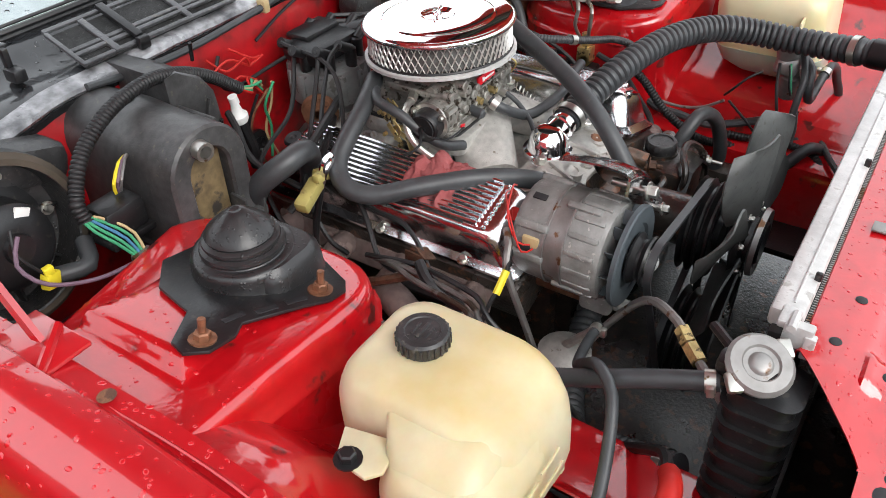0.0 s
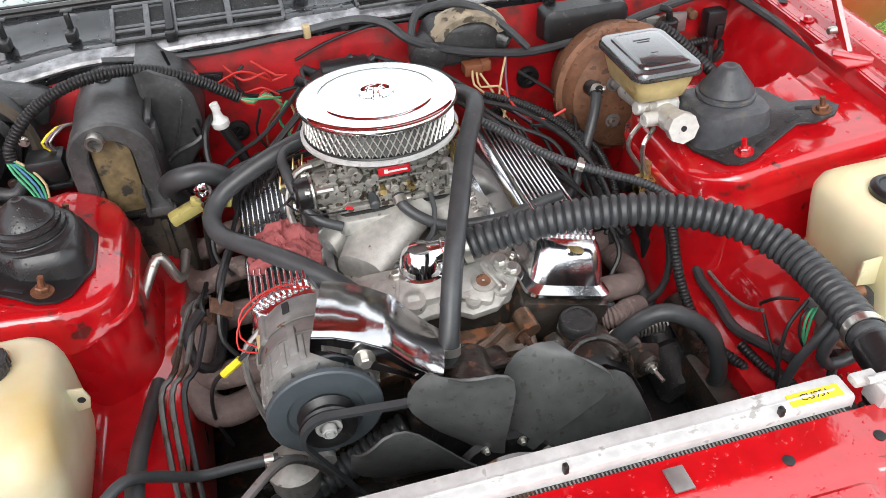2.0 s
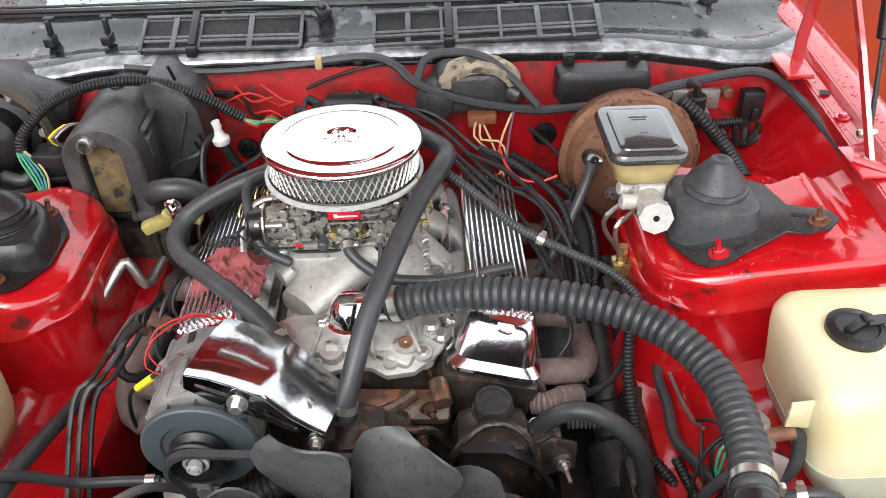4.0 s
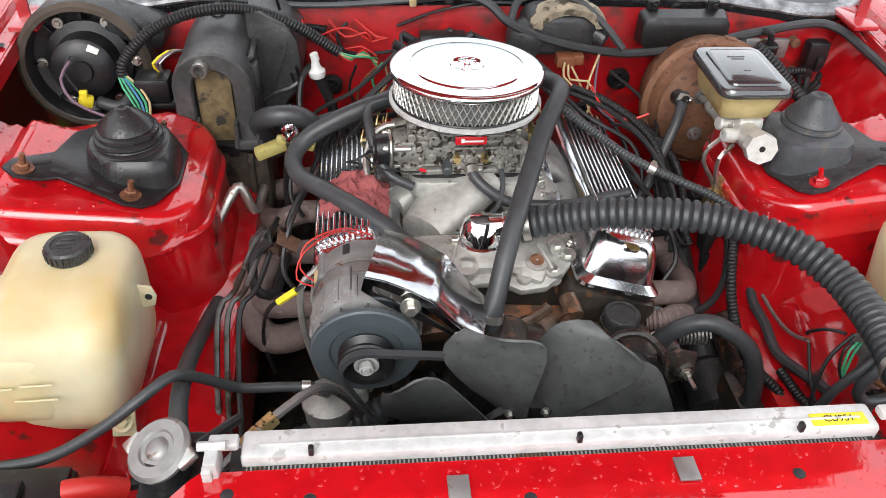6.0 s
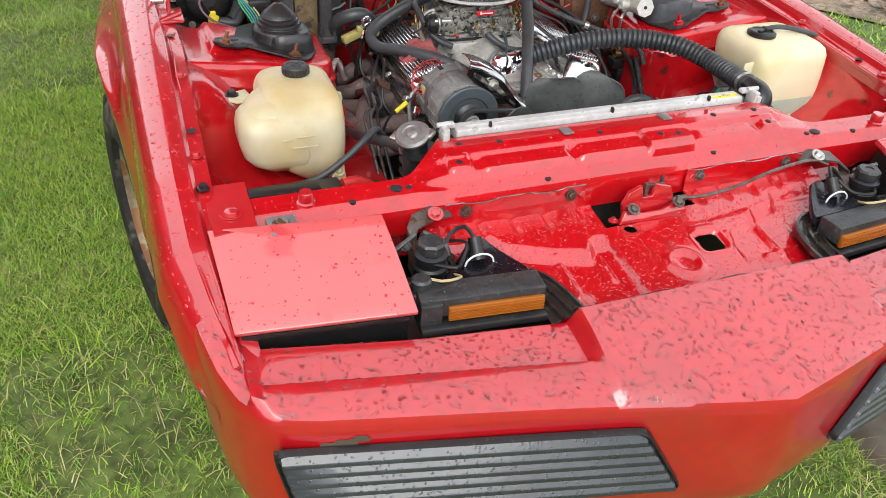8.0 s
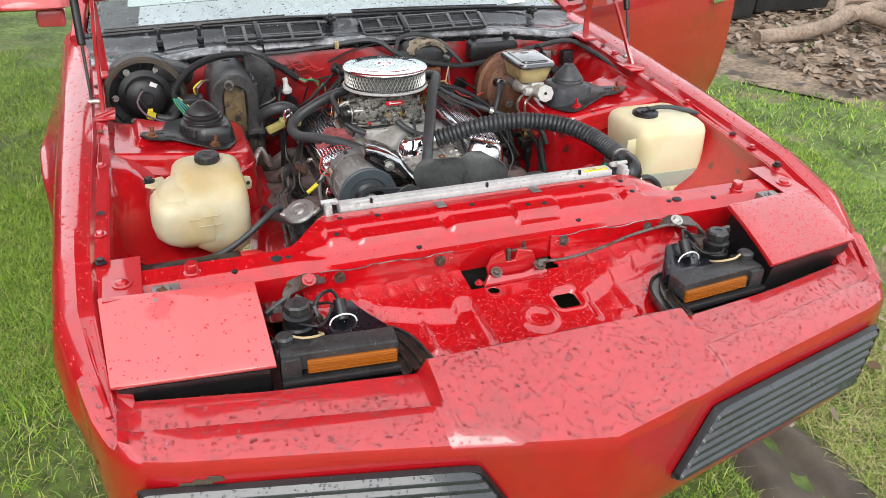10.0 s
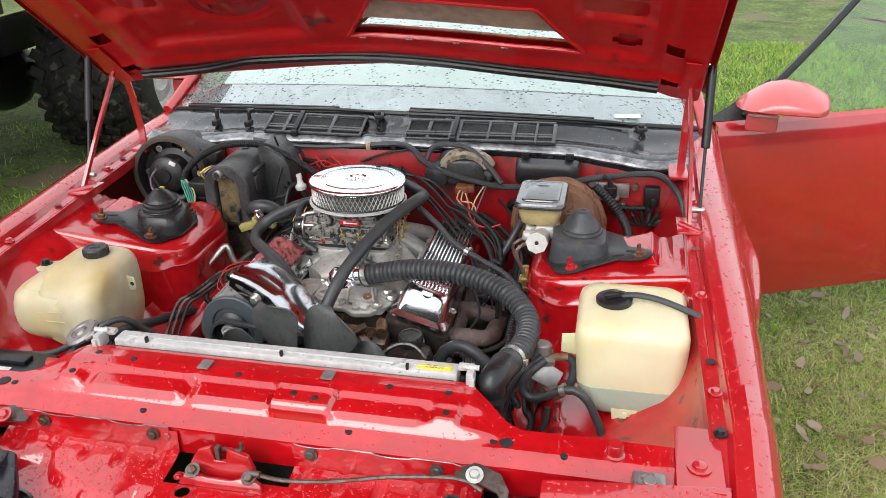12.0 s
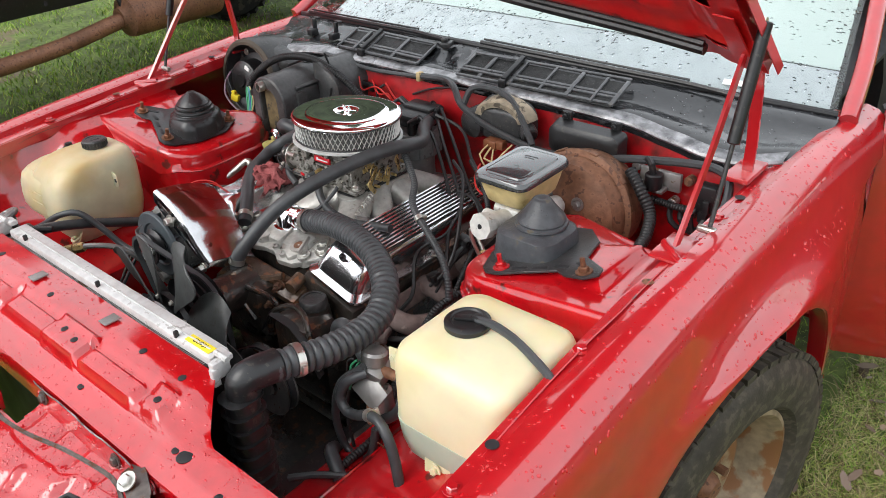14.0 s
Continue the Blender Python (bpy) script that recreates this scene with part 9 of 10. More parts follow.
part("bracket", put(box((0.61, 0.268, 0.815), (0.09, 0.012, 0.04), 0.003), box((0.6, 0.25, 0.8), (0.06, 0.03, 0.008), 0.002)), STEEL, sol)
part("solenoid_body", put(rod((0.605, 0.245, 0.8), (0.605, 0.245, 0.835), 0.018, 16, bevel=0.003), tube([(0.605, 0.245, 0.83), (0.6, 0.24, 0.855), (0.585, 0.25, 0.86)], 0.007, 8)), BLACK, sol)
for k, (x, z) in enumerate(((0.555, 0.83), (0.67, 0.825), (0.64, 0.77), (0.69, 0.76))):
    part("spacer", rod((x, 0.285, z), (x, 0.262, z), 0.01, 10, bevel=0.002), RUST if k % 2 else STEEL, sol)
wire([(0.565, 0.22, 0.84), (0.6, 0.2, 0.815), (0.635, 0.18, 0.78), (0.655, 0.13, 0.76), (0.66, 0.09, 0.75)], 0.0125, WIRE, "thick corrugated loom behind the booster", "wiring_loom", 0.008, n=12)
wire([(0.6, 0.25, 0.775), (0.65, 0.25, 0.772), (0.7, 0.25, 0.775)], 0.008, WIRE, "short corrugated loom on the firewall", "wiring_loom", 0.006)
for k in range(5):
    wire([(0.64 + 0.025 * k, 0.26, 0.76), (0.65 + 0.02 * k, 0.245, 0.74 + 0.012 * (k % 3)), (0.68 + 0.01 * k, 0.25, 0.725), (0.72 + 0.01 * k, 0.255, 0.74)], 0.006, WIRE, "tangled black wiring low on the firewall")
# emission valve cluster by the washer bottle
ev = thing("diverter_valve", (0.495, -0.46, 0.6), "corroded grey diverter valve with looped hoses", "valve")
part("valve_case", put(put(box((0.495, -0.45, 0.72), (0.04, 0.045, 0.045), 0.01, (12, 20, 15)), put(rod((0.505, -0.46, 0.7), (0.51, -0.46, 0.65), 0.022, 16, bevel=0.005), plate([(-0.03, -0.018), (0.026, -0.024), (0.03, 0.016), (-0.02, 0.026)], 0.005, pose(0.505, -0.475, 0.705, 60, 20, 0), 0.002))), rod((0.49, -0.45, 0.735), (0.49, -0.445, 0.76), 0.022, 16, bevel=0.004)), STEEL, ev)
part("valve_port", rod((0.5, -0.47, 0.68), (0.53, -0.5, 0.672), 0.01, 10), RUST, ev)
part("valve_port", rod((0.51, -0.45, 0.73), (0.545, -0.45, 0.735), 0.009, 10), RUST, ev)
# added black sheet that keeps the lawn from showing bright below the bay
solo("air_deflector", put(sheet([[(x, y, 0.43 + 0.02 * math.sin(x * 9)) for x in np.linspace(0.3, 0.8, 8)] for y in (-0.72, -0.5, -0.3, -0.1)], 0.004), B()), BLACK, "black sheet added to keep the gap below the bay dark", "deflector")
hose([(0.5, -0.475, 0.738), (0.48, -0.495, 0.728), (0.464, -0.5, 0.705), (0.46, -0.503, 0.684), (0.476, -0.506, 0.668), (0.505, -0.508, 0.676), (0.53, -0.512, 0.694), (0.562, -0.518, 0.705), (0.588, -0.525, 0.69), (0.603, -0.53, 0.662), (0.62, -0.54, 0.62), (0.625, -0.545, 0.54)], 0.0085, RUBBER, "black hose looped through the diverter valve", 0, (0.46,))
hose([(0.54, -0.45, 0.735), (0.555, -0.45, 0.725), (0.555, -0.46, 0.69), (0.535, -0.47, 0.66), (0.5, -0.48, 0.655)], 0.009, RUBBER, "looped black hose on the diverter valve")
hose([(0.495, -0.475, 0.747), (0.459, -0.49, 0.714), (0.434, -0.49, 0.667), (0.424, -0.49, 0.604), (0.442, -0.49, 0.555), (0.48, -0.49, 0.551), (0.505, -0.488, 0.585), (0.51, -0.48, 0.63)], 0.0068, RUBBER, "looped black vacuum hose low in the bay")
wire([(0.47, -0.44, 0.73), (0.44, -0.45, 0.69), (0.43, -0.47, 0.62), (0.45, -0.48, 0.55)], 0.003, WIRE, "thin black wire by the diverter valve")
solo("charcoal_canister", lathe([(0, 0.4), (0.07, 0.4), (0.075, 0.41), (0.075, 0.5), (0.07, 0.515), (0.03, 0.52), (0, 0.52)], pose(0.53, -0.56, 0.0), 28), BLACK, "black charcoal canister low beside the radiator", "canister")
hose([(0.5, -0.56, 0.52), (0.49, -0.55, 0.56), (0.45, -0.53, 0.58), (0.42, -0.5, 0.55)], 0.012, RUBBER, "black canister hose with a frayed end")
wire([(0.45, -0.36, 0.57), (0.462, -0.42, 0.567), (0.476, -0.45, 0.572), (0.474, -0.5, 0.566), (0.47, -0.54, 0.56), (0.44, -0.58, 0.53)], 0.008, WIRE, "corrugated black loom low beside the radiator", "wiring_loom", 0.006, n=10)
wire([(0.5, -0.5, 0.56), (0.53, -0.485, 0.575), (0.545, -0.47, 0.565), (0.56, -0.5, 0.545), (0.6, -0.52, 0.53)], 0.013, RUBBER, "taped black harness by the washer bottle")
wire([(0.42, -0.6, 0.56), (0.46, -0.57, 0.568), (0.51, -0.54, 0.572), (0.54, -0.5, 0.562)], 0.006, RUBBER, "taped black harness by the washer bottle")
for k in range(3):
    wire([(0.53 + 0.006 * k, -0.482, 0.585), (0.528 + 0.008 * k, -0.484, 0.605), (0.52 + 0.014 * k, -0.488, 0.612)], 0.0013, COPPER, "frayed copper wire ends on the harness")
steer = thing("steering_box", (0.43, -0.38, 0.42), "oily black steering box with its column shaft beside the engine", "steering box")
part("gear_case", put(box((0.43, -0.38, 0.47), (0.09, 0.16, 0.1), 0.02), rod((0.43, -0.35, 0.5), (0.43, -0.2, 0.53), 0.03, 16, bevel=0.005)), BLOCK, steer, "oily black gear case")
part("shaft_tube", put(rod((0.385, 0.12, 0.66), (0.392, -0.2, 0.478), 0.021, 18, bevel=0.003), rod((0.384, 0.1, 0.65), (0.384, 0.25, 0.73), 0.013, 12)), GREYBLACK, steer, "grey-black column shaft")
part("coupling", rod((0.391, -0.18, 0.49), (0.396, -0.26, 0.45), 0.03, 18, bevel=0.006), GREYBLACK, steer)
part("valve_housing", rod((0.394, -0.24, 0.46), (0.4, -0.33, 0.43), 0.048, 24, bevel=0.012), GREYBLACK, steer)
part("pinch_bolt", put(screw((0.42, -0.21, 0.48), (1, 0, 0.2), 0.008, 0.01), rod((0.38, -0.21, 0.472), (0.42, -0.21, 0.48), 0.005, 8)), BOLT_RUST, steer, "rusty pinch bolt")

# ---- small things on the engine ----
tr = thing("transmission_dipstick", (-0.312, 0.01, 0.6), "chrome-looped dipstick with an old yellow clip", "dipstick")
part("tube", tube([(-0.335, 0.05, 0.5), (-0.328, 0.035, 0.66), (-0.318, 0.02, 0.745)], 0.0055, 8), BLACK, tr)
part("handle", put(tube([(-0.318, 0.02, 0.745), (-0.312, 0.012, 0.775), (-0.3, 0.008, 0.79), (-0.305, 0.004, 0.802), (-0.318, 0.006, 0.797), (-0.316, 0.014, 0.775)], 0.005, 8, 0.005), B()), CHROME, tr, "chrome loop handle")
part("clip", put(put(box((-0.345, 0.018, 0.752), (0.055, 0.022, 0.02), 0.004, (0, -18, 10)), box((-0.295, 0.022, 0.762), (0.05, 0.02, 0.016), 0.004, (0, 14, -8))), box((-0.325, 0.014, 0.772), (0.016, 0.014, 0.014), 0.003)), TAG, tr, "faded yellow plastic clip")
oil = thing("oil_dipstick", (-0.3, -0.27, 0.5), "oil dipstick with a bright yellow tape tag", "dipstick")
part("tube", tube([(-0.245, -0.255, 0.73), (-0.265, -0.27, 0.72), (-0.285, -0.278, 0.695), (-0.28, -0.3, 0.62), (-0.25, -0.32, 0.5)], 0.0055, 8), STEEL, oil)
part("stick", tube([(-0.265, -0.275, 0.715), (-0.3, -0.283, 0.69), (-0.335, -0.275, 0.655), (-0.35, -0.265, 0.58), (-0.34, -0.26, 0.5)], 0.0032, 6), WIRE, oil)
part("tape", rod((-0.29, -0.281, 0.697), (-0.318, -0.281, 0.675), 0.0058, 8), YELLOW, oil, "yellow tape")


def rag():
    rows = []
    for i in range(44):
        u = i / 43 - 0.5
        row = []
        for j in range(36):
            v = j / 35 - 0.5
            x, y = -0.205 + 0.11 * u, -0.115 + 0.09 * v
            z = 0.772 - 0.25 * abs(u) ** 2 * 0.5 - 0.05 * v * v + 0.012 * noise.noise((u * 5, v * 5, 2)) + 0.009 * abs(noise.noise((u * 14, v * 6 + u * 5, 5))) + 0.004 * noise.noise((u * 30, v * 24, 1)) - 0.03 * max(0, -u - 0.2)
            row.append((x + 0.008 * noise.noise((u * 6, v * 6, 9)), y + 0.01 * noise.noise((u * 6, v * 6, 12)), z))
        rows.append(row)
    return sheet(rows, 0.004)


solo("shop_rag", rag(), RAG, "crumpled faded red shop rag on the rocker cover", "rag", sharp=70)
solo("bracket", put(put(box((-0.31, -0.16, 0.692), (0.036, 0.024, 0.003), 0.001, (30, 35, 0)), box((-0.325, -0.15, 0.682), (0.004, 0.03, 0.035), 0.001)), tube([(-0.33, -0.18, 0.69), (-0.35, -0.16, 0.68), (-0.36, -0.1, 0.65), (-0.35, -0.05, 0.62)], 0.007, 8)), BOLT_RUST, "bent rusty bracket on the exhaust side", "bracket")
wire([(-0.34, -0.17, 0.7), (-0.36, -0.2, 0.69), (-0.355, -0.24, 0.665), (-0.33, -0.22, 0.64), (-0.32, -0.12, 0.63)], 0.008, WIRE, "black starter cable loop by the manifold")
solo("refrigerant_pipe", put(tube([(-0.441, -0.1, 0.663), (-0.423, -0.06, 0.684), (-0.403, -0.03, 0.707), (-0.392, -0.028, 0.7), (-0.383, -0.03, 0.668), (-0.374, -0.02, 0.655), (-0.37, 0.05, 0.65)], 0.0085, 10), rod((-0.441, -0.1, 0.663), (-0.448, -0.114, 0.656), 0.0115, 8)), ZINC, "bent alloy refrigerant pipe", "pipe", "pipes of the engine bay")
for d in (0.0, 0.014, 0.03):
    solo("fuel_pipe", tube([(-0.395 + d, -0.46, 0.54), (-0.4 + d, -0.38, 0.62), (-0.4 + d, -0.3, 0.679), (-0.38 + d, -0.27, 0.69), (-0.366 + d, -0.18, 0.69), (-0.355 + d * 0.5, -0.14, 0.69), (-0.335, -0.1 + d, 0.67)], 0.0042, 8), PIPE_DARK if d != 0.03 else BLACK, "grimy steel fuel pipe along the frame rail", "pipe", "pipes of the engine bay")
solo("fuel_pump", put(lathe([(0, -0.05), (0.03, -0.05), (0.036, -0.03), (0.037, 0.0), (0.04, 0.002), (0.04, 0.01), (0.03, 0.016), (0.012, 0.024), (0, 0.024)], pose(-0.25, -0.36, 0.54), 24), rod((-0.25, -0.36, 0.56), (-0.262, -0.412, 0.63), 0.007, 8)), CAST, "round mechanical fuel pump under the alternator", "fuel pump")


# ---- lawn, mud and litter ----
def scatter(name, spots, mat, label, category, low, high, width, lean=0.5, seed=1):
    """Many blades as one mesh: two triangles each, bent at the middle."""
    g = np.random.default_rng(seed)
    n = len(spots)
    h, a, b = g.uniform(low, high, n), g.uniform(0, 2 * np.pi, n), g.uniform(0, 2 * np.pi, n)
    w, tilt = g.uniform(0.6, 1.3, n) * width, g.uniform(0.15, 1.0, n) * lean
    base = np.array([(x, y, ground_height(x, y)) for x, y in spots])
    side = np.stack([np.cos(a) * w, np.sin(a) * w, np.zeros(n)], 1)
    way = np.stack([np.cos(b) * tilt * h, np.sin(b) * tilt * h, h * 0.6], 1)
    tip = np.stack([np.cos(b) * tilt * h * 2.2, np.sin(b) * tilt * h * 2.2, h * (1.1 - 0.4 * tilt)], 1)
    v = np.stack([base - side, base + side, base + way + side * 0.7, base + way - side * 0.7, base + tip], 1).reshape(-1, 3)
    k = np.arange(n)[:, None] * 5
    quads, tris = (k + [0, 1, 2, 3]), (k + [3, 2, 4])
    me = bpy.data.meshes.new(name)
    me.from_pydata(v.tolist(), [], quads.tolist() + tris.tolist())
    me.materials.append(mat)
    return tagged(new(name, me), label, category, kind="stuff")


g = np.random.default_rng(7)


def patch(n, x0, x1, y0, y1):
    return np.stack([g.uniform(x0, x1, n), g.uniform(y0, y1, n)], 1)


def in_mud(p):
    return (np.abs(p[:, 0] - 0.81 - 0.03 * np.sin(p[:, 1] * 5)) < 0.15) & (p[:, 1] < -0.3)


def bare(p, scale=0.9, cut=0.18):
    return np.array([noise.noise((x * scale, y * scale, 4)) > cut for x, y in p])


near = np.concatenate([patch(190000, -2.3, -0.75, -1.6, 1.6), patch(40000, -2.6, -0.9, 1.6, 4.0), patch(90000, 0.5, 2.6, -1.9, 2.4), patch(16000, -0.8, 0.8, -2.2, -0.9), patch(6000, -0.8, 0.8, -0.9, 0.4)])
near = near[~in_mud(near)]
near = near[~(bare(near) & (g.random(len(near)) < 0.75))]
worn = (near[:, 0] > 0.9) & (near[:, 0] < 1.5 + 0.15 * np.sin(near[:, 1] * 5)) & (near[:, 1] > -1.4) & (near[:, 1] < 0.9)
near = near[~(worn & (g.random(len(near)) < 0.7))]
verge = (near[:, 0] < -0.85) & (near[:, 0] > -1.25 + 0.1 * np.sin(near[:, 1] * 7)) & (near[:, 1] > -1.2) & (near[:, 1] < -0.1)
near = near[~(verge & bare(near, 2.2, -0.05) & (g.random(len(near)) < 0.8))]
scatter("grass", near, BLADE, "short green lawn grass round the car", "grass", 0.01, 0.028, 0.0014, 0.8, 2)
far = np.concatenate([patch(34000, 2.4, 6.5, -0.5, 6.5), patch(20000, 0.95, 2.6, 2.2, 6.5), patch(36000, -6.0, -2.2, -1.5, 6.5)])
far = far[~((far[:, 0] > 3.4 + 0.5 * np.sin(far[:, 1] * 2)) & (far[:, 1] > 1.35))]
far = far[~(bare(far, 0.7) & (g.random(len(far)) < 0.8))]
scatter("far_grass", far, BLADE, "bright green lawn grass further off", "grass", 0.018, 0.045, 0.0035, 0.7, 3)
tufts = []
for x, y in np.concatenate([patch(90, -2.3, -0.95, -1.3, 3.0), patch(70, 0.95, 2.6, -1.6, 2.5)]):
    m = g.integers(25, 70)
    tufts.append(np.stack([x + g.normal(0, 0.045, m), y + g.normal(0, 0.045, m)], 1))
tufts = np.concatenate(tufts)
scatter("grass_tufts", tufts[~in_mud(tufts)], BLADE, "taller tufts of lawn grass", "grass", 0.03, 0.065, 0.002, 0.9, 4)
dry = np.concatenate([patch(16000, 0.93, 2.0, -1.2, 1.8), patch(44000, 0.92, 1.7, -1.3, 1.3), patch(2500, 0.55, 1.1, -1.8, -0.9), patch(2500, -1.6, -0.85, -1.2, 0.5)])
dry = dry[~in_mud(dry)]
scatter("dry_grass", dry, BLADE_DRY, "dry straw-coloured grass between the green", "grass", 0.012, 0.042, 0.0015, 1.2, 5)


def mud_track():
    rows = []
    for y in np.linspace(-3.2, -0.35, 120):
        row = []
        for k in range(26):
            f = k / 25 - 0.5
            x = 0.81 + 0.03 * math.sin(y * 5) + f * (0.32 + 0.05 * noise.noise((y * 4, f, 2)))
            edge = 1 - (2 * abs(f)) ** 4
            z = ground_height(x, y) - 0.004 + edge * (0.016 + 0.012 * noise.noise((x * 18, y * 9, 1)) + 0.007 * noise.noise((x * 50, y * 40, 6)) - 0.01 * math.cos(f * 9))
            row.append((x, y, z))
        rows.append(row)
    return sheet(rows)


solo("mud_track", mud_track(), MUD, "wet brown mud rut pressed into the lawn", "mud", kind="structure")


def litter_bed():
    rows = []
    for x in np.linspace(3.3, 9.0, 60):
        rows.append([(x + 0.4 * math.sin(y * 2), y, ground_height(x, y) + 0.012 + 0.03 * noise.noise((x * 3, y * 3, 8)) + 0.012 * noise.noise((x * 11, y * 11, 8)) - 0.06 * max(0, 1 - (y - 1.25) / 0.2)) for y in np.linspace(1.25, 8.0, 60)])
    return sheet(rows)


solo("litter_bed", litter_bed(), LITTER, "bare earth strewn with brown leaf litter", "ground", kind="structure")


def flakes(name, spots, size, mat, label, seed):
    r = np.random.default_rng(seed)
    vs, fs = [], []
    for x, y in spots:
        a, s_, t1, t2 = r.uniform(0, 6.28), r.uniform(0.5, 1.4) * size, r.normal(0, 0.35), r.normal(0, 0.35)
        c, sn, z = math.cos(a), math.sin(a), ground_height(x, y) + r.uniform(0.02, 0.045)
        k = len(vs)
        for u, v in ((-1, 0), (-0.3, 0.45), (0.6, 0.4), (1, 0), (0.5, -0.45), (-0.4, -0.4)):
            vs.append((x + s_ * (u * c - v * sn), y + s_ * (u * sn + v * c), z + s_ * (u * t1 + v * t2)))
        fs.append((k, k + 1, k + 2, k + 3, k + 4, k + 5))
    me = bpy.data.meshes.new(name)
    me.from_pydata(vs, [], fs)
    me.materials.append(mat)
    return tagged(new(name, me), label, "leaves", kind="stuff")


flakes("fallen_leaves", patch(5000, 3.5, 6.8, 1.5, 5.5), 0.035, LEAF, "scattered dead brown leaves on bare earth", 11)
flakes("lawn_leaves", patch(420, 0.95, 2.2, -1.0, 1.8), 0.022, LEAF, "a few dead leaves lying in the grass", 12)
roots = thing("tree_root", (4.4, 2.75, 0.05), "bare pale tree root lying on leaf litter", "tree root")
part("root_limb", tube([(3.75, 2.75, 0.04), (4.1, 2.72, 0.06), (4.45, 2.75, 0.1), (4.75, 2.85, 0.16), (5.0, 2.7, 0.1)], 0.06, 10, 0.08), BARK, roots)
part("root_limb", tube([(4.7, 2.8, 0.14), (5.0, 2.9, 0.17), (5.5, 2.85, 0.14), (6.2, 2.95, 0.1)], 0.05, 10, 0.08), BARK, roots)
part("root_limb", tube([(4.6, 2.85, 0.15), (4.9, 3.1, 0.19), (5.4, 3.2, 0.14)], 0.04, 8, 0.08), BARK, roots)
solo("fallen_branch", tube([(3.95, 1.75, 0.05), (4.3, 1.6, 0.07), (4.8, 1.55, 0.05), (5.4, 1.4, 0.05)], 0.02, 8, 0.08), BARK, "thin fallen branch at the edge of the litter", "branch")
for k, (x, y, w) in enumerate(((3.75, 3.6, 0.9), (4.75, 3.75, 0.8))):
    tote = thing("storage_crate", (x, y, 0.0), "dark grey plastic storage crate on the leaf litter", "crate", "crates behind the lawn")
    part("crate_body", box((x, y, 0.2), (w, 0.5, 0.36), 0.03, taper=1.04), GREYBLACK, tote)
    part("crate_lid", box((x, y, 0.4), (w * 1.04, 0.53, 0.05), 0.02), BLACK, tote)
fence = thing("wooden_fence", (6.0, 4.6, 0.0), "dark weathered plank fence behind the crates", "fence")
for k in range(24):
    part("plank", box((3.6 + 0.2 * k, 4.6, 0.45), (0.17, 0.03, 0.95), 0.006), BARK, fence)

# ---- pickup truck parked on the passenger side ----
truck = thing("pickup_truck", (-3.4, 1.2, 0.0), "lifted red pickup truck with an open black frame", "truck")
TRX = -2.72
part("cab", put(loft([[(x, y, z) for x, y in ((TRX, -1.4), (TRX, 1.5), (TRX - 1.6, 1.5), (TRX - 1.6, -1.4))] for z in (0.84, 0.87, 1.4, 1.45)]), loft([[(x, y, z) for x, y in ((TRX - 0.06, -0.9), (TRX - 0.06, 1.4), (TRX - 1.54, 1.4), (TRX - 1.54, -0.9))] for z in (1.45, 2.0)])), RED_TRUCK, truck)
part("engine_hood", loft([[(x, y, z) for x, y in ((TRX - 0.08 - i, -2.45 + i), (TRX - 0.02 - i, -1.38), (TRX - 1.58 + i, -1.38), (TRX - 1.52 + i, -2.45 + i))] for z, i in ((0.95, 0), (1.0, 0), (1.26, 0.02), (1.32, 0.07))]), RED_TRUCK, truck)
part("rocker_trim", box((TRX + 0.004, 0.0, 0.93), (0.02, 2.8, 0.02), 0.006), RED_TRUCK, truck)
for x in (TRX - 0.16, TRX - 1.2):
    part("frame_rail", box((x, 1.2, 0.765), (0.07, 5.2, 0.21), 0.01), BLACK, truck)
for k in range(14):
    part("frame_hole", rod((TRX - 0.122, 0.6 + 0.12 * k, 0.7 + 0.05 * (k % 3)), (TRX - 0.13, 0.6 + 0.12 * k, 0.7 + 0.05 * (k % 3)), 0.012, 10), DARK, truck)
part("bed_floor", box((TRX - 0.7, 3.1, 1.2), (2.3, 3.1, 0.16), 0.02), BLACK, truck)
part("fuel_tank", box((TRX - 0.7, 1.95, 0.62), (0.8, 0.8, 0.34), 0.08), BLACK, truck)
part("muffler", lathe([(0, -0.32), (0.05, -0.32), (0.06, -0.3), (0.1, -0.28), (0.105, -0.26), (0.105, 0.26), (0.1, 0.28), (0.055, 0.31), (0, 0.31)], facing((TRX + 0.02, 1.2, 0.58), (0, 1, 0)), 24), RUST, truck, "rusty brown muffler")
part("exhaust_pipe", tube([(TRX + 0.0, -1.2, 0.5), (TRX + 0.0, 0.3, 0.5), (TRX + 0.02, 0.9, 0.57)], 0.04, 12, 0.1), RUST, truck)
part("tail_pipe", tube([(TRX + 0.02, 1.5, 0.58), (TRX - 0.02, 1.7, 0.56), (TRX - 0.25, 2.1, 0.66), (TRX - 0.35, 2.4, 0.72)], 0.035, 12, 0.08), RUST, truck)
part("hanger", tube([(TRX + 0.02, 0.92, 0.57), (TRX + 0.0, 0.9, 0.7), (TRX - 0.2, 0.9, 0.78)], 0.012, 6), BLACK, truck)
part("rear_axle", put(rod((TRX + 0.5, 2.75, 0.47), (TRX - 1.85, 2.75, 0.47), 0.06, 12), lathe([(0, -0.26), (0.16, -0.2), (0.25, -0.05), (0.25, 0.05), (0.16, 0.2), (0, 0.26)], facing((TRX - 0.55, 2.75, 0.46), (0, 1, 0)), 20)), BLACK, truck)


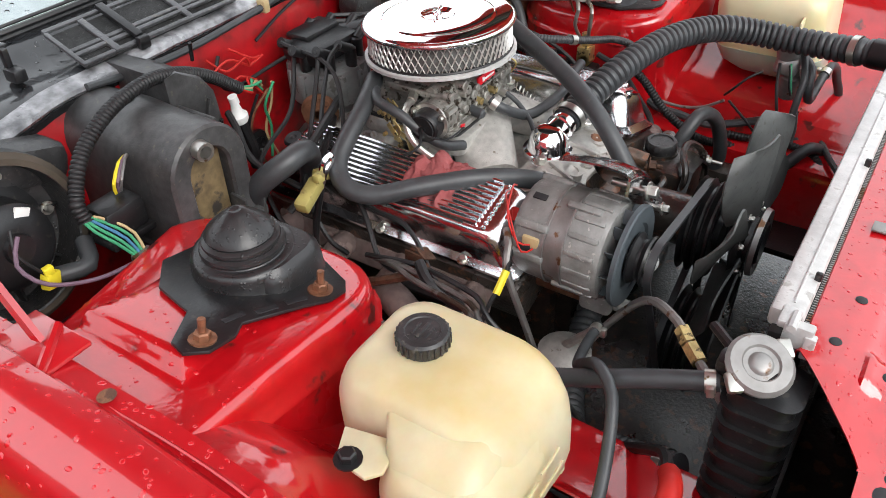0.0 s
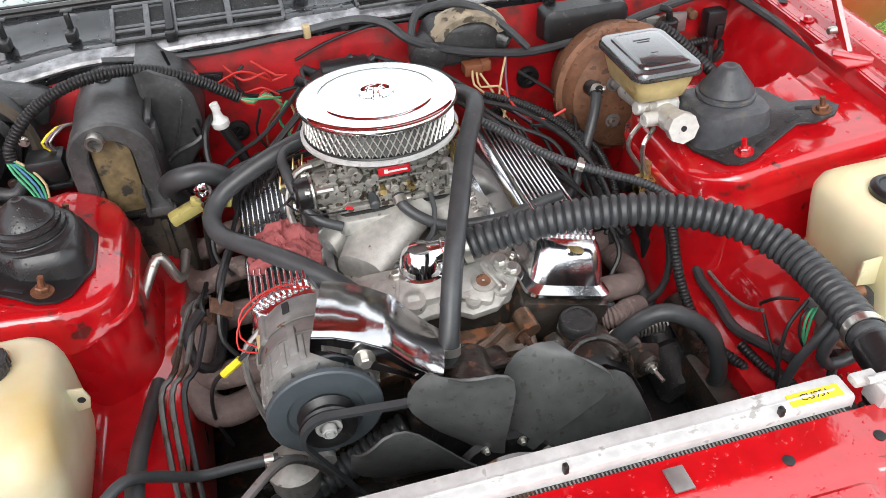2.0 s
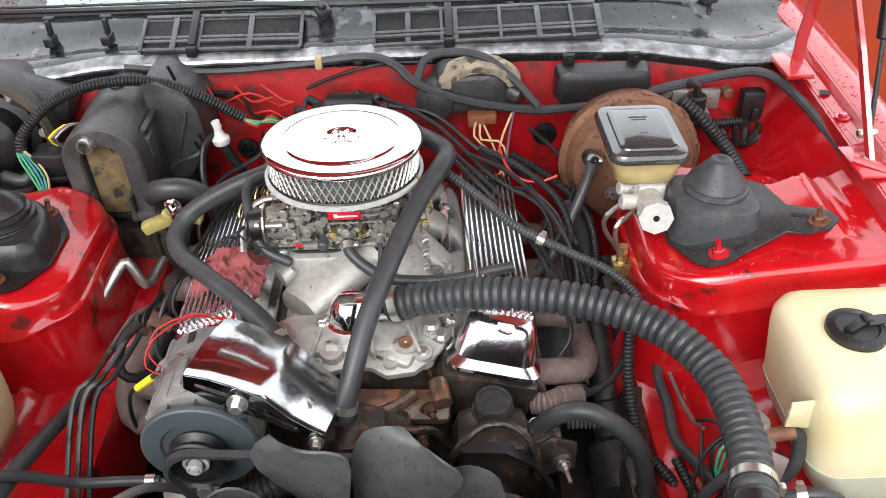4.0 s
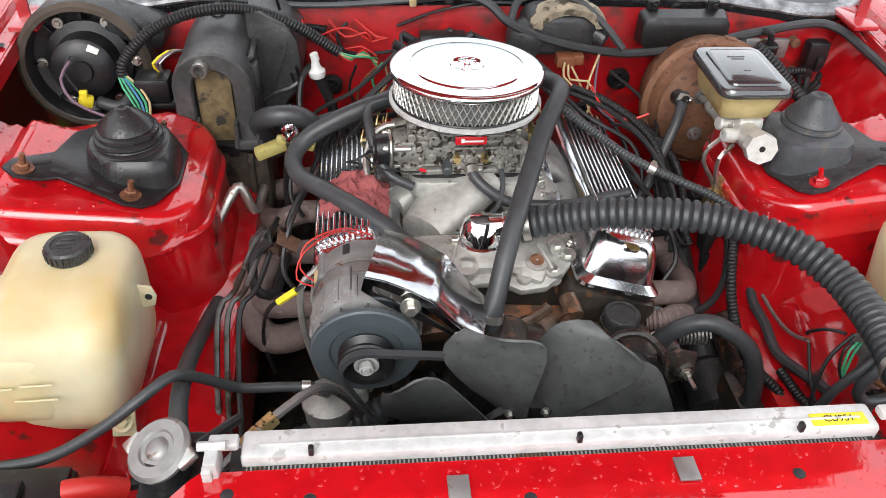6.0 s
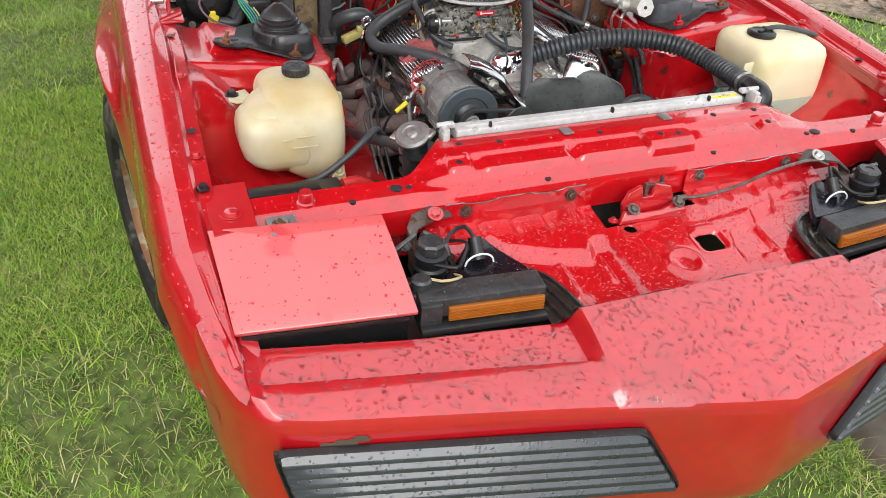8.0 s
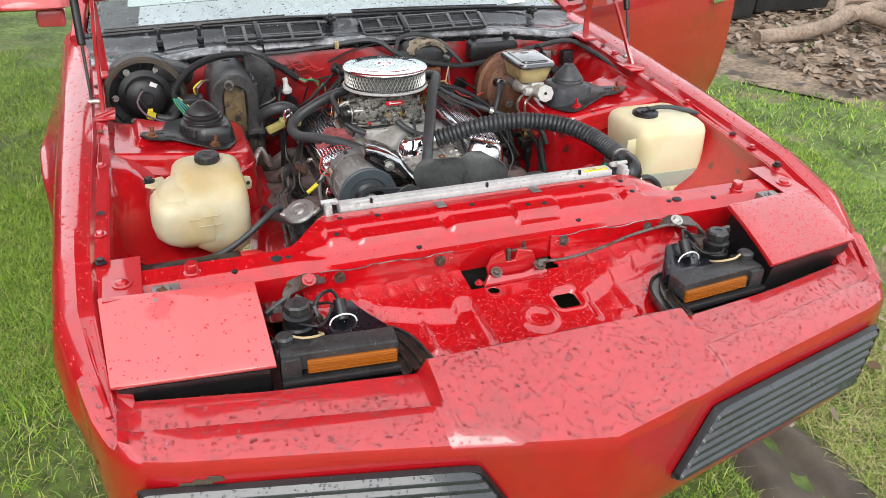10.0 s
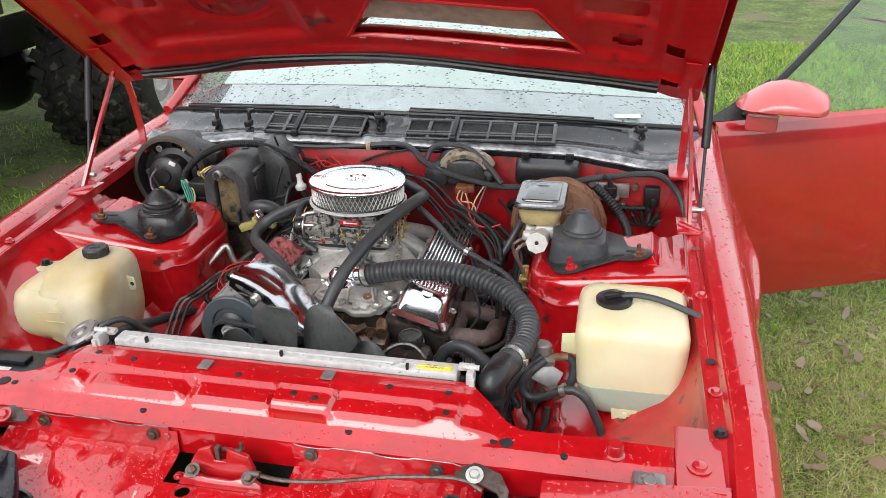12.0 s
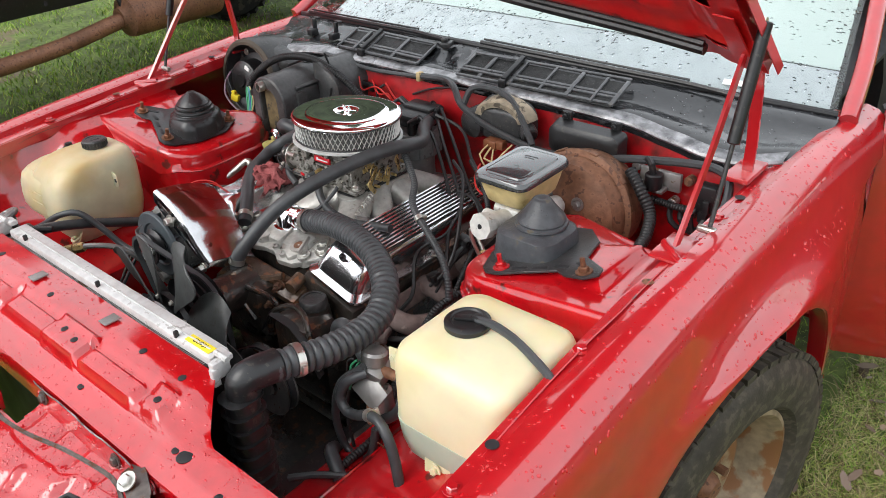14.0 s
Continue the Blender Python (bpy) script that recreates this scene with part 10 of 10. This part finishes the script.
def truck_wheel(x, y, s):
    m = facing((x, y, 0.47), (s, 0, 0)) @ Matrix.Scale(1.16, 4)
    w = part("truck_wheel", lathe([(0.22, -0.1), (0.25, -0.14), (0.33, -0.145), (0.38, -0.13), (0.395, -0.1), (0.395, 0.1), (0.38, 0.13), (0.33, 0.145), (0.25, 0.14), (0.22, 0.1)], m, 40), TYRE, truck, "muddy off-road tyre")
    lugs = B()
    for k in range(30):
        for row, z in enumerate((-0.1, 0.0, 0.1)):
            put(lugs, box((0.4, 0, z), (0.024, 0.05, 0.075), 0, (25 if row % 2 else -25, 0, 0)), m @ Matrix.Rotation(2 * math.pi * (k + 0.5 * (row % 2)) / 30, 4, "Z"))
    tagged(part("tread", lugs, TYRE, w), kind="stuff")
    part("rim", lathe([(0, 0.02), (0.08, 0.03), (0.1, 0.05), (0.16, 0.04), (0.19, 0.06), (0.215, 0.11), (0.225, 0.11), (0.225, -0.1)], m, 32), material("grey_truck_rim", (0.45, 0.45, 0.44), 0.5, 0.3, spread=0.2), w, "dull grey rim")


for x, s in ((TRX + 0.53, 1), (TRX + 0.18, 1), (TRX - 1.5, -1), (TRX - 1.85, -1)):
    truck_wheel(x, 2.75, s)
for x, s in ((TRX + 0.0, 1), (TRX - 1.4, -1)):
    truck_wheel(x, -1.9, s)
# it stands askew to the car
turn = pose(TRX, 0.9, 0, 0, 0, 4)
truck.matrix_basis = turn @ Matrix.Translation((-TRX, -0.9, 0)) @ truck.matrix_basis


# ---- unseen far woods, added to darken the horizon that paint and chrome reflect ----
def far_woods():
    rows = []
    for k in range(181):
        a = 2 * math.pi * k / 180
        r = 42 + 5 * noise.noise((math.cos(a) * 3, math.sin(a) * 3, 1))
        h = 6.5 + 2.5 * noise.noise((math.cos(a) * 9, math.sin(a) * 9, 5)) + 0.8 * noise.noise((math.cos(a) * 31, math.sin(a) * 31, 7))
        # the trees stand taller beyond the truck, darkening the lid's and windscreen's reflections
        h += 13 * min(1, max(0, (a - 2.2) / 0.16)) * min(1, max(0, (3.6 - a) / 0.3)) * (1 + 0.35 * noise.noise((a * 14, 2, 4)))
        rows.append([(r * math.cos(a) * (1 + 0.04 * f), r * math.sin(a) * (1 + 0.04 * f), -0.5 + h * f) for f in (0, 0.35, 0.7, 1.0)])
    return sheet(rows)


solo("backdrop", far_woods(), TREES, "unseen far dark woods, added to darken the horizon in reflections", "woods", kind="structure")


# ---- rain standing on the paint ----
def rain_drops(ob, count, low, high, steep, label, seed, keep=None, mat=BEAD):
    """Small uneven domes of water spread over the upward faces of a panel, as one mesh."""
    r = np.random.default_rng(seed)
    me = ob.data
    me.calc_loop_triangles()
    v = np.array([p.co for p in me.vertices])
    t = np.array([q.vertices[:] for q in me.loop_triangles])
    a, b, c = v[t[:, 0]], v[t[:, 1]], v[t[:, 2]]
    n = np.cross(b - a, c - a)
    area = np.linalg.norm(n, axis=1) / 2
    n = n / np.maximum(np.linalg.norm(n, axis=1), 1e-9)[:, None]
    n = n * np.sign(n[:, 2])[:, None]
    mid = (a + b + c) / 3
    weight = area * (n[:, 2] > steep)
    if keep is not None:
        weight = weight * np.array([keep(*m) for m in mid])
    pick = r.choice(len(t), count, p=weight / weight.sum())
    u, w = r.random(count), r.random(count)
    flip = u + w > 1
    u[flip], w[flip] = 1 - u[flip], 1 - w[flip]
    at = a[pick] + (b - a)[pick] * u[:, None] + (c - a)[pick] * w[:, None]
    up = n[pick]
    e1 = np.cross(up, r.normal(size=(count, 3)))
    e1 /= np.linalg.norm(e1, axis=1)[:, None]
    e2 = np.cross(up, e1)
    size = low + (high - low) * r.random(count) ** 2.2
    long = r.uniform(1.0, 1.7, count)
    pts = []
    for ring, lift in ((1.0, 0.0), (0.85, 0.15), (0.48, 0.27)):
        for k in range(7):
            ang = 2 * np.pi * k / 7
            rr = size * ring * r.uniform(0.9, 1.1, count)
            pts.append(at + e1 * (rr * long * np.cos(ang))[:, None] + e2 * (rr * np.sin(ang))[:, None] + up * (size * lift + 0.0002)[:, None])
    pts.append(at + up * (size * 0.31)[:, None])
    allv = np.stack(pts, 1).reshape(-1, 3)
    base = np.arange(count)[:, None] * 22
    faces = []
    for ring in (0, 7):
        for k in range(7):
            faces.append(base + [ring + k, ring + (k + 1) % 7, ring + 7 + (k + 1) % 7, ring + 7 + k])
    tris = [base + [14 + k, 14 + (k + 1) % 7, 21] for k in range(7)]
    out = bpy.data.meshes.new("rain_drops")
    out.from_pydata(allv.tolist(), [], np.concatenate(faces).tolist() + np.concatenate(tris).tolist())
    out.polygons.foreach_set("use_smooth", [True] * len(out.polygons))
    out.materials.append(mat)
    drops = new("rain", out)
    drops.parent = ob
    return tagged(drops, label, kind="stuff")


rain_drops(nose, 16000, 0.001, 0.0036, 0.5, "rain drops on the nose", 21, None, WATER)
rain_drops(pan, 11000, 0.0007, 0.0024, 0.6, "rain drops on the splash pan", 22)
rain_drops(support, 2200, 0.0008, 0.0022, 0.6, "rain drops on the radiator support", 23)
for k, lid in enumerate(headlight_doors):
    rain_drops(lid, (220, 1500)[k], 0.0009, 0.0027, 0.6, "rain drops on the headlight door", 24 + k)
for k, f in enumerate(fenders):
    rain_drops(f, 3600, 0.001, 0.0032, 0.35, "rain drops on the fender", 26 + k)
for k, f in enumerate(towers):
    rain_drops(f, 500, 0.0009, 0.0028, 0.7, "rain drops on the strut tower", 28 + k)
rain_drops(cowl, 1200, 0.001, 0.003, 0.5, "rain drops on the cowl", 31, None, WATER)
for k, ob in enumerate(lamp_boots):
    rain_drops(ob, 420, 0.0007, 0.0022, 0.3, "rain drops on the lamp", 40 + k, None, WATER)
